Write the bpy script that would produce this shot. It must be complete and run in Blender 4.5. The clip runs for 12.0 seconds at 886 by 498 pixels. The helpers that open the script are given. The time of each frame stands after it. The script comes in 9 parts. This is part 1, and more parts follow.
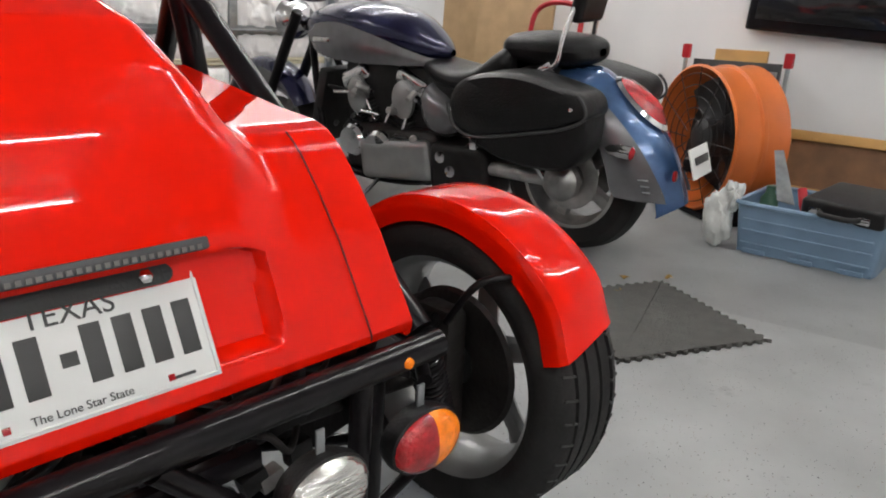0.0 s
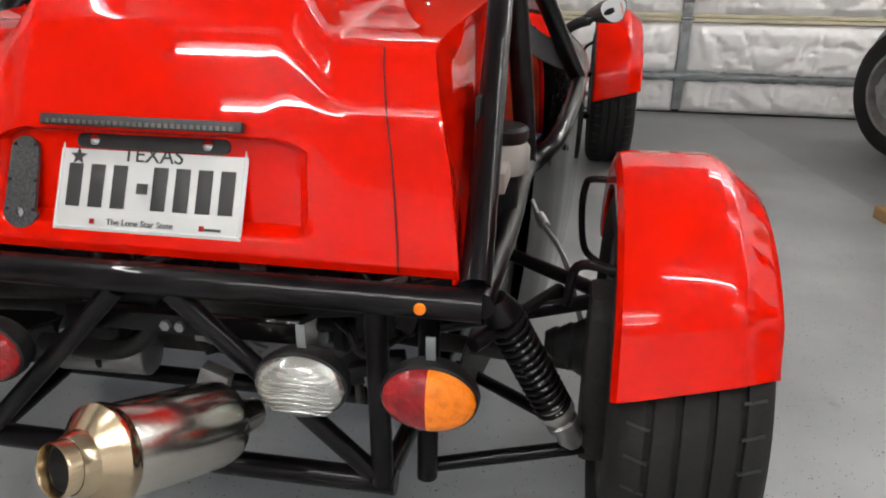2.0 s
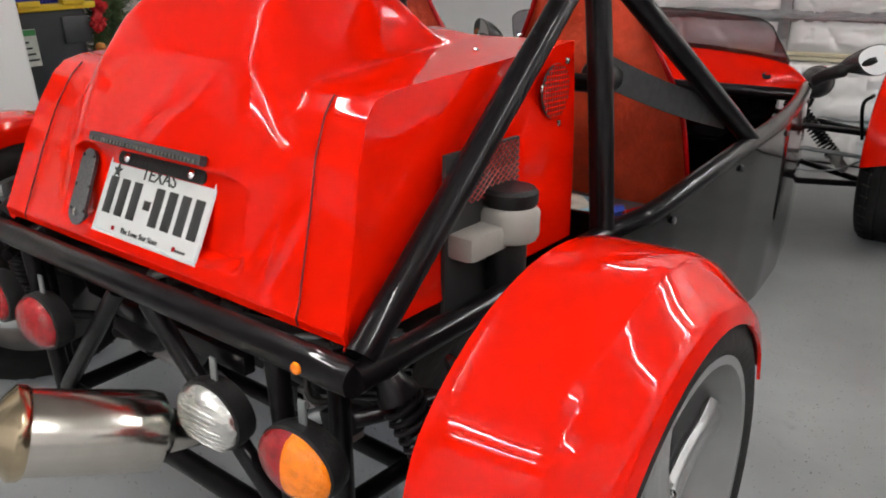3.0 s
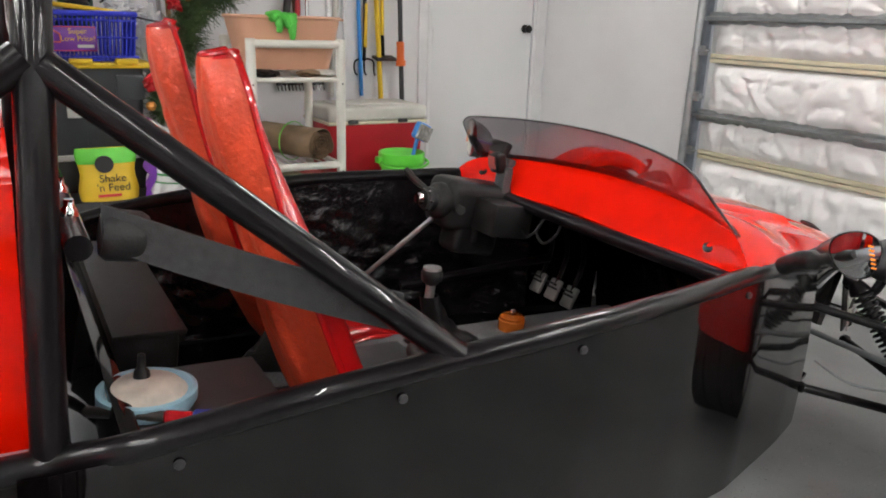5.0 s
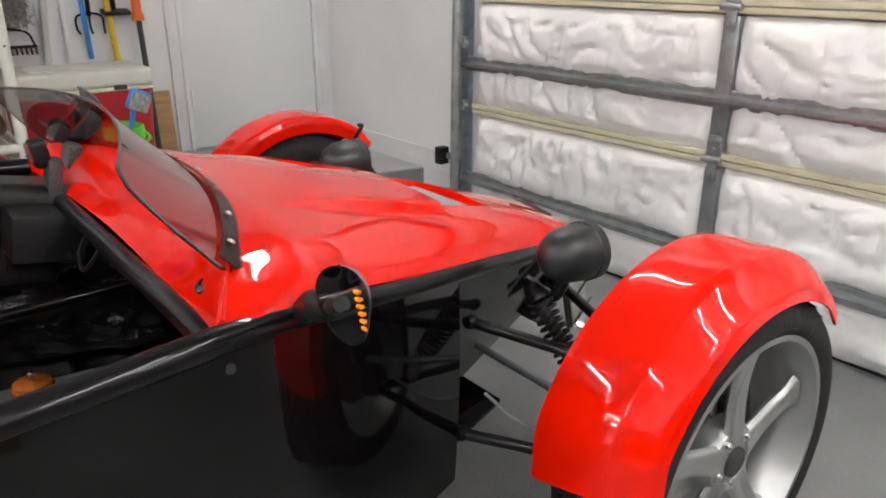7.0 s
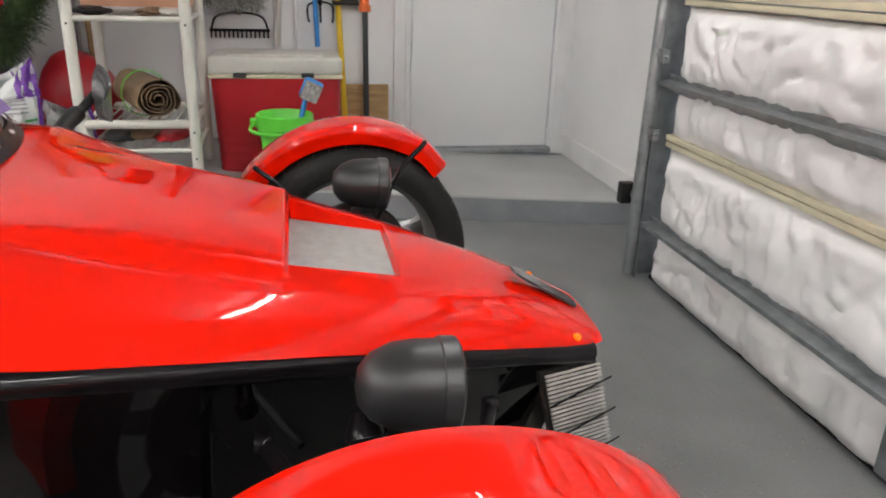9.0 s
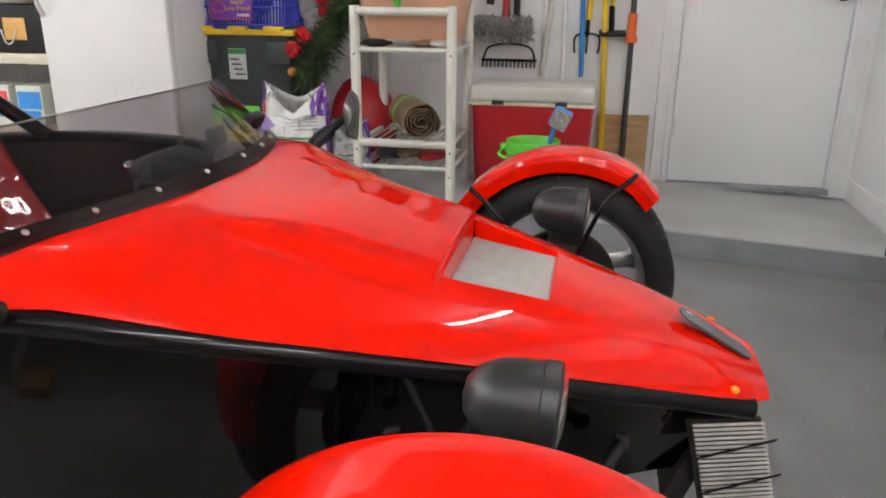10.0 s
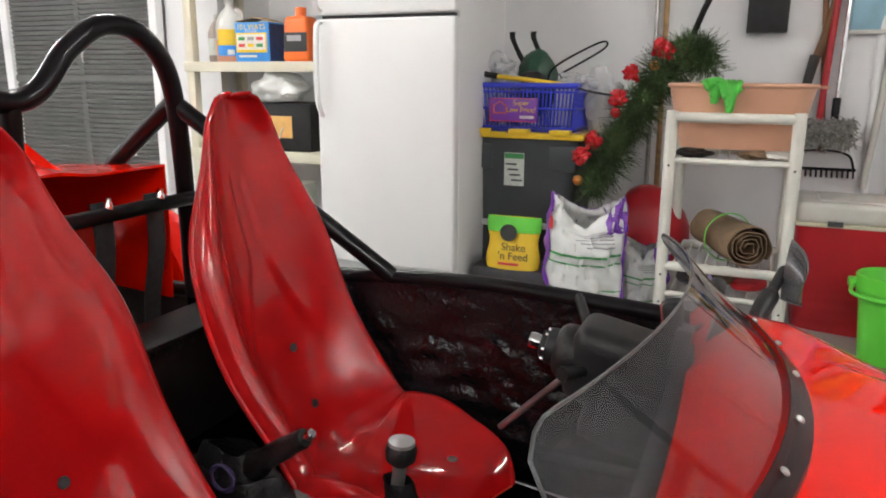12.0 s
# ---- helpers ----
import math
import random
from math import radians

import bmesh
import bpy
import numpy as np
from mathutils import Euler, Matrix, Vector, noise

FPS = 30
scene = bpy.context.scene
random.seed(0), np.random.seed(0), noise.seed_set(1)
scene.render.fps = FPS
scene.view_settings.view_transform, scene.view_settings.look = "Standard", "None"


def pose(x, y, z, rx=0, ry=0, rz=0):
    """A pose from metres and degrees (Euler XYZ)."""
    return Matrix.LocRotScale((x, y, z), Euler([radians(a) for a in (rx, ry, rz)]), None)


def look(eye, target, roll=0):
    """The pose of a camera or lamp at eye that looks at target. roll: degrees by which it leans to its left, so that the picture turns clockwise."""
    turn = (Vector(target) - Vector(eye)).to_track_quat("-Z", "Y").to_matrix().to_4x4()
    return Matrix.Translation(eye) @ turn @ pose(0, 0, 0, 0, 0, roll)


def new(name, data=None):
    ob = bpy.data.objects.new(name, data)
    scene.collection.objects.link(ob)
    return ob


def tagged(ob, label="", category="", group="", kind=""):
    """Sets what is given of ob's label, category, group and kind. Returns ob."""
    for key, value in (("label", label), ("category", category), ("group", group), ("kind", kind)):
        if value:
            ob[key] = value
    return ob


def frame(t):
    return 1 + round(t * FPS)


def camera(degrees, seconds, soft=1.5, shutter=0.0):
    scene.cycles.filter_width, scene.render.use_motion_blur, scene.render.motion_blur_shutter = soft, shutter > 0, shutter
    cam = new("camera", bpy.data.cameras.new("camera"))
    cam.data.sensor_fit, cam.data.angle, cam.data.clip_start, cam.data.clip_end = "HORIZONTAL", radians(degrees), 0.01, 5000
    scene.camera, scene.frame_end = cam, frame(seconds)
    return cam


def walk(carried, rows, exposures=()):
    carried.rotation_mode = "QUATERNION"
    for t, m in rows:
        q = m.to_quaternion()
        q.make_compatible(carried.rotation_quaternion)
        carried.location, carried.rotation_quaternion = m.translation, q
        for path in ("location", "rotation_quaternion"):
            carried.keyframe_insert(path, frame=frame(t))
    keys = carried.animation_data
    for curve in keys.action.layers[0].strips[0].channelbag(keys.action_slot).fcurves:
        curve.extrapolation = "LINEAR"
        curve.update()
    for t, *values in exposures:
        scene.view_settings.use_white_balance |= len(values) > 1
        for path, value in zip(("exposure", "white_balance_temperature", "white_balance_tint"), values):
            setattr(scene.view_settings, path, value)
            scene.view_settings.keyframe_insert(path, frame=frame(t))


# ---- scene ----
# ---------- camera ----------
cam = camera(61.9, 12.0, soft=1.9)
PATH = [
    (0, (-0.2660, -0.7033, 1.2001), (1.1215, 0.5649, 0.5172), 5.01),
    (0.5, (-0.0990, -0.8759, 1.2117), (0.8189, 0.7467, 0.4873), 2.01),
    (1, (0.1580, -0.9317, 1.1830), (0.6959, 0.8214, 0.3847), 1.59),
    (1.5, (0.3770, -0.9787, 1.1849), (0.4070, 0.8427, 0.3594), -0.14),
    (2, (0.6140, -0.8888, 1.1644), (0.3030, 0.8981, 0.3217), -0.04),
    (2.5, (0.8360, -0.7376, 1.1631), (0.1339, 0.9343, 0.3194), -0.36),
    (2.7, (0.9430, -0.6745, 1.1633), (0.0432, 0.9167, 0.3518), -1.14),
    (4.3, (1.5330, 0.1749, 1.2255), (-0.0411, 1.2299, 0.5859), 1.37),
    (4.5, (1.5420, 0.3128, 1.2201), (-0.0673, 1.3239, 0.5971), 1.61),
    (5, (1.5140, 0.6756, 1.2210), (-0.1205, 1.6624, 0.6255), 1.99),
    (5.5, (1.5110, 0.9844, 1.2251), (-0.0972, 2.0198, 0.6407), 0.95),
    (6, (1.4670, 1.2540, 1.1776), (-0.0001, 2.4566, 0.5440), -0.42),
    (6.5, (1.4300, 1.4731, 1.1562), (0.0634, 2.7623, 0.4703), -0.57),
    (7, (1.4280, 1.6764, 1.1708), (-0.0320, 2.8475, 0.4660), 0.12),
    (7.2, (1.4370, 1.7588, 1.1748), (-0.0728, 2.8602, 0.4623), 0.11),
    (8.8, (1.3260, 2.6061, 1.1209), (-0.4840, 3.0652, 0.4046), 1.69),
    (9, (1.2980, 2.6752, 1.1217), (-0.5376, 3.0501, 0.4217), 1.86),
    (9.5, (1.3080, 2.8069, 1.1277), (-0.5786, 2.6887, 0.4745), 0.90),
    (10, (1.3650, 2.8890, 1.1437), (-0.4909, 2.5198, 0.4961), 0.46),
    (10.5, (1.3760, 2.8502, 1.1491), (-0.4750, 2.4473, 0.5075), 0.97),
    (11, (1.3570, 2.5836, 1.1634), (-0.4968, 2.1514, 0.5497), 0.80),
    (11.5, (1.2420, 2.2759, 1.1942), (-0.5904, 1.6725, 0.6669), 0.04),
    (12, (1.0250, 2.0856, 1.2279), (-0.7687, 1.3266, 0.7735), 0.37),
]
walk(cam, [(t, look(eye, target, roll)) for t, eye, target, roll in PATH],
     exposures=((0.0, -0.42), (1.5, -0.32), (2.5, -0.22), (4.5, 0.16), (5.5, 0.42), (6.5, 0.36), (9.0, 0.32), (12.0, 0.34)))

# ---------- world and lamps ----------
world = bpy.data.worlds.new("world")
scene.world = world
world.use_nodes = True
world.node_tree.nodes["Background"].inputs[0].default_value = (0.75, 0.8, 0.9, 1)
world.node_tree.nodes["Background"].inputs[1].default_value = 0.25
scene.view_settings.exposure = 0.0

# the garage floor falls gently towards the big door; SLOPE carries level floor coordinates into the room
SLOPE = Matrix.Translation((0, 2.8, 0)) @ Matrix.Rotation(radians(-3.5), 4, "X") @ Matrix.Translation((0, -2.8, 0))
CEIL = 2.75


# ---------- materials ----------
def material(name, color, rough=0.5, metal=0.0, vary=0.12, scale=6.0, bump=0.0, bump_scale=60.0, coat=0.0, spec=0.5,
             second=None, second_at=0.55, rough_vary=0.0, transmission=0.0, alpha=1.0, per_object=0.0, stretch=(1, 1, 1), coords="Object", coat_ior=1.32, bump_detail=4):
    m = bpy.data.materials.new(name)
    m.use_nodes = True
    nt = m.node_tree
    b = nt.nodes["Principled BSDF"]
    b.inputs["Roughness"].default_value = rough
    b.inputs["Metallic"].default_value = metal
    b.inputs["Specular IOR Level"].default_value = spec
    b.inputs["Coat Weight"].default_value = coat
    b.inputs["Coat Roughness"].default_value = 0.015
    b.inputs["Coat IOR"].default_value = coat_ior
    b.inputs["Transmission Weight"].default_value = transmission
    b.inputs["Alpha"].default_value = alpha
    tc = nt.nodes.new("ShaderNodeTexCoord")
    mp = nt.nodes.new("ShaderNodeMapping")
    mp.inputs["Scale"].default_value = stretch
    nt.links.new(tc.outputs[coords], mp.inputs[0])
    n1 = nt.nodes.new("ShaderNodeTexNoise")
    n1.inputs["Scale"].default_value = scale
    n1.inputs["Detail"].default_value = 6
    nt.links.new(mp.outputs[0], n1.inputs["Vector"])
    ramp = nt.nodes.new("ShaderNodeValToRGB")
    c = color
    lo = tuple(max(0, v * (1 - vary)) for v in c)
    hi = tuple(min(1, v * (1 + vary)) for v in c)
    ramp.color_ramp.elements[0].position, ramp.color_ramp.elements[0].color = 0.3, (*lo, 1)
    ramp.color_ramp.elements[1].position, ramp.color_ramp.elements[1].color = 0.7, (*hi, 1)
    if second:
        e = ramp.color_ramp.elements.new(second_at + 0.2)
        e.color = (*second, 1)
        ramp.color_ramp.elements[1].position = second_at
    nt.links.new(n1.outputs["Fac"], ramp.inputs[0])
    out = ramp.outputs[0]
    if per_object:
        oi = nt.nodes.new("ShaderNodeObjectInfo")
        mul = nt.nodes.new("ShaderNodeMapRange")
        mul.inputs["To Min"].default_value, mul.inputs["To Max"].default_value = 1 - per_object, 1 + per_object
        nt.links.new(oi.outputs["Random"], mul.inputs["Value"])
        mx = nt.nodes.new("ShaderNodeVectorMath")
        mx.operation = "SCALE"
        nt.links.new(out, mx.inputs[0])
        nt.links.new(mul.outputs[0], mx.inputs["Scale"])
        out = mx.outputs[0]
    nt.links.new(out, b.inputs["Base Color"])
    if bump or rough_vary:
        n2 = nt.nodes.new("ShaderNodeTexNoise")
        n2.inputs["Scale"].default_value = bump_scale
        n2.inputs["Detail"].default_value = bump_detail
        nt.links.new(mp.outputs[0], n2.inputs["Vector"])
        if bump:
            bp = nt.nodes.new("ShaderNodeBump")
            bp.inputs["Strength"].default_value = bump
            bp.inputs["Distance"].default_value = 0.01
            nt.links.new(n2.outputs["Fac"], bp.inputs["Height"])
            nt.links.new(bp.outputs[0], b.inputs["Normal"])
        if rough_vary:
            mr = nt.nodes.new("ShaderNodeMapRange")
            mr.inputs["To Min"].default_value = max(0.02, rough - rough_vary)
            mr.inputs["To Max"].default_value = min(1, rough + rough_vary)
            nt.links.new(n1.outputs["Fac"], mr.inputs["Value"])
            nt.links.new(mr.outputs[0], b.inputs["Roughness"])
    return m


def glowing(name, color, strength):
    m = material(name, color, 0.4)
    b = m.node_tree.nodes["Principled BSDF"]
    b.inputs["Emission Color"].default_value = (*color, 1)
    b.inputs["Emission Strength"].default_value = strength
    return m


RED = material("red_gelcoat", (0.78, 0.008, 0.0006), 0.45, vary=0.03, scale=2.5, bump=0.006, bump_scale=7, coat=1.0, spec=0.0, coat_ior=1.37, bump_detail=0)
RED_RAW = material("red_fibreglass_inside", (0.62, 0.06, 0.02), 0.5, vary=0.25, scale=14, bump=0.5, bump_scale=70, rough_vary=0.12)
SEAM = material("dark_red_seam", (0.09, 0.004, 0.003), 0.6)
# mesh red, darker than the gelcoat around it
MESHRED = material("dark_red_mesh", (0.3, 0.012, 0.006), 0.5, vary=0.2, scale=30)
DIODE = material("smoked_diode", (0.16, 0.15, 0.14), 0.3, 0.3, vary=0.2)
BLACK = material("black_gloss_paint", (0.007, 0.006, 0.007), 0.3, vary=0.3, scale=20, coat=0.8, spec=0.05, bump=0.03, bump_scale=90)
SATIN = material("black_satin_panel", (0.0025, 0.002, 0.0022), 0.35, vary=0.2, scale=5, bump=0.01, bump_scale=6, spec=0.03, coat=1.0, bump_detail=1)
BPLASTIC = material("black_plastic", (0.013, 0.0125, 0.013), 0.42, vary=0.3, scale=25, bump=0.15, bump_scale=200, spec=0.3)
GREYPLASTIC = material("dark_grey_plastic", (0.035, 0.035, 0.037), 0.5, vary=0.2, scale=15, bump=0.1, bump_scale=200)
RUBBER = material("tyre_rubber", (0.018, 0.017, 0.017), 0.75, vary=0.3, scale=9, bump=0.25, bump_scale=60, spec=0.25)
GRIME = material("grimy_metal", (0.022, 0.019, 0.018), 0.5, 0.2, vary=0.5, scale=12, bump=0.3, bump_scale=60)
ALU = material("cast_aluminium", (0.42, 0.41, 0.4), 0.38, 0.85, vary=0.25, scale=14, bump=0.2, bump_scale=90)
STEEL = material("stainless_steel", (0.6, 0.57, 0.52), 0.2, 1.0, vary=0.15, scale=8, bump=0.04, bump_scale=40, rough_vary=0.06)
GOLDSTEEL = material("heat_tinted_steel", (0.62, 0.5, 0.34), 0.2, 1.0, vary=0.25, scale=9, rough_vary=0.06)
CHROME = material("chrome", (0.75, 0.75, 0.76), 0.08, 1.0, vary=0.05)
SILVER = material("silver_alloy_paint", (0.38, 0.38, 0.38), 0.33, 0.7, vary=0.1, scale=10, bump=0.05, bump_scale=80)
GALV = material("galvanised_steel", (0.36, 0.38, 0.39), 0.38, 0.8, vary=0.2, scale=18, bump=0.08, bump_scale=60)
CREAM = material("cream_plastic_strip", (0.68, 0.62, 0.45), 0.5, vary=0.08, scale=12, bump=0.05)
BAGWHITE = material("white_insulation_film", (0.88, 0.865, 0.86), 0.32, vary=0.05, scale=3, bump=0.42, bump_scale=14, rough_vary=0.1)
WALLPAINT = material("white_wall_paint", (0.84, 0.84, 0.845), 0.6, vary=0.04, scale=2, bump=0.1, bump_scale=120)
DOORPAINT = material("white_door_paint", (0.82, 0.83, 0.83), 0.4, vary=0.03, scale=1.5, bump=0.06, bump_scale=80)
# ceiling out of view; kept mid grey to hold down reflections on the red
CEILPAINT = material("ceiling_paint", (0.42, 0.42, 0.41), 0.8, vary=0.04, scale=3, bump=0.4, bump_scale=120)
TRIMPAINT = material("white_trim_paint", (0.82, 0.82, 0.82), 0.4, vary=0.05, scale=6, bump=0.05)
GLASS = material("tinted_acrylic", (0.42, 0.38, 0.4), 0.02, vary=0.02, transmission=1.0, spec=0.25)
GLASS.node_tree.nodes["Principled BSDF"].inputs["IOR"].default_value = 1.28
SATIN.node_tree.nodes["Principled BSDF"].inputs["Coat IOR"].default_value = 1.4
SATIN.node_tree.nodes["Principled BSDF"].inputs["Coat Roughness"].default_value = 0.05
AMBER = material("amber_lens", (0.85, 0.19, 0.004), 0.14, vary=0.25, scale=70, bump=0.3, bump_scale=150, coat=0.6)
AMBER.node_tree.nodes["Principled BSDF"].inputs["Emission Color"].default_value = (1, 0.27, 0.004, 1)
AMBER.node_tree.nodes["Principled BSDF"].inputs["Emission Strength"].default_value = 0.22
AMBERDULL = material("dull_amber_lens", (0.75, 0.24, 0.01), 0.15, vary=0.1, scale=60, coat=0.5)
REDLENS = material("red_lens", (0.35, 0.008, 0.012), 0.1, vary=0.3, scale=70, bump=0.3, bump_scale=150, coat=0.6)
WHITELENS = material("clear_reflector_lens", (0.66, 0.66, 0.63), 0.14, 0.8, vary=0.22, scale=30, bump=0.5, bump_scale=55, coat=0.8, stretch=(0.25, 1, 1.6))
CARBON = material("carbon_weave", (0.06, 0.06, 0.063), 0.3, vary=0.7, scale=260, coat=0.7, stretch=(1, 1, 1))
PLATEW = material("plate_white", (0.74, 0.75, 0.74), 0.35, vary=0.03, scale=20)
INK = material("black_ink", (0.03, 0.03, 0.03), 0.5, vary=0.1)
MESHG = material("silver_mesh", (0.55, 0.54, 0.52), 0.4, 0.7, vary=0.1, scale=40)
ORANGE = material("anodised_orange", (0.62, 0.16, 0.02), 0.25, 0.6, vary=0.1, scale=12)
LEATHER = material("black_leather", (0.008, 0.0075, 0.008), 0.36, vary=0.3, scale=12, bump=0.3, bump_scale=120, rough_vary=0.1, spec=0.25)
FABRIC = material("black_webbing", (0.03, 0.03, 0.032), 0.85, vary=0.3, scale=60, bump=0.3, bump_scale=400)
NAVY = material("navy_metallic_paint", (0.008, 0.009, 0.04), 0.2, 0.3, vary=0.15, scale=30, coat=0.8)
# the bike's navy again, lightened where light falls on the rear fender
NAVY_LIT = material("navy_metallic_paint_lit", (0.035, 0.085, 0.2), 0.25, 0.4, vary=0.15, scale=30, coat=0.8)
TITAN = material("silver_metallic_paint", (0.2, 0.2, 0.21), 0.25, 0.6, vary=0.1, scale=20, coat=0.6)


def floor_material():
    m = material("painted_concrete", (0.56, 0.565, 0.56), 0.36, vary=0.16, scale=2.4, bump=0.1, bump_scale=30, rough_vary=0.12)
    nt = m.node_tree
    b = nt.nodes["Principled BSDF"]
    base = b.inputs["Base Color"].links[0].from_socket
    tc = nt.nodes["Texture Coordinate"]
    # a fresher coat behind the car with a straight edge, a darker tone towards the big door
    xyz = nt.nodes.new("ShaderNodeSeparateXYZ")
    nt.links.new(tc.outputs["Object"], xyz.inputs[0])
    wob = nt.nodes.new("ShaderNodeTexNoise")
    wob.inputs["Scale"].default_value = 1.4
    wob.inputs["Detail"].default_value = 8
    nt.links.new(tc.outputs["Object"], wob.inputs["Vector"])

    def calc(op, a, k, c=None):
        n = nt.nodes.new("ShaderNodeMath")
        n.operation = op
        nt.links.new(a, n.inputs[0])
        if c is not None:
            nt.links.new(c, n.inputs[1])
        else:
            n.inputs[1].default_value = k
        return n.outputs[0]

    def span(v, lo, hi, a, c):
        n = nt.nodes.new("ShaderNodeMapRange")
        for key, val in (("From Min", lo), ("From Max", hi), ("To Min", a), ("To Max", c)):
            n.inputs[key].default_value = val
        nt.links.new(v, n.inputs["Value"])
        return n.outputs[0]
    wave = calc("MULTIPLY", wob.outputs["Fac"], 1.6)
    # brightness drop towards the big door put into the colour, wavering edge
    door_dim = span(calc("ADD", xyz.outputs["Y"], 0, wave), 2.1, 3.5, 1.0, 0.6)
    edge = calc("ADD", xyz.outputs["X"], 0, calc("MULTIPLY", xyz.outputs["Y"], 0.18))
    fresh = span(edge, 2.27, 2.29, 1.22, 1.0)
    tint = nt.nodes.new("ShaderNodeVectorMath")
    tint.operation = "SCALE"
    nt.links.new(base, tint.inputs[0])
    nt.links.new(calc("MULTIPLY", door_dim, 0, fresh), tint.inputs["Scale"])
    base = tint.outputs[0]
    # decorative flakes, large and small
    for scale, radius, share in ((60, 0.13, 0.8), (135, 0.2, 0.72)):
        v = nt.nodes.new("ShaderNodeTexVoronoi")
        v.inputs["Scale"].default_value = scale
        nt.links.new(tc.outputs["Object"], v.inputs["Vector"])
        lt = nt.nodes.new("ShaderNodeMath")
        lt.operation = "LESS_THAN"
        lt.inputs[1].default_value = radius
        nt.links.new(v.outputs["Distance"], lt.inputs[0])
        sep = nt.nodes.new("ShaderNodeSeparateColor")
        nt.links.new(v.outputs["Color"], sep.inputs[0])
        some = nt.nodes.new("ShaderNodeMath")
        some.operation = "GREATER_THAN"
        some.inputs[1].default_value = share
        nt.links.new(sep.outputs[0], some.inputs[0])
        both = nt.nodes.new("ShaderNodeMath")
        both.operation = "MULTIPLY"
        nt.links.new(lt.outputs[0], both.inputs[0])
        nt.links.new(some.outputs[0], both.inputs[1])
        flake = nt.nodes.new("ShaderNodeValToRGB")
        flake.color_ramp.interpolation = "CONSTANT"
        flake.color_ramp.elements[0].color = (0.14, 0.14, 0.145, 1)
        flake.color_ramp.elements[1].position, flake.color_ramp.elements[1].color = 0.4, (0.36, 0.29, 0.23, 1)
        e = flake.color_ramp.elements.new(0.62)
        e.color = (0.72, 0.72, 0.71, 1)
        nt.links.new(sep.outputs[1], flake.inputs[0])
        mix = nt.nodes.new("ShaderNodeMix")
        mix.data_type = "RGBA"
        nt.links.new(both.outputs[0], mix.inputs["Factor"])
        nt.links.new(base, mix.inputs["A"])
        nt.links.new(flake.outputs[0], mix.inputs["B"])
        base = mix.outputs["Result"]
    # scuffs
    n = nt.nodes.new("ShaderNodeTexNoise")
    n.inputs["Scale"].default_value = 5
    n.inputs["Detail"].default_value = 9
    n.inputs["Roughness"].default_value = 0.7
    nt.links.new(tc.outputs["Object"], n.inputs["Vector"])
    rr = nt.nodes.new("ShaderNodeValToRGB")
    rr.color_ramp.elements[0].position, rr.color_ramp.elements[0].color = 0.62, (0, 0, 0, 1)
    rr.color_ramp.elements[1].position, rr.color_ramp.elements[1].color = 0.78, (0.55, 0.55, 0.55, 1)
    nt.links.new(n.outputs["Fac"], rr.inputs[0])
    mix2 = nt.nodes.new("ShaderNodeMix")
    mix2.data_type = "RGBA"
    nt.links.new(rr.outputs[0], mix2.inputs["Factor"])
    nt.links.new(mix.outputs["Result"], mix2.inputs["A"])
    mix2.inputs["B"].default_value = (0.13, 0.125, 0.12, 1)
    nt.links.new(mix2.outputs["Result"], b.inputs["Base Color"])
    return m


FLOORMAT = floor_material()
RISER = material("dark_grey_riser", (0.25, 0.26, 0.275), 0.45, vary=0.18, scale=5, bump=0.1, bump_scale=40)


# ---------- mesh helpers ----------
def finish(bm, smooth=True):
    bmesh.ops.recalc_face_normals(bm, faces=bm.faces)
    for f in bm.faces:
        f.smooth = smooth
    if smooth:
        for e in bm.edges:
            if len(e.link_faces) == 2 and e.calc_face_angle(0) > 0.7:
                e.smooth = False
    return bm


def obj(name, bm, mat, smooth=True, ready=False):
    if not ready:
        finish(bm, smooth)
    me = bpy.data.meshes.new(name)
    bm.to_mesh(me)
    bm.free()
    me.materials.append(mat)
    return new(name, me)


def part(name, bm, mat, parent, label="", smooth=True):
    o = obj(name, bm, mat, smooth)
    o.parent = parent
    return tagged(o, label) if label else o


def empty(name, m=None):
    e = new(name)
    if m is not None:
        e.matrix_basis = m
    return e


def spin(rx=0, ry=0, rz=0):
    return Euler((radians(rx), radians(ry), radians(rz))).to_matrix().to_4x4()


def box(bm, c, s, rot=None, bevel=0.0, seg=2):
    m = Matrix.Translation(c) @ (rot or Matrix()) @ Matrix.Diagonal((*s, 1))
    r = bmesh.ops.create_cube(bm, size=1, matrix=m)
    if bevel:
        es = list({e for v in r["verts"] for e in v.link_edges})
        bmesh.ops.bevel(bm, geom=es, offset=bevel, segments=seg, profile=0.6, affect="EDGES")
    return bm


def B(c, s, rot=None, bevel=0.0, seg=2):
    return box(bmesh.new(), c, s, rot, bevel, seg)


def lathe(bm, profile, m=None, n=32, closed=False, caps=True):
    """Profile of (radius, height) turned round z, then moved by m."""
    m = m or Matrix()
    rings = []
    for r, z in profile:
        rings.append([bm.verts.new(m @ Vector((r * math.cos(2 * math.pi * i / n), r * math.sin(2 * math.pi * i / n), z))) for i in range(n)])
    pairs = list(zip(rings, rings[1:])) + ([(rings[-1], rings[0])] if closed else [])
    for a, b in pairs:
        for i in range(n):
            bm.faces.new((a[i], a[(i + 1) % n], b[(i + 1) % n], b[i]))
    if not closed and caps:
        for ring, r in ((rings[0], profile[0][0]), (rings[-1], profile[-1][0])):
            if r > 0.0005:
                bm.faces.new(ring)
    return bm


def along(a, b):
    """Pose whose z runs from a towards b."""
    a, b = Vector(a), Vector(b)
    return Matrix.Translation(a) @ (b - a).to_track_quat("Z", "Y").to_matrix().to_4x4()


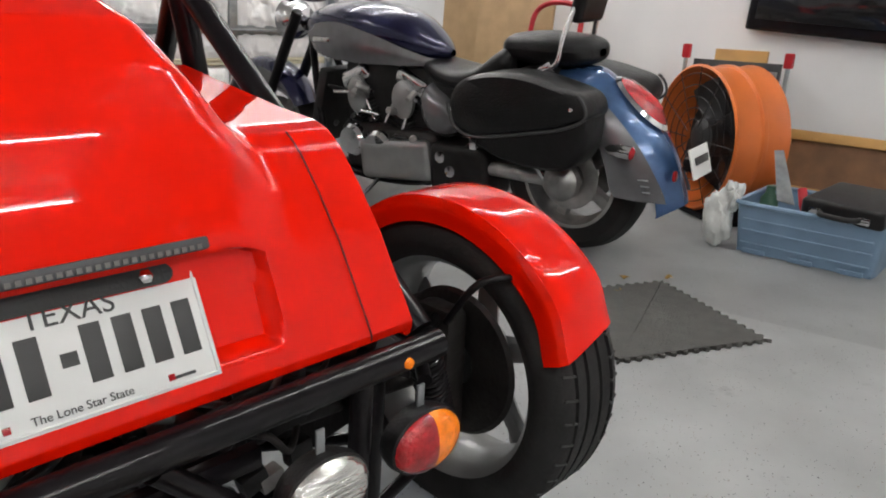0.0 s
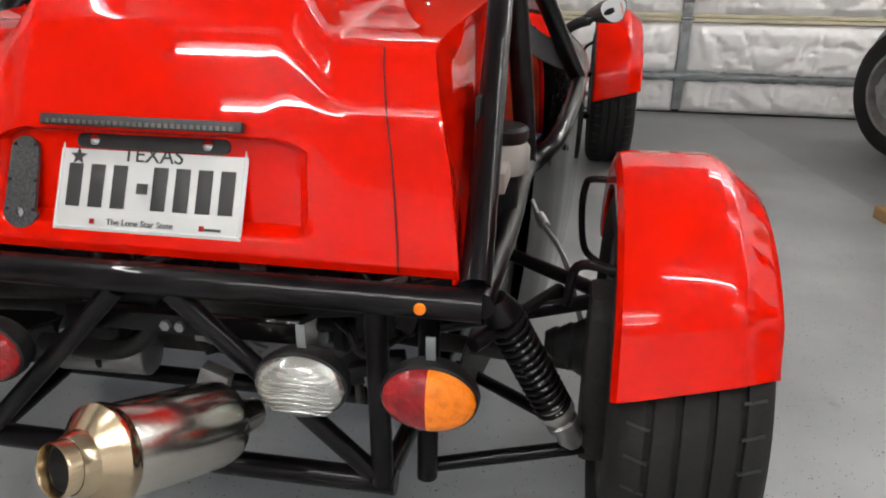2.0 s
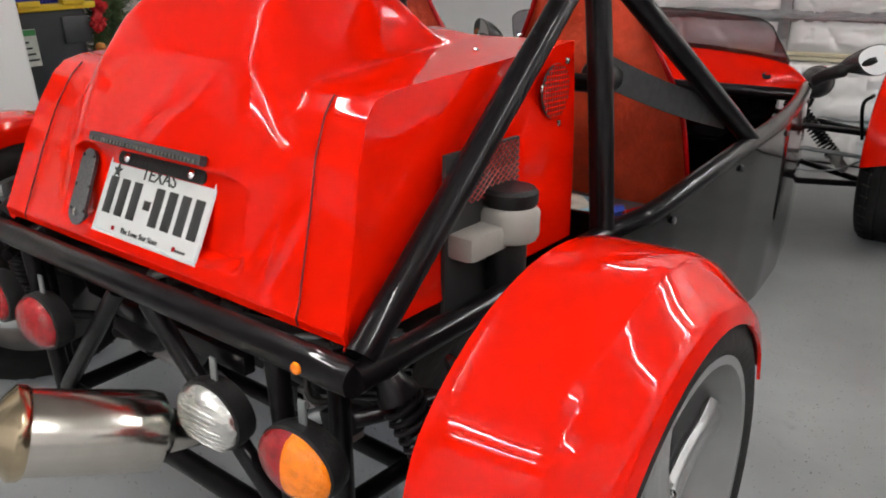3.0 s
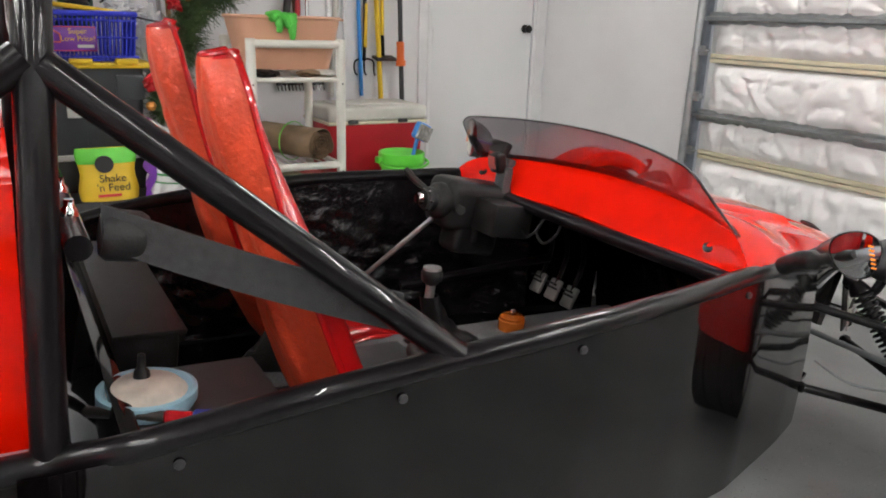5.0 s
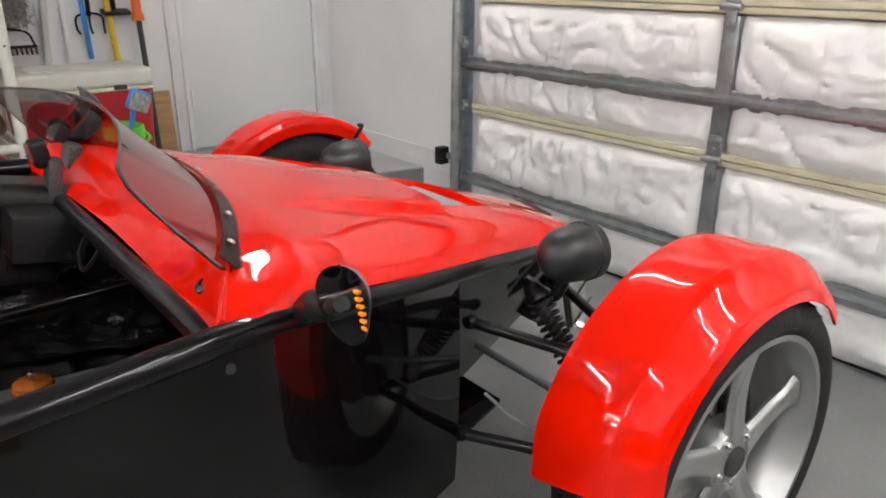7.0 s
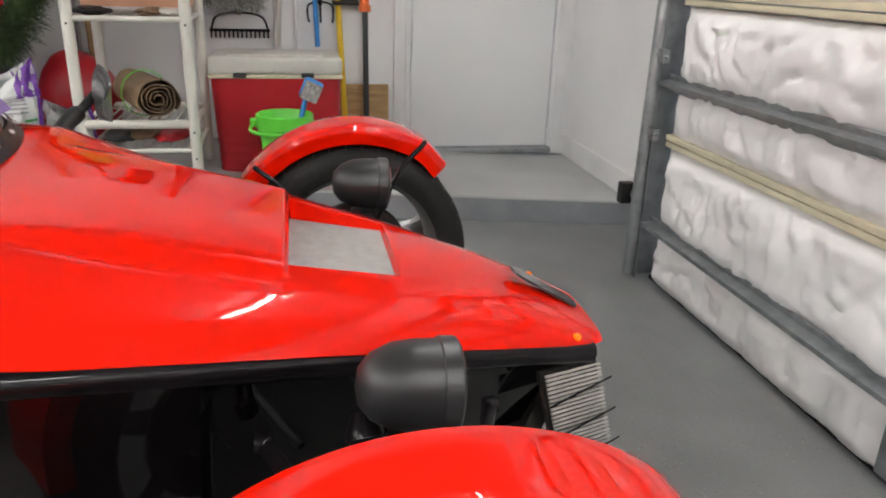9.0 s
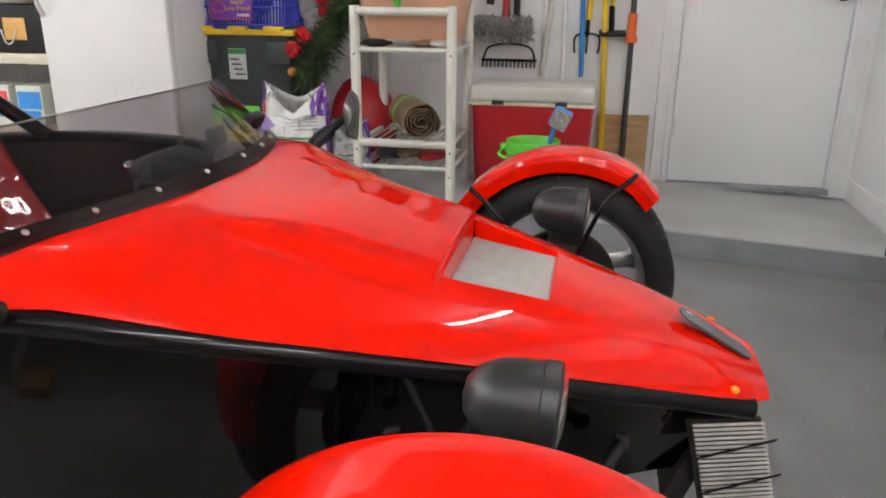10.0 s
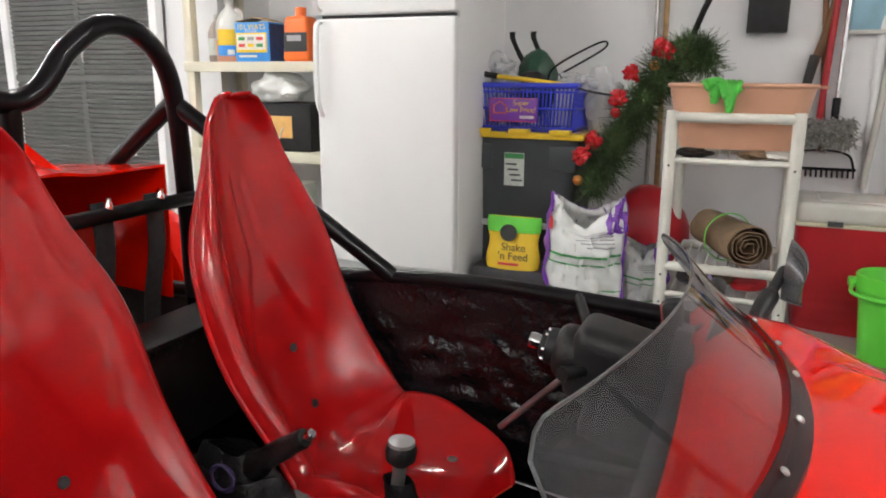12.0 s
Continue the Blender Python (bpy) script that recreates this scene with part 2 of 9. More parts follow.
def rod(bm, a, b, r, r2=None, n=14):
    d = (Vector(b) - Vector(a)).length
    r2 = r if r2 is None else r2
    k = min(0.003, r * 0.3)
    return lathe(bm, [(r - k, 0), (r, k), (r2, d - k), (r2 - k, d)], along(a, b), n)


def smooth_path(pts, per=6):
    pts = [Vector(p) for p in pts]
    if len(pts) < 3:
        return pts
    out = []
    ext = [pts[0] * 2 - pts[1]] + pts + [pts[-1] * 2 - pts[-2]]
    for i in range(1, len(ext) - 2):
        p0, p1, p2, p3 = ext[i - 1:i + 3]
        for k in range(per):
            t = k / per
            out.append(0.5 * ((2 * p1) + (p2 - p0) * t + (2 * p0 - 5 * p1 + 4 * p2 - p3) * t * t + (3 * p1 - p0 - 3 * p2 + p3) * t ** 3))
    out.append(pts[-1])
    return out


def pipe(bm, pts, r, n=12, smooth=True, per=6, flat=1.0):
    """Tube along points; flat squashes its section."""
    path = smooth_path(pts, per) if smooth else [Vector(p) for p in pts]
    rings, up = [], None
    for i, p in enumerate(path):
        d = (path[min(i + 1, len(path) - 1)] - path[max(i - 1, 0)]).normalized()
        if up is None:
            up = d.orthogonal().normalized() if abs(d.z) > 0.9 else Vector((0, 0, 1))
        side = d.cross(up).normalized()
        up = side.cross(d).normalized()
        rr = r[i * (len(r) - 1) // max(1, len(path) - 1)] if isinstance(r, (list, tuple)) else r
        rings.append([bm.verts.new(p + (side * math.cos(2 * math.pi * k / n) + up * flat * math.sin(2 * math.pi * k / n)) * rr) for k in range(n)])
    for a, b in zip(rings, rings[1:]):
        for k in range(n):
            bm.faces.new((a[k], a[(k + 1) % n], b[(k + 1) % n], b[k]))
    bm.faces.new(rings[0])
    bm.faces.new(rings[-1])
    return bm


def sheet(f, nu, nv, thick=0.0, bm=None):
    """Surface f(u, v) over 0..1, given a thickness along its normal."""
    bm = bm or bmesh.new()
    vs = [[bm.verts.new(f(i / nu, j / nv)) for j in range(nv + 1)] for i in range(nu + 1)]
    fs = [bm.faces.new((vs[i][j], vs[i + 1][j], vs[i + 1][j + 1], vs[i][j + 1])) for i in range(nu) for j in range(nv)]
    if thick:
        bmesh.ops.recalc_face_normals(bm, faces=fs)
        bmesh.ops.solidify(bm, geom=fs, thickness=thick)
    return bm


def slab(pts, thick, axis=(0, 0, 1), bm=None, bevel=0.0):
    """Flat outline pushed out by thick along axis."""
    bm = bm or bmesh.new()
    a = Vector(axis) * thick
    lo = [bm.verts.new(p) for p in pts]
    hi = [bm.verts.new(Vector(p) + a) for p in pts]
    n = len(pts)
    bm.faces.new(lo)
    bm.faces.new(list(reversed(hi)))
    for i in range(n):
        bm.faces.new((lo[i], lo[(i + 1) % n], hi[(i + 1) % n], hi[i]))
    if bevel:
        bmesh.ops.bevel(bm, geom=list(bm.edges), offset=bevel, segments=2, affect="EDGES")
    return bm


def sstep(a, b, x):
    t = max(0.0, min(1.0, (x - a) / (b - a)))
    return t * t * (3 - 2 * t)


def lerp_table(table, x):
    for (x0, *a), (x1, *b) in zip(table, table[1:]):
        if x <= x1:
            t = max(0, (x - x0) / (x1 - x0))
            return [p + (q - p) * t for p, q in zip(a, b)]
    return list(table[-1][1:])


def words(text, size, m, mat, parent=None, name="lettering"):
    c = bpy.data.curves.new("t", "FONT")
    c.body, c.size, c.extrude, c.align_x, c.align_y = text, size, 0.0006, "CENTER", "CENTER"
    tmp = new("t", c)
    me = bpy.data.meshes.new_from_object(tmp.evaluated_get(bpy.context.evaluated_depsgraph_get()))
    bpy.data.objects.remove(tmp)
    me.materials.append(mat)
    o = new(name, me)
    o.matrix_basis = m
    if parent:
        o.parent = parent
    return o


def ground(y):
    return 0.0612 * (2.8 - y)


def deck(y):
    return ground(y) + 0.13


# ---------- room ----------
XL, XR, YB, YF, YD = -3.2, 4.1, -3.7, 4.38, 4.16
DOOR_L, DOOR_R, DOOR_TOP = -1.42, 3.46, 2.13


def structure(name, bm, mat, label, smooth=False):
    return tagged(obj(name, bm, mat, smooth), label, name.split("_")[0], kind="structure")


def build_room():
    bm = sheet(lambda u, v: Vector((XL - 0.1 + u * (XR - XL + 0.2), YB - 0.1 + v * (YF - YB + 0.3), 0)), 30, 30, 0.0)
    bm.transform(SLOPE)
    bmesh.ops.solidify(bm, geom=list(bm.faces), thickness=0.1)
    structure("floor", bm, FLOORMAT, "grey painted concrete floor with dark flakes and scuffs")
    bm = B((-2.69, 0.35, 0.065), (1.1, 8.1, 0.13), bevel=0.012)
    bm.transform(SLOPE)
    # added skin: the front face's darker look is put into its colour
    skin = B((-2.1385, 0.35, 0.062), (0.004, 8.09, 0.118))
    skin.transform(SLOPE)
    structure("trim", skin, RISER, "darker grey riser of the raised step")
    structure("platform", bm, FLOORMAT, "raised grey painted concrete step along the wall")
    # walls with real thickness; the left one is cut for the house door
    t = 0.12
    y0, y1, top = 3.33, 4.27, 2.13
    bm = bmesh.new()
    box(bm, (XL - t / 2, (YB + y0) / 2, 1.2), (t, y0 - YB, 3.2))
    box(bm, (XL - t / 2, (y1 + YF + 0.12) / 2, 1.2), (t, YF + 0.12 - y1, 3.2))
    box(bm, (XL - t / 2, (y0 + y1) / 2, (top + 2.8) / 2), (t, y1 - y0, 2.8 - top))
    structure("wall_west", bm, WALLPAINT, "white painted plasterboard wall with garden tools on it")
    bm = bmesh.new()
    box(bm, ((XL + DOOR_L - 0.13) / 2, YF + t / 2, 1.2), (DOOR_L - 0.13 - XL, t, 3.2))
    box(bm, ((DOOR_R + 0.1 + XR) / 2, YF + t / 2, 1.2), (XR - DOOR_R - 0.1, t, 3.2))
    box(bm, ((DOOR_L + DOOR_R) / 2, YF + t / 2, (DOOR_TOP + 2.8) / 2), (DOOR_R - DOOR_L + 0.3, t, 2.8 - DOOR_TOP))
    structure("wall_north", bm, WALLPAINT, "white painted wall round the overhead door")
    structure("wall_east", B((XR + t / 2, (YB + YF) / 2, 1.2), (t, YF - YB + 0.3, 3.2)), WALLPAINT, "white painted plasterboard side wall")
    structure("wall_south", B(((XL + XR) / 2, YB - t / 2, 1.2), (XR - XL + 0.3, t, 3.2)), WALLPAINT, "white painted back wall")
    structure("ceiling", B(((XL + XR) / 2, (YB + YF) / 2, CEIL + 0.05), (XR - XL + 0.3, YF - YB + 0.3, 0.1)), CEILPAINT, "mid-grey garage ceiling out of view")
    # base boards
    bm = B((XL + 0.007, 4.33, 0.10), (0.014, 0.08, 0.11), bevel=0.004)
    box(bm, ((XL - 1.55) / 2, YF - 0.007, 0.1), (-1.55 - XL, 0.014, 0.13), bevel=0.004)
    structure("baseboard", bm, TRIMPAINT, "white painted skirting board")
    # jambs of the overhead door
    for x, w in ((DOOR_L - 0.1, 0.05), (DOOR_R + 0.08, 0.05)):
        structure("trim", B((x, (YD + 0.06 + YF) / 2 + 0.03, 1.05), (w, YF - YD + 0.02, 2.4)), TRIMPAINT, "white door jamb beside the overhead door")


def build_house_door():
    d = tagged(empty("door_1"), "closed white flush entry door with dark round knob", "door", kind="structure")
    x = XL - 0.02
    y0, y1, z0, z1 = 3.36, 4.24, 0.10, 2.1
    part("door_leaf", B((x, (y0 + y1) / 2, (z0 + z1) / 2), (0.045, y1 - y0, z1 - z0), bevel=0.004), DOORPAINT, d)
    for yy, w in ((y0 - 0.055, 0.1), (y1 + 0.055, 0.1)):
        bm = B((XL + 0.012, yy, 1.1), (0.024, w, 2.1), bevel=0.006)
        box(bm, (XL + 0.02, yy + (0.025 if yy < 3.5 else -0.025), 1.1), (0.03, 0.02, 2.1), bevel=0.005)
        part("door_casing", bm, TRIMPAINT, d)
    part("door_casing", B((XL + 0.012, (y0 + y1) / 2, 2.17), (0.024, y1 - y0 + 0.21, 0.1), bevel=0.006), TRIMPAINT, d)
    part("threshold", B((XL + 0.01, (y0 + y1) / 2, 0.083), (0.12, y1 - y0 + 0.04, 0.03), bevel=0.006), GALV, d, "dull metal threshold")
    k = part("door_knob", lathe(bmesh.new(), [(0.031, 0), (0.031, 0.006), (0.012, 0.012), (0.011, 0.03), (0.026, 0.042), (0.029, 0.055), (0.022, 0.066), (0.0, 0.07)],
                                along((x + 0.02, 4.175, 1.165), (x + 1, 4.175, 1.165))), BPLASTIC, d, "dark bronze door knob")
    for z in (0.42, 1.1, 1.85):
        part("hinge", rod(bmesh.new(), (XL + 0.012, y0 + 0.005, z - 0.05), (XL + 0.012, y0 + 0.005, z + 0.05), 0.009), TRIMPAINT, d)


def insulation_bag(x0, x1, z0, z1, pinch, seed):
    """A puffed film-faced blanket, drawn in at its edges and under a strut."""
    nx, nz = 90, 44
    rnd = random.Random(seed)
    o = Vector((rnd.uniform(0, 50), rnd.uniform(0, 50), 0))

    def f(u, v):
        x, z = x0 + u * (x1 - x0), z0 + v * (z1 - z0)
        edge = min(1, min(u, 1 - u) * (x1 - x0) / 0.07) * min(1, min(v, 1 - v) * (z1 - z0) / 0.06)
        puff = 0.012 + 0.058 * edge ** 0.5
        if pinch:
            puff *= 1 - 0.62 * math.exp(-((z - pinch) / 0.035) ** 2)
        p = Vector((x * 5, z * 7, 0)) + o
        crease = abs(noise.noise(p * 1.1 + Vector((0, 0, 3)))) * 0.8 + abs(noise.noise(Vector((x * 16, z * 5, 2)) + o)) * 0.45 + abs(noise.noise(p * 3.3)) * 0.25
        puff -= 0.017 * (1 - min(1, crease * 2.6)) * (0.3 + edge)
        puff += 0.012 * noise.noise(p * 0.7) * edge
        fold = abs(noise.noise(Vector((x * 3.2 + z * 1.9, z * 1.1 - x * 0.6, 6)) + o))
        puff -= 0.015 * max(0, 1 - fold * 11) * edge
        jx = 0.006 * noise.noise(Vector((0, z * 9, 5)) + o) * (1 - 2 * u)
        jz = 0.008 * noise.noise(Vector((x * 9, 0, 9)) + o)
        return Vector((x + jx, YD - 0.006 - max(0.004, puff), z + jz * (1 - abs(2 * v - 1))))
    return sheet(f, nx, nz)


def build_overhead_door():
    d = tagged(empty("garage_door"), "closed sectional overhead door lined with white insulation", "garage door")
    joints = [-0.085, 0.527, 1.06, 1.593, 2.126]
    stiles = [DOOR_L + 0.03, -0.02, 1.3, 2.62, DOOR_R - 0.02]
    struts = [0.165, 0.745, 1.27, 1.8]
    for z0, z1 in zip(joints, joints[1:]):
        part("door_section", B(((DOOR_L + DOOR_R) / 2, YD + 0.02, (z0 + z1) / 2), (DOOR_R - DOOR_L, 0.04, z1 - z0 - 0.004), bevel=0.003), TRIMPAINT, d)
    n = 0
    for k, (z0, z1) in enumerate(zip(joints, joints[1:])):
        for x0, x1 in zip(stiles, stiles[1:]):
            part("insulation_blanket", insulation_bag(x0 + 0.025, x1 - 0.025, z0 + 0.012, z1 - 0.03, struts[k], n), BAGWHITE, d, "white puffed insulation blanket")
            n += 1
    for z in joints[1:-1]:
        for x0, x1 in zip(stiles, stiles[1:]):
            bm = B(((x0 + x1) / 2, YD - 0.03, z + 0.014), (x1 - x0 - 0.03, 0.05, 0.022), bevel=0.004)
            box(bm, ((x0 + x1) / 2, YD - 0.03, z - 0.012), (x1 - x0 - 0.03, 0.044, 0.022), bevel=0.004)
            part("joint_strip", bm, CREAM, d, "cream edge strip between door sections")
    for z, x0 in zip(struts, (DOOR_L, DOOR_L, DOOR_L, DOOR_L)):
        pts = [(-0.035, 0), (-0.03, 0.006), (-0.014, 0.006), (-0.008, 0.05), (0.008, 0.05), (0.014, 0.006), (0.03, 0.006), (0.035, 0)]
        outline = [Vector((DOOR_L + 0.0, YD - 0.042 - q, z + p)) for p, q in pts]
        part("strut", slab(outline, DOOR_R - DOOR_L, (1, 0, 0)), GALV, d, "galvanised stiffening strut", )
    for x in stiles[1:-1]:
        for z0, z1 in zip(joints, joints[1:]):
            part("stile", B((x, YD - 0.028, (z0 + z1) / 2), (0.062, 0.05, z1 - z0 - 0.06), bevel=0.004), GALV, d)
        for z in joints[1:-1]:
            bm = B((x, YD - 0.058, z + 0.05), (0.058, 0.006, 0.075), bevel=0.002)
            box(bm, (x, YD - 0.058, z - 0.05), (0.042, 0.006, 0.07), bevel=0.002)
            rod(bm, (x - 0.04, YD - 0.068, z), (x + 0.04, YD - 0.068, z), 0.012)
            for dx, dz in ((-0.016, 0.065), (0.016, 0.065), (-0.012, -0.06), (0.012, -0.06), (0, 0.04)):
                rod(bm, (x + dx, YD - 0.055, z + dz), (x + dx, YD - 0.068, z + dz), 0.006, n=8)
            part("hinge", bm, GALV, d, "galvanised hinge with bolts")
    part("bottom_seal", pipe(bmesh.new(), [(DOOR_L, YD + 0.0, -0.085), (DOOR_R, YD + 0.0, -0.085)], 0.024, 10, smooth=False), BPLASTIC, d, "black rubber bottom seal")

    # tracks with slots and brackets
    for side, x in ((1, DOOR_L), (-1, DOOR_R)):
        tr = tagged(empty("door_track"), "galvanised vertical door track with slotted angle", "door track", "garage door tracks")
        outline = [Vector((x - 0.04 * side, YD - 0.16, -0.07))]
        bm = B((x - 0.045 * side, YD - 0.03, 1.02), (0.004, 0.12, 2.2))
        box(bm, (x - 0.02 * side, YD - 0.088, 1.02), (0.05, 0.004, 2.2))
        part("slotted_angle", bm, GALV, tr)
        bm = pipe(bmesh.new(), [(x - 0.012 * side, YD - 0.115, -0.06), (x - 0.012 * side, YD - 0.115, 2.1), (x - 0.012 * side, YD - 0.3, 2.4), (x - 0.012 * side, YD - 1.6, 2.5)], 0.024, 10)
        part("rail", bm, GALV, tr)
        for i in range(22):
            part("slot", B((x - 0.02 * side, YD - 0.0915, 0.02 + i * 0.095), (0.012, 0.003, 0.04)), BPLASTIC, tr)
        for z in (0.55, 0.85, 1.1, 1.62):
            bm = B((x + 0.02 * side, YD - 0.1, z), (0.07, 0.03, 0.05), bevel=0.004)
            rod(bm, (x - 0.03 * side, YD - 0.12, z), (x + 0.075 * side, YD - 0.1, z), 0.008)
            part("roller_bracket", bm, GALV, tr)
    s = tagged(empty("safety_sensor"), "small black door safety sensor on a bracket", "sensor")
    part("housing", B((-1.53, YD - 0.12, 0.27), (0.05, 0.06, 0.09), bevel=0.008), BPLASTIC, s)
    part("bracket", B((-1.49, YD - 0.1, 0.27), (0.06, 0.02, 0.03), bevel=0.003), GALV, s)


def build_unseen_light(x, y, length, turn=0):
    f = tagged(empty("unseen_ceiling_light"), "long white batten with one lit tube, unseen, some inferred and some added", "ceiling light", "ceiling lights")
    f.matrix_basis = pose(x, y, CEIL, 0, 0, turn)
    h = length / 2
    part("housing", B((0, 0, -0.03), (length, 0.06, 0.06), bevel=0.01), TRIMPAINT, f)
    for s in (-1, 1):
        part("tube_holder", B((s * (h - 0.03), 0, -0.085), (0.03, 0.04, 0.06), bevel=0.006), TRIMPAINT, f)
    part("tube", rod(bmesh.new(), (-h + 0.045, 0, -0.095), (h - 0.045, 0, -0.095), 0.014, n=6), TUBE, f, "glowing white tube")


TUBE = glowing("lit_tube", (1, 0.985, 0.96), 88.0)
build_room()
build_house_door()
build_overhead_door()
# rear pair and the one at (2.75, 1.2) follow reflections; rest added fill
for lx, ly, ll, lt in ((-0.15, -2.25, 2.4, 0), (-0.15, -1.65, 2.4, 0), (1.7, -0.45, 1.6, 0), (2.7, -0.95, 2.0, 0), (2.75, 1.2, 2.2, 0), (2.75, 3.05, 2.4, 0), (2.75, 3.7, 2.2, 0), (-0.9, 3.5, 1.6, 0), (-1.3, -0.2, 1.5, 90)):
    build_unseen_light(lx, ly, ll, lt)


# ---------- the kit car (built level, then set on the sloping floor) ----------
car = tagged(empty("kit_car", SLOPE), "red open two-seat kit car with black tube frame", "car")


def tube(name, pts, r=0.021, label="", smooth=False, mat=None, n=14):
    bm = pipe(bmesh.new(), pts, r, n, smooth=smooth)
    return part(name, bm, mat or BLACK, car, label)


def mirrored(pts):
    return [(-x, y, z) for x, y, z in pts]


COVER_MID = [(0, -0.008, 0.515), (0.07, -0.012, 0.53), (0.12, -0.006, 0.548), (0.36, 0.028, 0.685), (0.42, 0.034, 0.712), (0.5, 0.058, 0.77), (0.58, 0.092, 0.848),
             (0.66, 0.135, 0.915), (0.74, 0.19, 0.966), (0.82, 0.25, 0.992), (0.88, 0.33, 1.0), (0.92, 0.395, 0.995), (0.945, 0.42, 0.97), (0.965, 0.43, 0.882), (1.0, 0.62, 0.873)]
COVER_SIDE = [(0, -0.008, 0.515), (0.07, -0.012, 0.53), (0.12, -0.004, 0.548), (0.4, 0.04, 0.665), (0.55, 0.068, 0.735), (0.66, 0.102, 0.795), (0.70, 0.124, 0.815), (0.74, 0.16, 0.825), (0.8, 0.25, 0.833), (1.0, 0.62, 0.872)]
COVER_HALF = [(0, 0.478), (0.12, 0.474), (0.4, 0.454), (0.7, 0.418), (0.8, 0.42), (1.0, 0.452)]


def cover_point(s, v):
    half = lerp_table(COVER_HALF, v)[0]
    x = s * half
    ym, zm = lerp_table(COVER_MID, v)
    ys, zs = lerp_table(COVER_SIDE, v)
    inner = 0.31 - 0.06 * sstep(0.5, 0.9, v)
    w = 1 - sstep(inner - 0.12, inner, abs(x))
    y, z = ys + (ym - ys) * w, zs + (zm - zs) * w
    # recess that holds the number plate
    r = sstep(0.13, 0.155, v) * (1 - sstep(0.36, 0.385, v)) * (1 - sstep(0.235, 0.25, abs(x)))
    y += 0.026 * r
    z += 0.012 * (1 - (x / 0.5) ** 2) * sstep(0.8, 0.9, v) * w
    return Vector((x, y, z))


def build_engine_cover():
    part("engine_cover", sheet(lambda u, v: cover_point(2 * u - 1, v), 96, 110, 0.006), RED, car, "glossy red engine cover with raised hump")
    # flanks of the engine bay
    for sgn in (1, -1):
        def f(u, v):
            p = cover_point(sgn, u)
            low = Vector((sgn * 0.47, max(0.0, p.y), 0.505))
            return p.lerp(low, v) + Vector((sgn * 0.004 * math.sin(v * math.pi), 0, 0))
        part("flank_panel", sheet(f, 40, 12, 0.005), RED, car, "flat red side panel of the engine bay")
        # round speaker grille and expanded mesh vent
        bm = bmesh.new()
        c = Vector((sgn * 0.464, 0.545, 0.79))
        for i in range(11):
            h = -0.045 + i * 0.009
            w = math.sqrt(max(0, 0.047 ** 2 - h * h))
            pipe(bm, [c + Vector((0, -w, h)), c + Vector((0, w, h))], 0.0016, 6, smooth=False)
            pipe(bm, [c + Vector((0, h, -w)), c + Vector((0, h, w))], 0.0012, 6, smooth=False)
        g = part("round_grille", bm, RED, car, "round red mesh grille")
        part("grille_backing", lathe(bmesh.new(), [(0.048, 0), (0.048, 0.003)], along(c - Vector((sgn * 0.004, 0, 0)), c + Vector((sgn, 0, 0)))), INK, g)
        for a in (60, 170, 280):
            q = c + Vector((0, math.cos(radians(a)) * 0.058, math.sin(radians(a)) * 0.058))
            part("screw", lathe(bmesh.new(), [(0.006, 0), (0.006, 0.003), (0.0, 0.005)], along(q, q + Vector((sgn, 0, 0))), 10), CHROME, g)
        bm = bmesh.new()
        for i in range(15):
            z = 0.652 + i * 0.0053
            y0 = 0.262 if z < 0.69 else 0.262 + (z - 0.69) * 0.9
            pts = [(sgn * (0.479 - 0.004 * (i / 15)), y0 + k * (0.407 - y0) / 18, z + (0.0025 if k % 2 else -0.0025) * (1 if i % 2 else -1)) for k in range(19)]
            pipe(bm, pts, 0.0013, 5, smooth=False)
        g = part("mesh_vent", bm, MESHRED, car, "red expanded mesh vent")
        # black plate stands in for the shaded opening behind the mesh
        part("vent_backing", B((sgn * 0.47, 0.31, 0.607), (0.007, 0.2, 0.25)), INK, g)
    # seams between the cover and its corners, slim brake light, fuel-cap latch plate
    for sgn in (1, -1):
        part("panel_seam", pipe(bmesh.new(), [cover_point(sgn * 0.82, v / 40) + Vector((0, -0.0035, 0.001)) for v in range(1, 29)], 0.0013, 6, smooth=False), SEAM, car)
    bar = part("brake_light_bar", B((0, 0.024, 0.71), (0.318, 0.014, 0.016), spin(rx=-20), bevel=0.004), GREYPLASTIC, car, "slim smoked high-level brake light")
    for i in range(30):
        part("diode", B((-0.143 + i * 0.0099, 0.0155, 0.7095), (0.006, 0.003, 0.006), spin(rx=-20)), DIODE, bar)
    out = []
    for i in range(24):
        a = 2 * math.pi * i / 24
        k = 0.024 + 0.006 * (1 if math.sin(a) < 0 else 0)
        out.append((-0.207 + k * math.cos(a), 0, 0.612 + (0.044 if math.sin(a) > 0 else -0.044) + k * math.sin(a)))
    bm = slab(out, 0.006, (0, -1, 0))
    tilt = Matrix.Translation((0, 0.023, 0.612)) @ spin(rx=-22) @ Matrix.Translation((0, 0, -0.612))
    bm.transform(tilt)
    latch = part("latch_plate", bm, CARBON, car, "carbon-look flush latch plate")
    for dx, dz in ((-0.017, 0.055), (0.017, 0.055), (-0.022, 0.0), (0.022, 0.0), (-0.022, -0.045), (0.022, -0.045)):
        q = tilt @ Vector((-0.207 + dx, -0.006, 0.612 + dz))
        part("screw", lathe(bmesh.new(), [(0.003, 0), (0.003, 0.002), (0, 0.003)], along(q, q + Vector((0, -1, 0.3))), 8), BPLASTIC, latch)
    q = tilt @ Vector((-0.207, -0.006, 0.612 - 0.05))
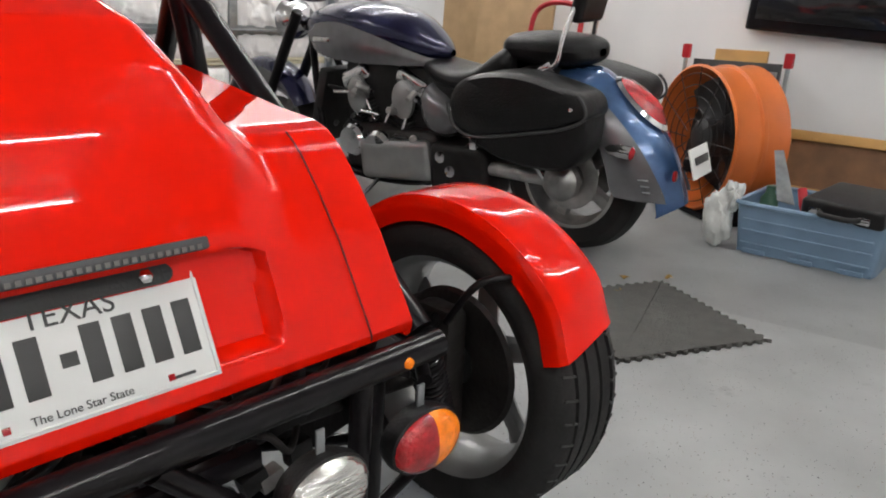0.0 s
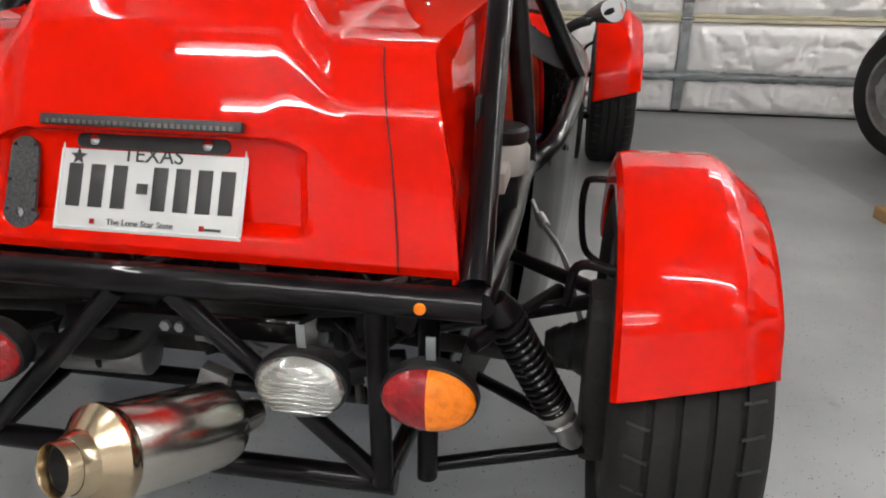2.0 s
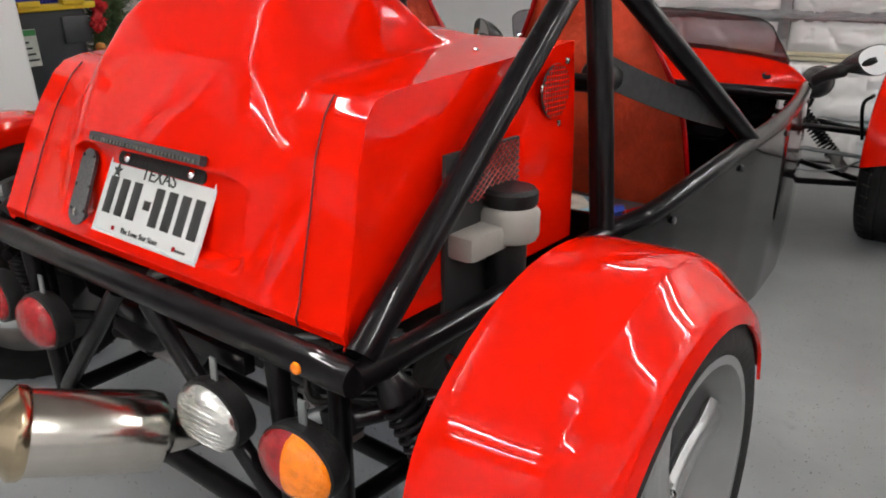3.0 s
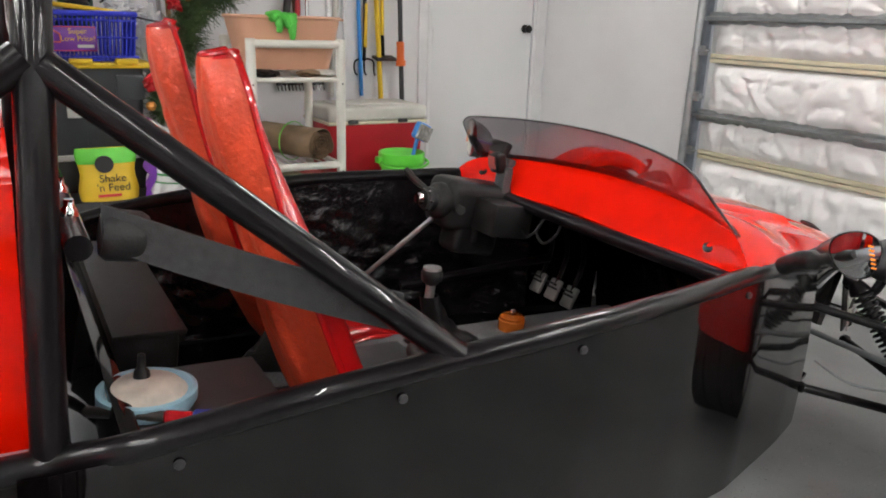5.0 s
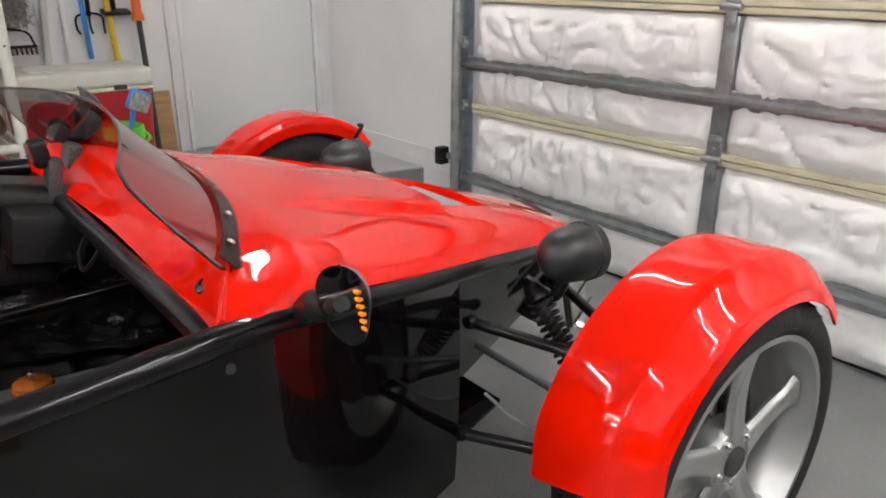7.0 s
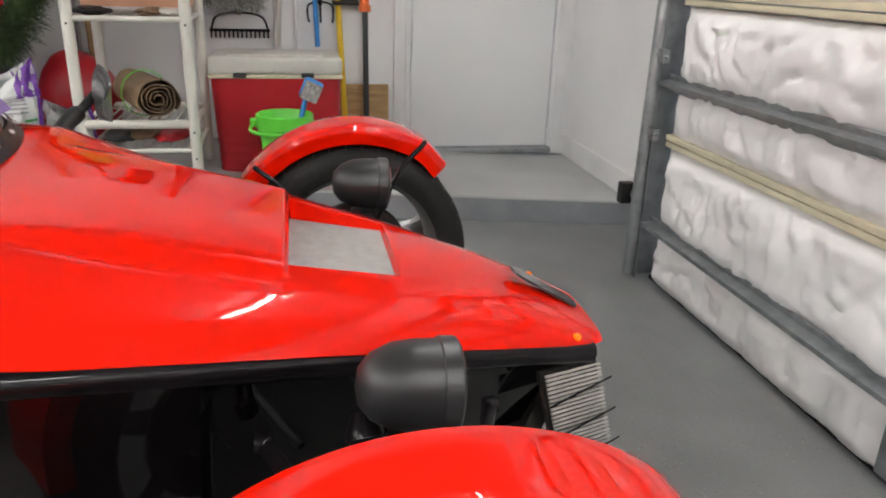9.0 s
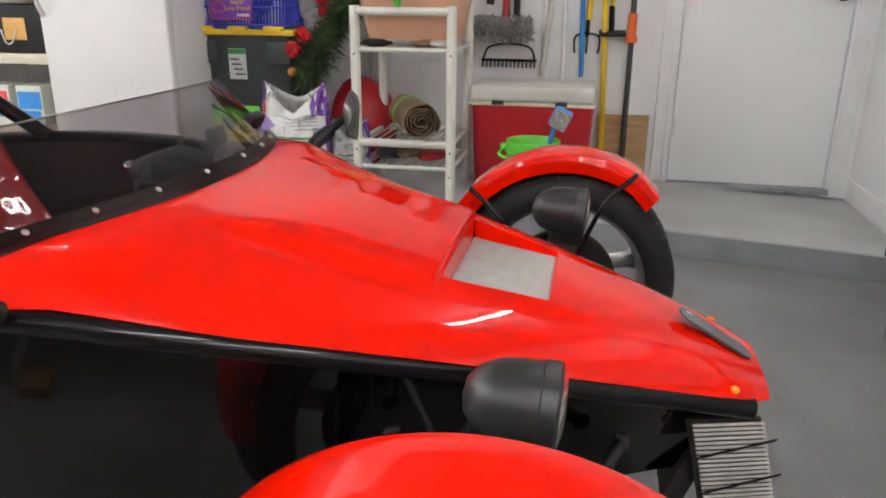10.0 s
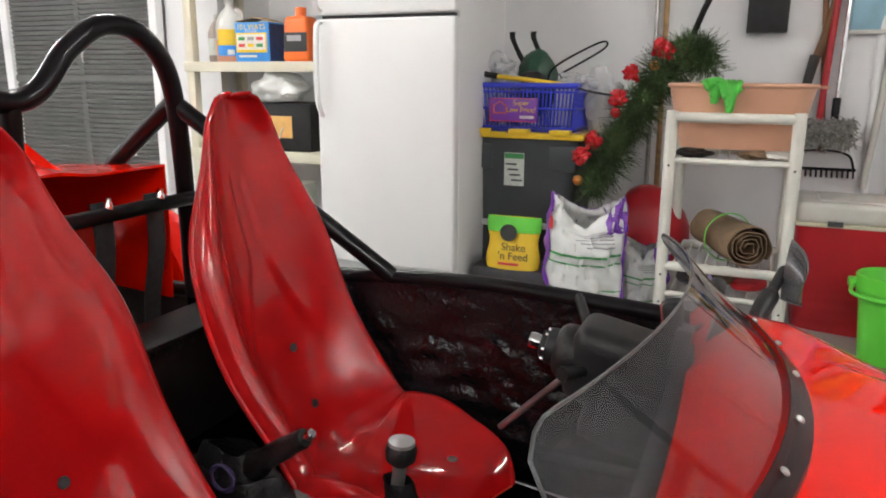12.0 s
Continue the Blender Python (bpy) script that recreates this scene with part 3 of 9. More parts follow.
    part("lock", lathe(bmesh.new(), [(0.008, 0), (0.008, 0.004), (0.0, 0.005)], along(q, q + Vector((0, -1, 0.3))), 16), CHROME, latch)
    # rivets along the deck
    bm_pts = [(x, y) for x in (-0.06, -0.02, 0.02, 0.06) for y in (0.5,)] + [(0.34, 0.47), (0.40, 0.33), (0.36, 0.58)]
    for x, y in bm_pts:
        z = 0.884 + (y - 0.5) * 0.2 - abs(x) * 0.06
        part("rivet", lathe(bmesh.new(), [(0.006, 0), (0.005, 0.003), (0, 0.004)], Matrix.Translation((x, y, z)), 10), CHROME, car)


def build_plate():
    m = Matrix.Translation((0, -0.006, 0.5475)) @ spin(rx=-26)
    bm = B((0, 0, 0.076), (0.305, 0.002, 0.152), bevel=0.0008)
    bm.transform(m)
    p = part("licence_plate", bm, PLATEW, car, "white embossed licence plate with dark characters")
    bm = bmesh.new()
    for (x0, z0), (x1, z1) in (((-0.148, 0.004), (0.148, 0.004)), ((0.148, 0.004), (0.148, 0.148)), ((0.148, 0.148), (-0.148, 0.148)), ((-0.148, 0.148), (-0.148, 0.004))):
        pipe(bm, [(x0, -0.001, z0), (x1, -0.001, z1)], 0.002, 8, smooth=False)
    bm.transform(m)
    part("raised_rim", bm, PLATEW, p)
    # characters as plain bars
    for x in (-0.118, -0.081, -0.044, 0.022, 0.058, 0.094, 0.13):
        bm = B((x - 0.006, -0.0016, 0.069), (0.023, 0.002, 0.066), bevel=0.0008)
        bm.transform(m)
        part("character_bar", bm, INK, p)
    for x, z, w, h in ((0.105, 0.013, 0.03, 0.004), (-0.012, 0.068, 0.018, 0.016)):
        bm = B((x, -0.0016, z), (w, 0.0012, h))
        bm.transform(m)
        part("print_bar", bm, INK if h > 0.01 or w > 0.1 else GREYPLASTIC, p)
    for text, size, x, z in (("TEXAS", 0.034, 0.0, 0.119), ("The Lone Star State", 0.0135, -0.01, 0.0145)):
        words(text, size, m @ Matrix.Translation((x, -0.0018, z)) @ spin(rx=90), INK, p)
    star = [((0.014 if i % 2 == 0 else 0.006) * math.sin(i * math.pi / 5) - 0.122, -0.0012, (0.014 if i % 2 == 0 else 0.006) * math.cos(i * math.pi / 5) + 0.113) for i in range(10)]
    bm = slab(star, 0.001, (0, -1, 0))
    bm.transform(m)
    part("printed_star", bm, GREYPLASTIC, p)
    for x in (-0.088, 0.09):
        bm = B((x, -0.002, 0.0145), (0.008, 0.002, 0.008), bevel=0.001)
        bm.transform(m)
        part("reflector_dot", bm, REDLENS, p, "small red dot")
    out = [(0.125 * (1 if math.cos(a) > 0 else -1) * 0.89 + 0.013 * math.cos(a), -0.0028, 0.138 + 0.012 * math.sin(a)) for a in [2 * math.pi * (i + 0.5) / 24 for i in range(24)]]
    bm = slab(out, 0.004, (0, -1, 0))
    bm.transform(m)
    br = part("mounting_strap", bm, BPLASTIC, p, "black slotted mounting strap")
    for x in (-0.093, 0.09):
        bm = lathe(bmesh.new(), [(0.009, 0), (0.009, 0.003), (0.005, 0.006), (0.0, 0.007)], along((x, -0.007, 0.138), (x, -1, 0.138)), 6)
        bm.transform(m)
        part("bolt", bm, CHROME, br, "chrome bolt")


FENDER_SECTION = [(-0.104, -0.055), (-0.106, -0.02), (-0.099, -0.004), (-0.082, 0.0), (0.03, 0.002), (0.045, -0.002), (0.058, -0.011), (0.1, -0.046), (0.107, -0.07)]


def build_fender(x, y, z, r, a0, a1, sgn):
    n = 40

    def f(u, v):
        k = v * (len(FENDER_SECTION) - 1)
        i = min(int(k), len(FENDER_SECTION) - 2)
        (xa, ra), (xb, rb) = FENDER_SECTION[i], FENDER_SECTION[i + 1]
        t = k - i
        a = radians(a0 + (a1 - a0) * u)
        droop = 0.03 * sstep(0.86, 1, u) + 0.02 * (1 - sstep(0, 0.1, u))
        rr = r + ra + (rb - ra) * t - droop * 0.6
        # the outer lip ends higher than the inner
        a -= radians(8 * sstep(0.75, 1, u) * ((xa + (xb - xa) * t) / 0.2 + 0.5)) if a1 > a0 else 0
        return Vector((x + sgn * (xa + (xb - xa) * t), y + rr * math.cos(a), z + rr * math.sin(a)))
    return part("fender", sheet(f, n, 32, 0.005), RED, car, "glossy red cycle fender with bevelled outer edge")


def build_wheel(x, y, z, r, rim_r, w, sgn, disc=True):
    wheel = part("wheel", rod(bmesh.new(), (x - sgn * 0.02, y, z), (x + sgn * 0.03, y, z), 0.055, n=24), ALU, car, "silver five-spoke alloy wheel with low tyre")
    ax = along((x, y, z), (x + sgn, y, z))
    h = w / 2
    prof = [(rim_r - 0.006, -h + 0.012), (rim_r + 0.012, -h + 0.002), (r - 0.05, -h - 0.004), (r - 0.022, -h + 0.004), (r - 0.006, -h + 0.02), (r, -h + 0.035)]
    for c in (-0.055, -0.02, 0.02, 0.055):
        k = c * w / 0.2
        prof += [(r + 0.001, k - 0.005), (r - 0.007, k - 0.004), (r - 0.007, k + 0.004), (r + 0.001, k + 0.005)]
    prof += [(r, h - 0.035), (r - 0.006, h - 0.02), (r - 0.022, h - 0.004), (r - 0.05, h + 0.004), (rim_r + 0.012, h - 0.002), (rim_r - 0.006, h - 0.012)]
    part("tyre", lathe(bmesh.new(), prof, ax, 72, caps=False), RUBBER, wheel, "black road tyre with worn tread")
    bm = bmesh.new()
    for k in range(44):
        a = 2 * math.pi * k / 44
        for side in (-1, 1):
            d = ax @ spin(rz=math.degrees(a)) @ Matrix.Translation((r - 0.0035, 0, side * (h - 0.032)))
            box(bm, (0, 0, 0), (0.005, 0.004, 0.03), d @ spin(ry=-14 * side) @ spin(rx=12 * side))
    tagged(part("shoulder_tread", bm, INK, wheel), kind="stuff")
    lip = [(rim_r - 0.02, -h + 0.03), (rim_r + 0.006, -h + 0.006), (rim_r + 0.006, -h + 0.012), (rim_r - 0.012, -h + 0.034), (rim_r - 0.022, 0), (rim_r - 0.012, h - 0.034), (rim_r + 0.006, h - 0.012),
           (rim_r + 0.008, h - 0.003), (rim_r - 0.004, h - 0.003), (rim_r - 0.014, h - 0.03), (rim_r - 0.028, h - 0.06), (rim_r - 0.03, 0)]
    rim = part("rim", lathe(bmesh.new(), lip, ax, 64, closed=True), SILVER, wheel, "brushed silver alloy rim")
    out = h - 0.028
    for k in range(5):
        a = 2 * math.pi * k / 5 + 0.35

        def f(u, v, a=a):
            rad = 0.045 + u * (rim_r - 0.066)
            half = 0.034 - 0.006 * u - 0.005 * math.sin(u * math.pi) + 0.012 * sstep(0.8, 1, u)
            t = (2 * v - 1)
            ang = a + t * half / rad
            zz = out - 0.012 * abs(t) ** 8 - 0.005 * (1 - abs(t)) ** 2 * math.sin(u * math.pi) - 0.006 * math.sin(u * math.pi)
            return ax @ Vector((rad * math.cos(ang), rad * math.sin(ang), zz))
        part("spoke", sheet(f, 14, 14, 0.022), SILVER, wheel)
        q = 2 * math.pi * (k + 0.5) / 5 + 0.35
        if k < 4:
            p = ax @ Vector((0.05 * math.cos(q), 0.05 * math.sin(q), out - 0.012))
            part("wheel_nut", lathe(bmesh.new(), [(0.011, 0), (0.011, 0.012), (0.006, 0.017), (0, 0.018)], along(p, p + Vector((sgn, 0, 0))), 8), CHROME, wheel)
    part("hub_face", lathe(bmesh.new(), [(0.075, out - 0.05), (0.076, out - 0.02), (0.066, out - 0.006), (0.036, out - 0.002), (0, out - 0.002)], ax, 36), SILVER, wheel)
    part("centre_cap", lathe(bmesh.new(), [(0.031, out - 0.004), (0.03, out + 0.004), (0.022, out + 0.007), (0, out + 0.008)], ax, 28), GREYPLASTIC, wheel, "dark grey centre cap")
    if disc:
        part("brake_disc", lathe(bmesh.new(), [(0.06, -0.03), (0.125, -0.03), (0.125, -0.012), (0.06, -0.012)], ax, 48, closed=True), ALU, wheel)
        c = ax @ Vector((0.11, 0.04, -0.02))
        part("brake_caliper", B(c, (0.07, 0.075, 0.13), spin(rx=20), bevel=0.012), GRIME, wheel)
        part("upright", B(ax @ Vector((0, 0, -0.075)), (0.05, 0.09, 0.26), bevel=0.015), GRIME, wheel, "dark cast upright")
        # added disc that keeps the wheel's inner side dark
        part("inner_dark_disc", lathe(bmesh.new(), [(0.05, -0.04), (0.15, -0.044), (0.158, -0.036), (0.15, -0.038), (0.05, -0.034)], ax, 40, closed=True), GRIME, wheel, "dark disc added inside the wheel")
    return wheel


def coilover(a, b, r=0.027):
    a, b = Vector(a), Vector(b)
    c = part("coilover", rod(bmesh.new(), a, a.lerp(b, 0.6), r * 0.5), BPLASTIC, car, "black coil-over shock absorber")
    m = along(a, b)
    d = (b - a).length
    pts = [m @ Vector((r * math.cos(k * 0.52), r * math.sin(k * 0.52), d * (0.1 + 0.62 * k / 168))) for k in range(169)]
    part("spring", pipe(bmesh.new(), pts, 0.0046, 8, smooth=False), BLACK, c)
    part("damper_body", lathe(bmesh.new(), [(0.02, d * 0.66), (0.031, d * 0.72), (0.031, d * 0.75), (0.022, d * 0.76), (0.022, d * 0.8), (0.027, d * 0.81), (0.027, d * 0.85), (0.021, d * 0.86), (0.022, d * 0.95), (0.014, d)], m, 20), ALU, c, "bare alloy damper body")
    part("top_eye", lathe(bmesh.new(), [(0.018, -0.01), (0.03, 0.02), (0.03, d * 0.08), (0.018, d * 0.1)], m, 18), BLACK, c)
    return c


RAIL = [(0.51, -0.03, 0.487), (0.522, 0.3, 0.497), (0.53, 0.62, 0.512), (0.585, 0.74, 0.545), (0.618, 0.95, 0.59), (0.635, 1.2, 0.622), (0.64, 1.45, 0.645), (0.61, 1.75, 0.66), (0.56, 2.02, 0.667), (0.45, 2.34, 0.62), (0.32, 2.68, 0.567), (0.14, 3.17, 0.487)]


def rail_at(y):
    return lerp_table([(p[1], p[0], p[2]) for p in RAIL], y)


def build_frame():
    tube("rear_cross_tube", [(-0.515, -0.03, 0.487), (0.515, -0.03, 0.487)], 0.024, "glossy black rear cross tube", n=20)
    for s in (1, -1):
        mir = (lambda q: q) if s == 1 else mirrored
        tube("side_rail", mir(RAIL), 0.021, "glossy black upper side rail", True)
        tube("rear_brace", mir([(0.5, -0.005, 0.505), (0.468, 0.64, 1.03)]), 0.023)
        tube("front_brace", mir([(0.468, 0.66, 1.02), (0.632, 1.2, 0.625)]), 0.023)
        tube("rear_upright", mir([(0.36, -0.03, 0.475), (0.36, -0.01, 0.15)]), 0.0175)
        tube("rear_diagonal", mir([(0.045, -0.03, 0.468), (0.345, -0.01, 0.165)]), 0.0165)
        tube("corner_upright", mir([(0.43, 0.02, 0.47), (0.425, 0.03, 0.14)]), 0.017)
        tube("lower_side_tube", mir([(0.36, 0.0, 0.145), (0.42, 0.9, 0.14)]), 0.018)
        tube("inner_side_tube", mir([(0.43, 0.05, 0.46), (0.45, 0.62, 0.2)]), 0.016)
    tube("rear_lower_tube", [(-0.38, 0.0, 0.143), (0.38, 0.0, 0.143)], 0.021)
    tube("bay_cross_tube", [(-0.42, 0.24, 0.143), (0.42, 0.24, 0.143)], 0.018)
    part("gearbox_mount_bar", B((0.02, 0.03, 0.385), (0.40, 0.022, 0.034), bevel=0.003), BLACK, car)
    # twin-hump roll hoop with a middle post
    half = [(0.53, 0.64, 0.50), (0.5, 0.645, 0.78), (0.468, 0.65, 1.0), (0.425, 0.655, 1.12), (0.335, 0.66, 1.195), (0.235, 0.66, 1.205), (0.14, 0.66, 1.15), (0.07, 0.66, 1.07), (0.0, 0.66, 1.045)]
    tube("roll_hoop", half + mirrored(half)[-2::-1], 0.024, "glossy black twin-hump roll hoop", True, n=18)
    tube("hoop_post", [(0.0, 0.66, 1.04), (0.0, 0.655, 0.45)], 0.021)
    tube("harness_bar", [(-0.48, 0.69, 0.79), (0.48, 0.69, 0.79)], 0.018)
    for x in (-0.36, -0.2, 0.2, 0.36):
        part("bolt", lathe(bmesh.new(), [(0.012, 0), (0.012, 0.014), (0.007, 0.02), (0.007, 0.03)], Matrix.Translation((x, 0.69, 0.8)), 8), CHROME, car)
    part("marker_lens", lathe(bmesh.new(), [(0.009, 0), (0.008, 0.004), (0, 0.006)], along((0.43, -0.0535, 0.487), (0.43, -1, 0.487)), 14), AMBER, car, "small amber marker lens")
    tube("dash_tube", [(-0.55, 1.955, 0.645), (0.56, 1.95, 0.648)], 0.02, "glossy black dash tube")


PANEL_X = [(0.6, 0.548), (0.7, 0.59), (0.8, 0.615), (1.0, 0.638), (1.2, 0.652), (1.45, 0.658), (1.75, 0.628), (2.02, 0.578), (2.34, 0.468), (2.68, 0.338), (3.17, 0.158)]


def build_tub():
    for s in (1, -1):
        def f(u, v):
            y = 0.6 + u * 1.9
            x = lerp_table(PANEL_X, y)[0]
            top = rail_at(y)[1] - 0.004
            low = 0.14
            flare = 0.025 * sstep(1.8, 2.5, y) - 0.03 * (1 - sstep(1.0, 2.0, y))
            return Vector((s * (x + flare * v + 0.008 * math.sin(v * math.pi)), y, top + (low - top) * v))
        part("side_panel", sheet(f, 60, 14, 0.003), SATIN, car, "flat satin black side panel")

        def nose_side(u, v):
            y = 2.43 + u * 0.72
            x = lerp_table(PANEL_X, y)[0] - 0.035
            top = rail_at(y)[1] - 0.01
            low = 0.2 + 0.12 * u
            return Vector((s * (x - 0.07 * v), y, top + (low - top) * v))
        part("nose_side_panel", sheet(nose_side, 24, 10, 0.003), SATIN, car, "recessed black nose side panel")
        for y in (0.787, 1.1, 1.436, 1.95):
            q = Vector((s * (lerp_table(PANEL_X, y)[0] + 0.002), y, rail_at(y)[1] - 0.032))
            part("panel_bolt", lathe(bmesh.new(), [(0.008, 0), (0.007, 0.004), (0, 0.005)], along(q, q + Vector((s, 0, 0))), 12), GREYPLASTIC, car)

        def g(u, v):
            y = 0.7 + u * 1.5
            x = lerp_table(PANEL_X, y)[0] - 0.035
            top = rail_at(y)[1] - 0.01
            crumple = 0.012 * noise.noise(Vector((y * 14, v * 12, s))) + 0.008 * abs(noise.noise(Vector((y * 30, v * 26, 4))))
            return Vector((s * (x - 0.03 * v + crumple * sstep(0.12, 0.25, v)), y, top + (0.18 - top) * v))
        part("inner_liner", sheet(g, 90, 34, 0.002), LINER, car, "crinkled glossy black liner inside the tub")
    part("floor_pan", slab([(-0.55, 0.66, 0.16), (0.55, 0.66, 0.16), (0.6, 1.4, 0.16), (0.52, 2.1, 0.16), (0.3, 2.75, 0.18), (-0.3, 2.75, 0.18), (-0.52, 2.1, 0.16), (-0.6, 1.4, 0.16)], 0.01), SATIN, car)
    part("bulkhead", B((0, 0.72, 0.34), (1.08, 0.03, 0.36), spin(rx=-8), bevel=0.006), SATIN, car, "black bulkhead behind the seats")
    part("front_bulkhead", B((0, 2.5, 0.38), (0.72, 0.02, 0.38)), SATIN, car)
    for s in (1, -1):
        part("bay_side_panel", slab([(s * 0.505, 0.1, 0.46), (s * 0.52, 0.62, 0.49), (s * 0.5, 0.62, 0.13), (s * 0.46, 0.3, 0.13), (s * 0.46, 0.12, 0.3)], 0.004, (s, 0, 0)), GRIME, car, "dark lower side panel of the engine bay")
    # console between the seats
    part("tunnel", B((0.0, 1.62, 0.225), (0.2, 1.3, 0.21), bevel=0.02), BPLASTIC, car, "black centre tunnel")
    part("console_top", B((0.0, 1.66, 0.334), (0.185, 1.16, 0.006), bevel=0.002), CONSOLE, car, "grey textured console top")
    tube("console_rail", [(0.12, 1.62, 0.34), (0.12, 2.2, 0.38)], 0.014)
    tube("console_rail", [(-0.44, 1.68, 0.34), (-0.35, 2.2, 0.42)], 0.014)


def build_nose():
    zc = [(2.02, 0.752), (2.12, 0.758), (2.3, 0.732), (2.6, 0.68), (2.8, 0.642), (3.0, 0.59), (3.12, 0.548), (3.2, 0.512)]
    ze = [(2.02, 0.682), (2.12, 0.682), (2.34, 0.64), (2.68, 0.588), (3.17, 0.505), (3.2, 0.497)]
    hw = [(2.0, 0.578), (2.34, 0.46), (2.68, 0.335), (3.1, 0.178), (3.17, 0.15), (3.2, 0.118)]
    opening = [(2.0, 0.18), (2.61, 0.182), (2.8, 0.138), (3.0, 0.075), (3.2, 0.05)]
    rows = sorted({1.94, 1.96, 1.98} | {2.0 + i * 0.03 for i in range(41)} | {2.145, 2.165, 2.603, 2.607, 2.612, 2.622, 2.8, 2.806})
    rows[-1] = 3.205
    cols = [-1, -0.985, -0.96, -0.92, -0.85] + [-0.8 + 0.03 * i for i in range(17)] + [-0.31, -0.3, -0.2, -0.1, 0]
    cols = cols + [-c for c in cols[-2::-1]]

    def hood_fall(k, y):
        w = 1 - sstep(2.08, 2.34, y)
        return w * (0.2 * k ** 2 + 0.8 * k ** 12) + (1 - w) * (0.42 * k ** 2 + 0.58 * k ** 7)

    def hood(c, y):
        h = lerp_table(hw, y)[0]
        inner = min(lerp_table(opening, y)[0], h * 0.55)
        x = c / 0.3 * inner if abs(c) <= 0.3 else math.copysign(inner + (abs(c) - 0.3) / 0.7 * (h - inner), c)
        k = abs(x) / h
        yy = y
        if y < 2.14:
            yy = max(y, 2.116 - 0.5 * x * x)
        a, b = lerp_table(zc, yy)[0], lerp_table(ze, yy)[0]
        z = a - (a - b) * hood_fall(k, yy)
        # raised middle panel that runs to a lip over the vent, with a fold along each side
        w = 0.252 - 0.08 * (yy - 2.2)
        rise = sstep(2.14, 2.4, yy) * (1 - sstep(2.604, 2.613, yy))
        z += 0.016 * (1 - sstep(w - 0.012, w + 0.016, abs(x))) * rise
        z -= 0.005 * math.exp(-((abs(x) - w - 0.022) / 0.016) ** 2) * rise
        return Vector((x, yy, z))
    bm = bmesh.new()
    grid = [[bm.verts.new(hood(c, y)) for c in cols] for y in rows]
    for i in range(len(rows) - 1):
        for j in range(len(cols) - 1):
            if rows[i] >= 2.611 and rows[i + 1] <= 2.801 and abs(cols[j] + cols[j + 1]) < 0.6:
                continue
            vs = [grid[i][j], grid[i][j + 1], grid[i + 1][j + 1], grid[i + 1][j]]
            bm.faces.new(vs)
    bmesh.ops.remove_doubles(bm, verts=bm.verts, dist=0.0005)
    bmesh.ops.solidify(bm, geom=list(bm.faces), thickness=0.006)
    part("hood", bm, RED, car, "glossy red tapering front hood with vent")
    # vent tray: sloping sides and silver mesh
    bm = bmesh.new()
    for s in (-1, 1):
        e = [hood(0.3 * s, y) for y in (2.612, 2.66, 2.7, 2.75, 2.8)]
        low = [Vector((0.175 * s, 2.616, 0.628)), Vector((0.132 * s, 2.795, 0.62))]
        slab(e + low[::-1], 0.004, (s, 0, 0), bm)
    slab([hood(-0.3, 2.8), hood(-0.1, 2.8), hood(0.1, 2.8), hood(0.3, 2.8), Vector((0.132, 2.795, 0.62)), Vector((-0.132, 2.795, 0.62))], 0.004, (0, 1, 0), bm)
    slab([hood(-0.3, 2.611), hood(-0.1, 2.611), hood(0.1, 2.611), hood(0.3, 2.611), Vector((0.175, 2.613, 0.627)), Vector((-0.175, 2.613, 0.627))], 0.004, (0, -1, 0), bm)
    tray = part("vent_tray", bm, RED, car)
    bm = bmesh.new()
    for i in range(-37, 38):
        pipe(bm, [(i * 0.0048, 2.614, 0.629), (i * 0.0036, 2.797, 0.622)], 0.001, 4, smooth=False)
    for i in range(46):
        y = 2.615 + i * 0.004
        h = 0.178 - (y - 2.614) * 0.24
        z = 0.629 - (y - 2.614) * 0.038
        pipe(bm, [(-h, y, z), (h, y, z)], 0.0009, 4, smooth=False)
    part("vent_mesh", bm, MESHG, tray, "fine silver wire mesh")
    part("vent_backing", slab([(-0.178, 2.612, 0.624), (0.178, 2.612, 0.624), (0.134, 2.797, 0.617), (-0.134, 2.797, 0.617)], -0.003), MESHBACK, tray)
    # nose latch plate
    out = []
    for i in range(28):
        a = 2 * math.pi * i / 28
        out.append((0.027 * math.cos(a), (0.058 if math.sin(a) > 0 else -0.058) + 0.024 * math.sin(a), 0))
    bm = slab(out, 0.005)
    bm.transform(Matrix.Translation((0.0, 3.115, 0.556)) @ spin(rx=-27))
    lp = part("nose_latch_plate", bm, CARBON, car, "dark flush nose latch plate")
    part("lock", lathe(bmesh.new(), [(0.006, 0), (0.006, 0.003), (0, 0.004)], Matrix.Translation((0.0, 3.062, 0.588)) @ spin(rx=-27), 12), CHROME, lp)
    for s in (1, -1):
        part("indicator", lathe(bmesh.new(), [(0.008, 0), (0.007, 0.006), (0, 0.009)], along((s * 0.15, 3.135, 0.521), (s * 0.35, 3.2, 0.64)), 14), AMBER, car, "small amber nose indicator")

    # cockpit face of the cowl
    def f(u, v):
        x = -0.572 + 1.144 * u
        k = abs(x) / 0.572
        ty = 2.118 - 0.5 * x * x
        h = lerp_table(hw, ty)[0]
        kk = min(1, abs(x) / h)
        a, b = lerp_table(zc, ty)[0], lerp_table(ze, ty)[0]
        top = Vector((x, ty, a - (a - b) * hood_fall(kk, ty) + 0.004))
        low = Vector((x, 1.972 - 0.06 * x * x, 0.664 - 0.01 * k))
        w = 0.006 * math.sin(v * math.pi)
        return low.lerp(top, v) + Vector((0, -w, w))
    part("cowl_face", sheet(f, 60, 12, 0.006), RED, car, "glossy red cowl facing the cockpit")
    for x in (-0.465, 0.455):
        p = f((x + 0.572) / 1.144, 0.42)
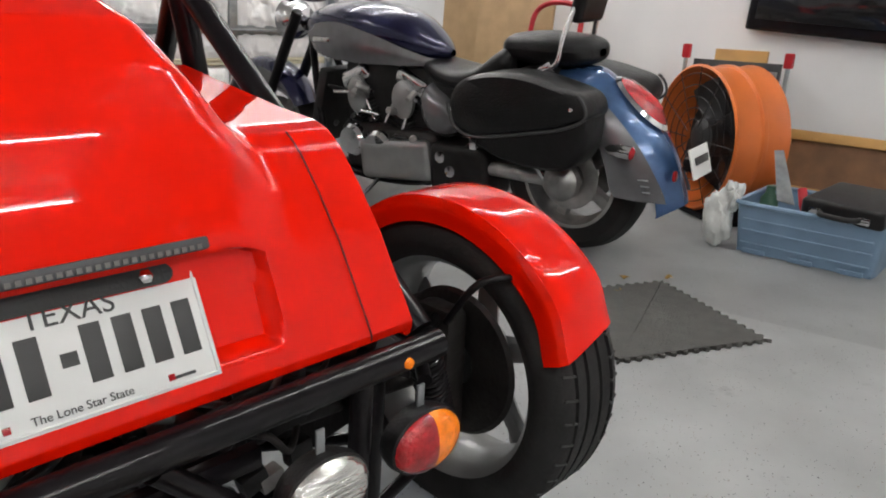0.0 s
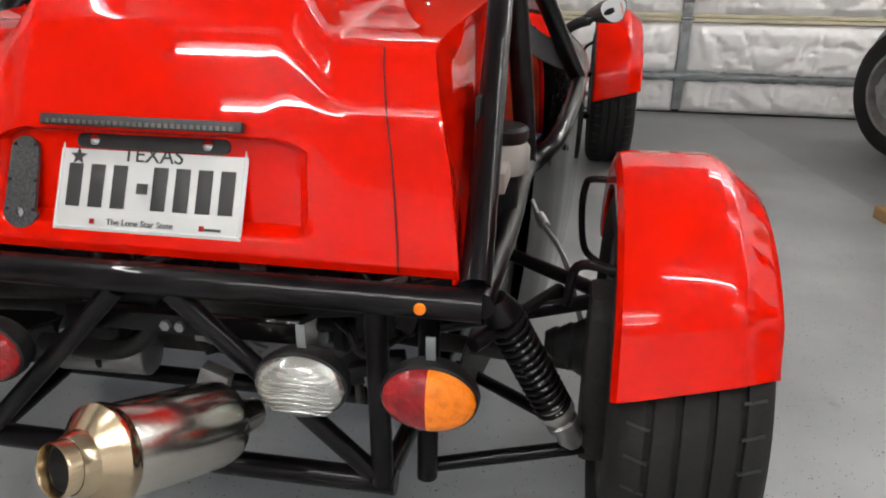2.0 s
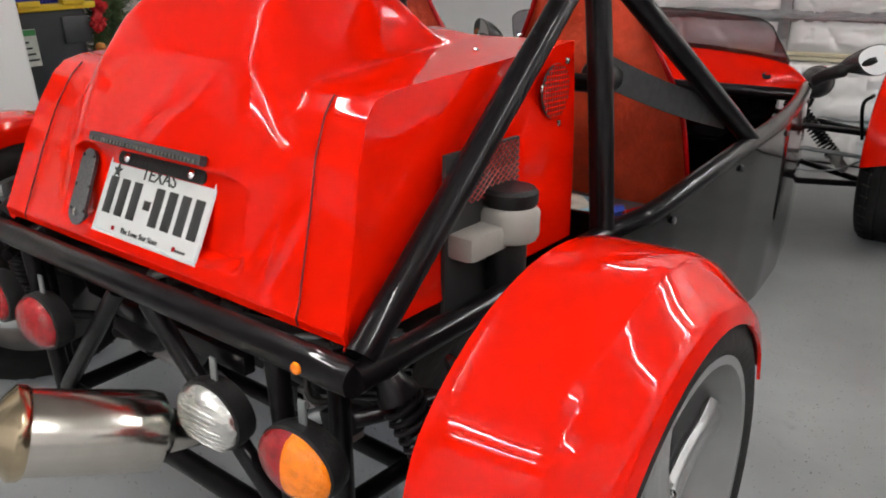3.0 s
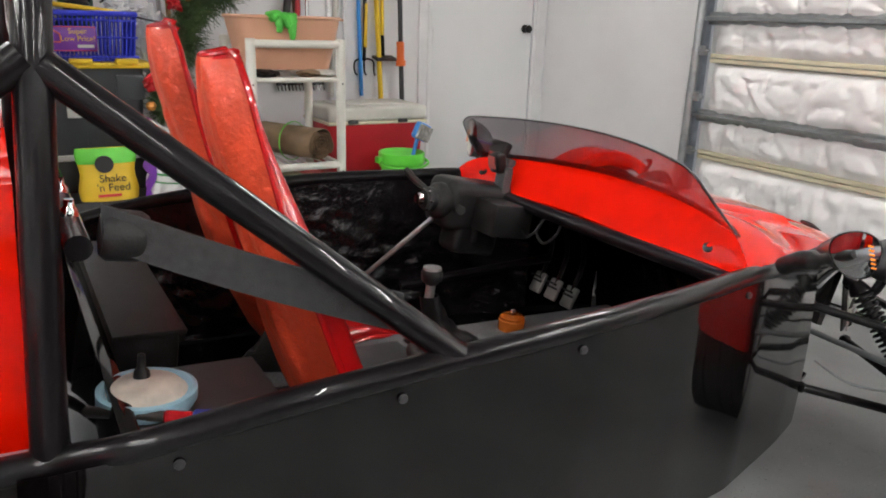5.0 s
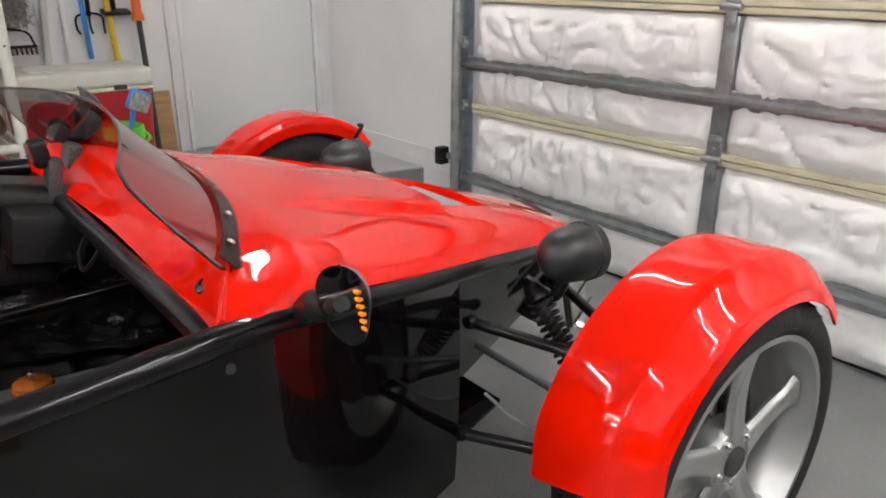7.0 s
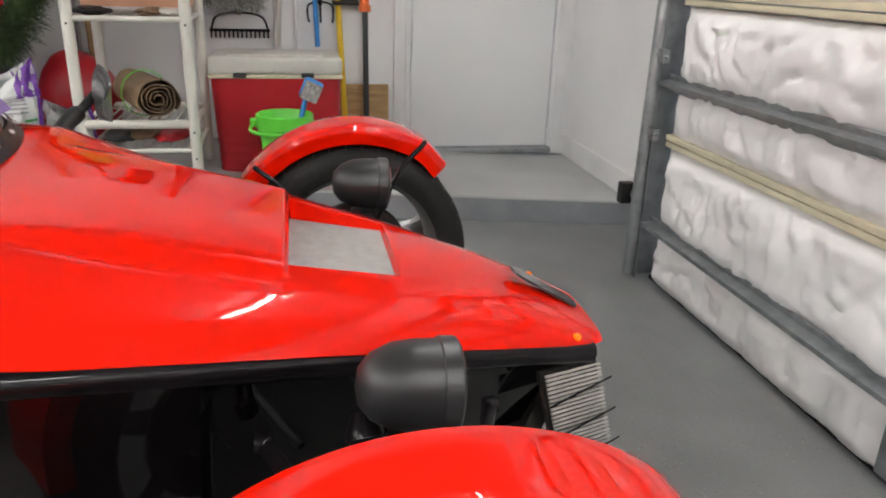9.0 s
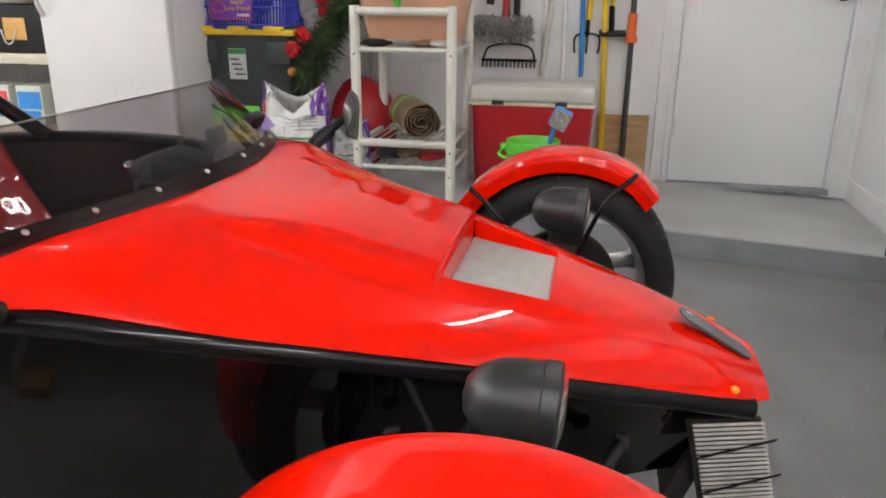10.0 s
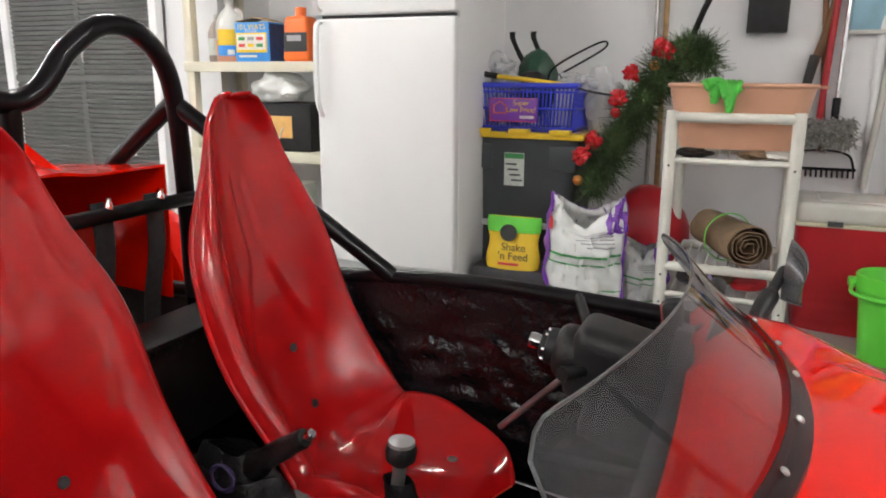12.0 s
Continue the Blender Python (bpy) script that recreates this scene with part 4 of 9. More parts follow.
        part("cowl_screw", lathe(bmesh.new(), [(0.017, 0), (0.017, 0.005), (0.008, 0.008), (0.008, 0.004), (0, 0.004)], along(p, p + Vector((0, -0.6, 0.8))), 16), BPLASTIC, car, "dark recessed screw")

    # windscreen with rounded ends
    def ws(u, v):
        t = 2 * u - 1
        lo = 0.1 * max(0, (abs(t) - 0.93) / 0.07) ** 3
        hi = 1 - 0.16 * max(0, (abs(t) - 0.9) / 0.1) ** 3
        x0, x1 = 0.522 * t, 0.462 * t
        base = Vector((x0, 2.128 - 0.5 * x0 * x0, 0.758 - 0.11 * x0 * x0))
        top = Vector((x1, 1.96 - 0.45 * x1 * x1, 0.902 - 0.12 * x1 * x1))
        k = lo + (hi - lo) * v
        return base.lerp(top, k) + Vector((0, -0.012, 0.008)) * math.sin(k * math.pi)
    w = part("windscreen", sheet(ws, 70, 16, 0.004), GLASS, car, "low smoked acrylic wind deflector")
    w.visible_shadow = False
    rimline = [ws(0, i / 12) for i in range(12)] + [ws(i / 60, 1.0) for i in range(61)] + [ws(1, 1 - i / 12) for i in range(1, 13)]
    bm = pipe(bmesh.new(), rimline, 0.002, 6, smooth=False)
    part("windscreen_edge", bm, EDGE, w, "dull cut edge of the acrylic")
    # band put in for the deeper tone where acrylic overlaps the hood
    part("windscreen_strip", sheet(lambda u, v: ws(0.01 + 0.98 * u, -0.02 + 0.15 * v) + Vector((0, 0.006, 0.005)), 60, 3, 0.002), STRIP, w, "dark band where the bolted acrylic overlaps the hood")
    for x in (-0.46, -0.35, -0.22, -0.08, 0.08, 0.22, 0.35, 0.46):
        p = ws((x / 0.528 + 1) / 2, 0.08) + Vector((0, 0.008, 0.007))
        part("screen_bolt", lathe(bmesh.new(), [(0.006, 0), (0.0055, 0.0025), (0.003, 0.004), (0, 0.004)], along(p, p + Vector((0, 0.5, 0.8))), 12), ALU, w)


MESHBACK = material("dull_mesh_backing", (0.34, 0.33, 0.31), 0.6, 0.3, vary=0.2, scale=30)
LINER = material("crinkled_black_liner", (0.007, 0.006, 0.007), 0.14, vary=0.3, scale=14, bump=0.7, bump_scale=38, spec=0.6)
CONSOLE = material("grey_console_vinyl", (0.12, 0.12, 0.124), 0.6, vary=0.5, scale=220, bump=0.2, bump_scale=300)
EDGE = material("cut_acrylic_edge", (0.06, 0.058, 0.06), 0.3)
STRIP = material("smoked_strip", (0.02, 0.008, 0.008), 0.2, vary=0.1, spec=0.2, alpha=0.7)
build_engine_cover()
build_plate()
build_frame()
build_tub()
build_nose()
FZ, RY, RZ = 0.326, 0.15, 0.31
for s, FY, fx in ((1, 2.785, 0.815), (-1, 2.815, 0.845)):
    build_fender(s * fx, FY, 0.331, 0.392, 50, 177 if s > 0 else 174, s)
    build_wheel(s * (fx - 0.008), FY, FZ, 0.33, 0.25, 0.2, s)
    build_fender(s * 0.794, RY, RZ - 0.006, 0.362, 28, 157, s)
    build_wheel(s * 0.794, RY, RZ, 0.312, 0.236, 0.2, s)


# ---------- car: lamps, running gear, engine, cockpit ----------
def oval_lamp(x, kind):
    c = Vector((x, -0.075, 0.36))

    def dome(x0, x1, flat=1.0):
        def f(u, v):
            t = x0 + (x1 - x0) * u
            h = math.sqrt(max(0, 1 - t * t))
            w = (2 * v - 1) * h
            bulge = math.sqrt(max(0, 1 - t * t - w * w))
            return c + Vector((t * 0.068, -0.0065 - 0.026 * bulge * flat, w * 0.049))
        return sheet(f, 22, 18)
    ring = lathe(bmesh.new(), [(0.05, -0.03), (0.0545, -0.012), (0.0535, 0.004), (0.0505, 0.006)], Matrix.Translation(c) @ Matrix.Diagonal((1.32, 1, 1, 1)) @ spin(rx=90), 40)
    label = {"tail": "oval red and amber rear lamp", "reverse": "oval clear reversing lamp", "fog": "oval red fog lamp"}[kind]
    lamp = part("rear_lamp", ring, BPLASTIC, car, label)
    if kind == "tail":
        s = 1 if x > 0 else -1
        part("red_lens", dome(-1 if s > 0 else 0, 0 if s > 0 else 1), REDLENS, lamp, "red lens half")
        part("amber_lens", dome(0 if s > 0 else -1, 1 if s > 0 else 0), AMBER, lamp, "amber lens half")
    else:
        part("lens", dome(-1, 1), WHITELENS if kind == "reverse" else REDLENS, lamp)
        if kind == "reverse":
            for dz in (-0.032, -0.024, -0.016, -0.008, 0.0, 0.008, 0.016, 0.024):
                pts = [c + Vector((t * 0.062 * math.sqrt(1 - (dz / 0.049) ** 2) * 0.93, -0.0075 - 0.0265 * math.sqrt(max(0.02, 1 - (dz / 0.049) ** 2) * (1 - 0.86 * t * t)), dz + 0.007 * math.cos(t * 2) - 0.003)) for t in [k / 6 - 1 for k in range(13)]]
                part("lens_rib", pipe(bmesh.new(), pts, 0.0014, 6, smooth=False), WHITELENS, lamp)
    part("lamp_bracket", B(c + Vector((0, 0.012, 0.06)), (0.014, 0.004, 0.06), bevel=0.001), GALV, lamp)


def build_running_gear():
    for s in (1, -1):
        q = lambda *p: (s * p[0], p[1], p[2])
        # rear suspension
        coilover(q(0.53, 0.02, 0.47), q(0.66, 0.08, 0.2))
        arms = [((0.42, 0.05, 0.145), (0.69, 0.1, 0.185)), ((0.42, 0.38, 0.145), (0.69, 0.12, 0.185)), ((0.44, 0.03, 0.42), (0.69, 0.13, 0.44)), ((0.46, 0.4, 0.42), (0.69, 0.15, 0.44)), ((0.5, -0.02, 0.42), (0.62, 0.14, 0.445))]
        for a, b in arms:
            tube("rear_suspension_arm", [q(*a), q(*b)], 0.0125)
        part("rear_upright", B(q(0.69, 0.13, 0.31), (0.05, 0.09, 0.3), bevel=0.015), GRIME, car)
        sh = part("drive_shaft", rod(bmesh.new(), q(0.2, 0.17, 0.33), q(0.7, 0.15, 0.31), 0.016), GRIME, car, "oily drive shaft with rubber boots")
        for x0, k in ((0.24, 1), (0.6, -1)):
            prof = [(0.045 - 0.0045 * i if k > 0 else 0.022 + 0.0045 * i, 0.012 * i + (0.006 if i % 2 else 0)) for i in range(6)]
            part("rubber_boot", lathe(bmesh.new(), [(p[0] + (0.006 if i % 2 else 0), p[1]) for i, p in enumerate(prof)], along(q(x0, 0.17, 0.33), q(x0 + 1, 0.17, 0.33)), 20), BPLASTIC, sh)
        tube("fender_stay", [q(0.735, 0.3, 0.395), q(0.69, 0.365, 0.405), q(0.66, 0.378, 0.43), q(0.65, 0.382, 0.5), q(0.653, 0.381, 0.55), q(0.665, 0.376, 0.565), q(0.715, 0.36, 0.568)], 0.0065, smooth=True)
        tube("fender_stay", [q(0.63, 0.06, 0.46), q(0.64, 0.0, 0.545), q(0.69, -0.03, 0.556), q(0.735, -0.035, 0.556)], 0.007, smooth=True)
        part("stay_tip", rod(bmesh.new(), q(0.725, -0.036, 0.556), q(0.742, -0.037, 0.556), 0.009), BPLASTIC, car)
        tube("brake_cable", [q(0.55, 0.53, 0.47), q(0.575, 0.5, 0.43), q(0.62, 0.36, 0.42), q(0.66, 0.2, 0.36)], 0.005, "grey handbrake cable", True, GALV)
        part("cable_joint", rod(bmesh.new(), q(0.566, 0.515, 0.445), q(0.583, 0.49, 0.427), 0.011), ALU, car)
        # front suspension
        for a, b in (((0.42, 2.52, 0.24), (0.71, 2.75, 0.22)), ((0.27, 2.98, 0.26), (0.71, 2.78, 0.22)), ((0.36, 2.58, 0.46), (0.7, 2.77, 0.42)), ((0.26, 2.95, 0.45), (0.7, 2.79, 0.42))):
            tube("front_suspension_arm", [q(*a), q(*b)], 0.0125)
            part("rod_end", lathe(bmesh.new(), [(0.014, -0.012), (0.018, 0), (0.014, 0.012)], along(q(*a), q(a[0], a[1] + 1, a[2])), 12), BLACK, car)
        coilover(q(0.4, 2.72, 0.52), q(0.62, 2.76, 0.26), 0.026)
        tube("steering_arm", [q(0.3, 2.66, 0.36), q(0.7, 2.68, 0.34)], 0.009, mat=GALV)
        tube("brake_hose", [q(0.4, 2.6, 0.3), q(0.5, 2.62, 0.27), q(0.62, 2.66, 0.29), q(0.69, 2.72, 0.33)], 0.004, "pale brake hose", True, GALV)
        if s < 0:
            tube("fender_stay", [q(0.66, 2.83, 0.4), q(0.66, 2.9, 0.6), q(0.68, 2.97, 0.685), q(0.71, 2.98, 0.69)], 0.007, smooth=True)
        tube("fender_stay", [q(0.66, 2.75, 0.4), q(0.66, 2.6, 0.55), q(0.7, 2.52, 0.6)], 0.007, smooth=True)
        # headlamp: bullet shell
        h = Vector((0.445, 2.767, 0.603) if s > 0 else (-0.5, 2.784, 0.622))
        prof = [(0.0, -0.068), (0.026, -0.063), (0.045, -0.047), (0.058, -0.02), (0.062, 0.01), (0.063, 0.042), (0.066, 0.044), (0.066, 0.066), (0.061, 0.07)]
        lamp = part("headlamp", lathe(bmesh.new(), prof, along(h, h + Vector((0, 1, 0))), 40), HEADSHELL, car, "satin black bullet headlamp")
        part("lens", lathe(bmesh.new(), [(0.06, 0.071), (0.045, 0.077), (0.0, 0.081)], along(h, h + Vector((0, 1, 0))), 32), WHITELENS, lamp)
        part("stalk", pipe(bmesh.new(), [h + Vector((0, 0, -0.06)), h + Vector((-s * 0.02, -0.01, -0.1)), h + Vector((-s * 0.1, -0.01, -0.09))], 0.014), BLACK, lamp)
        # wing mirror: carbon shell on a stubby arm
        mc = Vector((0.751, 2.02, 0.765) if s > 0 else (-0.785, 2.119, 0.765))
        wide, tall = (1.0, 1.0) if s > 0 else (0.9, 1.5)
        turn = spin(rz=8 * s).to_3x3()
        root = Vector(q(0.578, 2.07, 0.684))
        arm = pipe(bmesh.new(), [root, root.lerp(mc, 0.25) + Vector((0, 0, 0.006)), root.lerp(mc, 0.55), mc], [0.02, 0.021, 0.012, 0.009])
        mir = part("wing_mirror", arm, BPLASTIC, car, "carbon-look wing mirror with amber repeater")

        def shell(u, v):
            a = 2 * math.pi * u
            r = 1.0 - 0.1 * math.cos(2 * a) - 0.06 * math.cos(3 * a + 0.6)
            rad = r * (1 - 0.86 * v ** 1.5)
            mid = Vector((-s * 0.105 * v ** 1.2, 0.004 + 0.045 * math.sin(v * 2.0), -0.034 * v))
            return mc + turn @ (mid + Vector((s * 0.054 * wide * rad * math.cos(a), 0.012 * rad * (1 - abs(math.cos(a))) * math.sin(v * 3.14), 0.043 * tall * rad * math.sin(a))))
        part("shell", sheet(shell, 40, 16), CARBON, mir, "carbon-weave mirror shell")
        for u0 in (0.3, 0.36, 0.68):
            part("shell_rib", pipe(bmesh.new(), [shell(u0, 0.12 + 0.07 * k) for k in range(10)], 0.0022, 6, smooth=False), BPLASTIC, mir)
        out = [mc + turn @ Vector((s * 0.051 * wide * (1.0 - 0.1 * math.cos(2 * a) - 0.06 * math.cos(3 * a + 0.6)) * math.cos(a), 0.004, 0.0405 * tall * (1.0 - 0.1 * math.cos(2 * a) - 0.06 * math.cos(3 * a + 0.6)) * math.sin(a))) for a in [2 * math.pi * i / 32 for i in range(32)]]
        part("mirror_glass", slab(out, 0.003, turn @ Vector((0, 1, 0))), MIRROR, mir, "mirror glass")
        for k in range(6):
            p = mc + turn @ Vector((s * (0.024 + 0.003 * k), 0.003, 0.022 - 0.008 * k))
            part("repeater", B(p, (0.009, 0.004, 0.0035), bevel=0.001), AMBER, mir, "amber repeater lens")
    # finned coolers on both sides of the nose, with black guard slats
    part("radiator", B((0, 3.1, 0.34), (0.24, 0.035, 0.2), spin(rx=-16)), GRIME, car, "dark radiator under the nose")
    for s in (1, -1):
        def face(u, v, out=0.0):
            p = Vector((0.185, 3.068, 0.462)).lerp(Vector((0.122, 3.205, 0.455)), u)
            return Vector((s * (p.x + out * 0.9), p.y + 0.07 * v + out * 0.42, p.z - 0.23 * v))
        cooler = part("side_cooler", sheet(lambda u, v: face(u, v, -0.012), 4, 8, 0.008), GRIME, car, "silver finned side cooler under the nose")
        for k in range(26):
            v = 0.02 + k * 0.038
            part("fin", pipe(bmesh.new(), [face(0.02, v), face(0.98, v)], 0.0028, 6, smooth=False), FINS, cooler)
        for k in range(3):
            v = 0.3 + 0.3 * k
            part("guard_slat", slab([face(-0.02, v, 0.004), face(1.06, v - 0.12, 0.004), face(1.06, v - 0.17, 0.016), face(-0.02, v - 0.05, 0.016)], 0.005), BLACK, cooler, "black guard slat")


def build_engine():
    e = part("engine", B((-0.03, 0.36, 0.345), (0.66, 0.26, 0.29), bevel=0.03), GRIME, car, "dark oily engine and gearbox")
    rnd = random.Random(5)
    part("gearbox", lathe(bmesh.new(), [(0.09, 0), (0.12, 0.05), (0.12, 0.14), (0.1, 0.2), (0.07, 0.26), (0.05, 0.3)], along((0.02, 0.3, 0.3), (0.4, 0.3, 0.3)), 28), ALU, e, "dull alloy gearbox casing")
    part("cross_pipe", pipe(bmesh.new(), [(-0.36, 0.1, 0.39), (-0.1, 0.11, 0.4), (0.1, 0.1, 0.395), (0.34, 0.12, 0.41)], 0.026), GRIME, e)
    part("hose", pipe(bmesh.new(), [(-0.3, 0.1, 0.28), (-0.12, 0.07, 0.3), (-0.04, 0.09, 0.38), (0.02, 0.14, 0.46)], 0.018), BPLASTIC, e, "black rubber hose")
    for k in range(7):
        x, z = rnd.uniform(-0.34, 0.3), rnd.uniform(0.28, 0.45)
        part("wiring", pipe(bmesh.new(), [(x, 0.18, z), (x + 0.06, 0.1, z - rnd.uniform(-0.02, 0.05)), (x + rnd.uniform(0.08, 0.16), 0.09, z - rnd.uniform(-0.03, 0.04)), (x + 0.2, 0.2, z + 0.02)], rnd.choice([0.004, 0.006, 0.009])), rnd.choice([BPLASTIC, BPLASTIC, GRIME, GALV]), e)
    part("starter", rod(bmesh.new(), (-0.3, 0.15, 0.24), (-0.12, 0.15, 0.245), 0.04), ALU, e)
    for k in range(64):
        x, z = rnd.uniform(-0.36, 0.38), rnd.uniform(0.2, 0.47)
        y = rnd.uniform(0.1, 0.21)
        if rnd.random() < 0.5:
            part("fitting", rod(bmesh.new(), (x, y, z), (x + rnd.uniform(-0.05, 0.05), y - 0.02, z + rnd.uniform(-0.03, 0.03)), rnd.uniform(0.008, 0.02), n=10), rnd.choice([ALU, GRIME, GALV, BPLASTIC]), e)
        else:
            part("fitting", B((x, y, z), (rnd.uniform(0.02, 0.07), 0.03, rnd.uniform(0.02, 0.05)), spin(ry=rnd.uniform(-20, 20)), bevel=0.004), rnd.choice([ALU, GRIME, BPLASTIC, GRIME]), e)
    for x in (0.0, 0.025):
        part("bolt", lathe(bmesh.new(), [(0.009, 0), (0.009, 0.008), (0, 0.009)], along((x, 0.018, 0.385), (x, -1, 0.385)), 6), GALV, e)
    # heat-wrapped pipe and silencer
    a, b = Vector((0.045, -0.318, 0.366)), Vector((0.137, -0.08, 0.286))
    m = along(a, b)
    d = (b - a).length
    ex = part("silencer", lathe(bmesh.new(), [(0.046, 0.035), (0.06, 0.045), (0.064, 0.06), (0.064, d - 0.03), (0.06, d - 0.012), (0.036, d + 0.005), (0.024, d + 0.06)], m, 40), STEEL, car, "polished round exhaust silencer")
    part("end_cap", lathe(bmesh.new(), [(0.065, 0.068), (0.069, 0.062), (0.069, 0.05), (0.06, 0.042), (0.05, 0.034), (0.042, 0.028), (0.04, 0.018), (0.035, 0.01)], m, 40, caps=False), GOLDSTEEL, ex, "heat-tinted end cap")
    part("tail_pipe", lathe(bmesh.new(), [(0.034, 0.05), (0.034, -0.006), (0.0325, -0.009), (0.031, -0.006), (0.03, 0.12)], m, 36, caps=False), GOLDSTEEL, ex, "gold-tinted tail pipe")
    part("pipe_core", lathe(bmesh.new(), [(0.0302, 0.11), (0.0302, 0.006), (0.0295, 0.006), (0.0295, 0.1), (0.0, 0.1)], m, 24), INK, ex)
    part("wrapped_flange", rod(bmesh.new(), (0.05, 0.1, 0.33), (0.055, 0.11, 0.375), 0.026), GRIME, ex)
    for x in (0.02, 0.1):
        part("spring_hook", pipe(bmesh.new(), [(x, 0.09, 0.37), (x + 0.01, 0.08, 0.33), (x + 0.03, 0.1, 0.31)], 0.004), GALV, ex)
    # coolant reservoir beside the bay
    c = part("reservoir", lathe(bmesh.new(), [(0.046, 0), (0.05, 0.008), (0.05, 0.045), (0.043, 0.055)], Matrix.Translation((0.5, 0.345, 0.58)), 28), RESV, car, "translucent grey fluid reservoir with black cap")
    part("cap", lathe(bmesh.new(), [(0.043, 0), (0.046, 0.006), (0.046, 0.022), (0.04, 0.028), (0, 0.029)], Matrix.Translation((0.5, 0.345, 0.636)), 28), BPLASTIC, c, "black screw cap")
    part("spout", B((0.495, 0.27, 0.592), (0.05, 0.11, 0.042), bevel=0.012), RESV, c)
    part("base", rod(bmesh.new(), (0.5, 0.34, 0.5), (0.5, 0.34, 0.6), 0.034), BPLASTIC, c)
    # cleaner dish behind the seat
    k = part("filter_dish", lathe(bmesh.new(), [(0.085, 0), (0.092, 0.01), (0.092, 0.028), (0.084, 0.03), (0.078, 0.024), (0.0, 0.024)], Matrix.Translation((0.36, 0.79, 0.488)) @ Matrix.Diagonal((0.84, 0.84, 1, 1)), 32), DISHBLUE, car, "pale blue round filter housing with cream top")
    part("filter_top", lathe(bmesh.new(), [(0.074, 0.024), (0.06, 0.036), (0.015, 0.04), (0, 0.04)], Matrix.Translation((0.36, 0.79, 0.488)) @ Matrix.Diagonal((0.84, 0.84, 1, 1)), 32), DISHTOP, k)
    part("wing_nut", lathe(bmesh.new(), [(0.014, 0.036), (0.012, 0.05), (0.007, 0.056), (0.006, 0.078), (0, 0.08)], Matrix.Translation((0.34, 0.785, 0.488)), 14), BPLASTIC, k, "dark knob on the filter")
    part("shelf_plate", B((0.38, 0.88, 0.475), (0.3, 0.24, 0.02), bevel=0.004), GREYPLASTIC, car)
    part("hose_end", rod(bmesh.new(), (0.49, 0.83, 0.5), (0.53, 0.9, 0.51), 0.01), REDLENS, car)
    part("hose_end", rod(bmesh.new(), (0.53, 0.9, 0.51), (0.545, 0.93, 0.515), 0.011), NAVY, car)


SEAT_LINE = [(0.0, 1.585, 0.225, 0.12), (0.03, 1.58, 0.247, 0.165), (0.08, 1.55, 0.266, 0.2), (0.18, 1.44, 0.25, 0.215), (0.32, 1.28, 0.215, 0.21), (0.40, 1.2, 0.25, 0.2), (0.48, 1.155, 0.34, 0.195), (0.6, 1.095, 0.5, 0.205), (0.7, 1.045, 0.65, 0.205), (0.76, 1.012, 0.75, 0.195), (0.82, 0.982, 0.83, 0.165), (0.88, 0.955, 0.91, 0.132), (0.93, 0.933, 0.975, 0.112), (0.96, 0.918, 1.02, 0.098), (0.98, 0.91, 1.048, 0.082), (0.99, 0.907, 1.06, 0.062), (1.0, 0.906, 1.066, 0.03)]


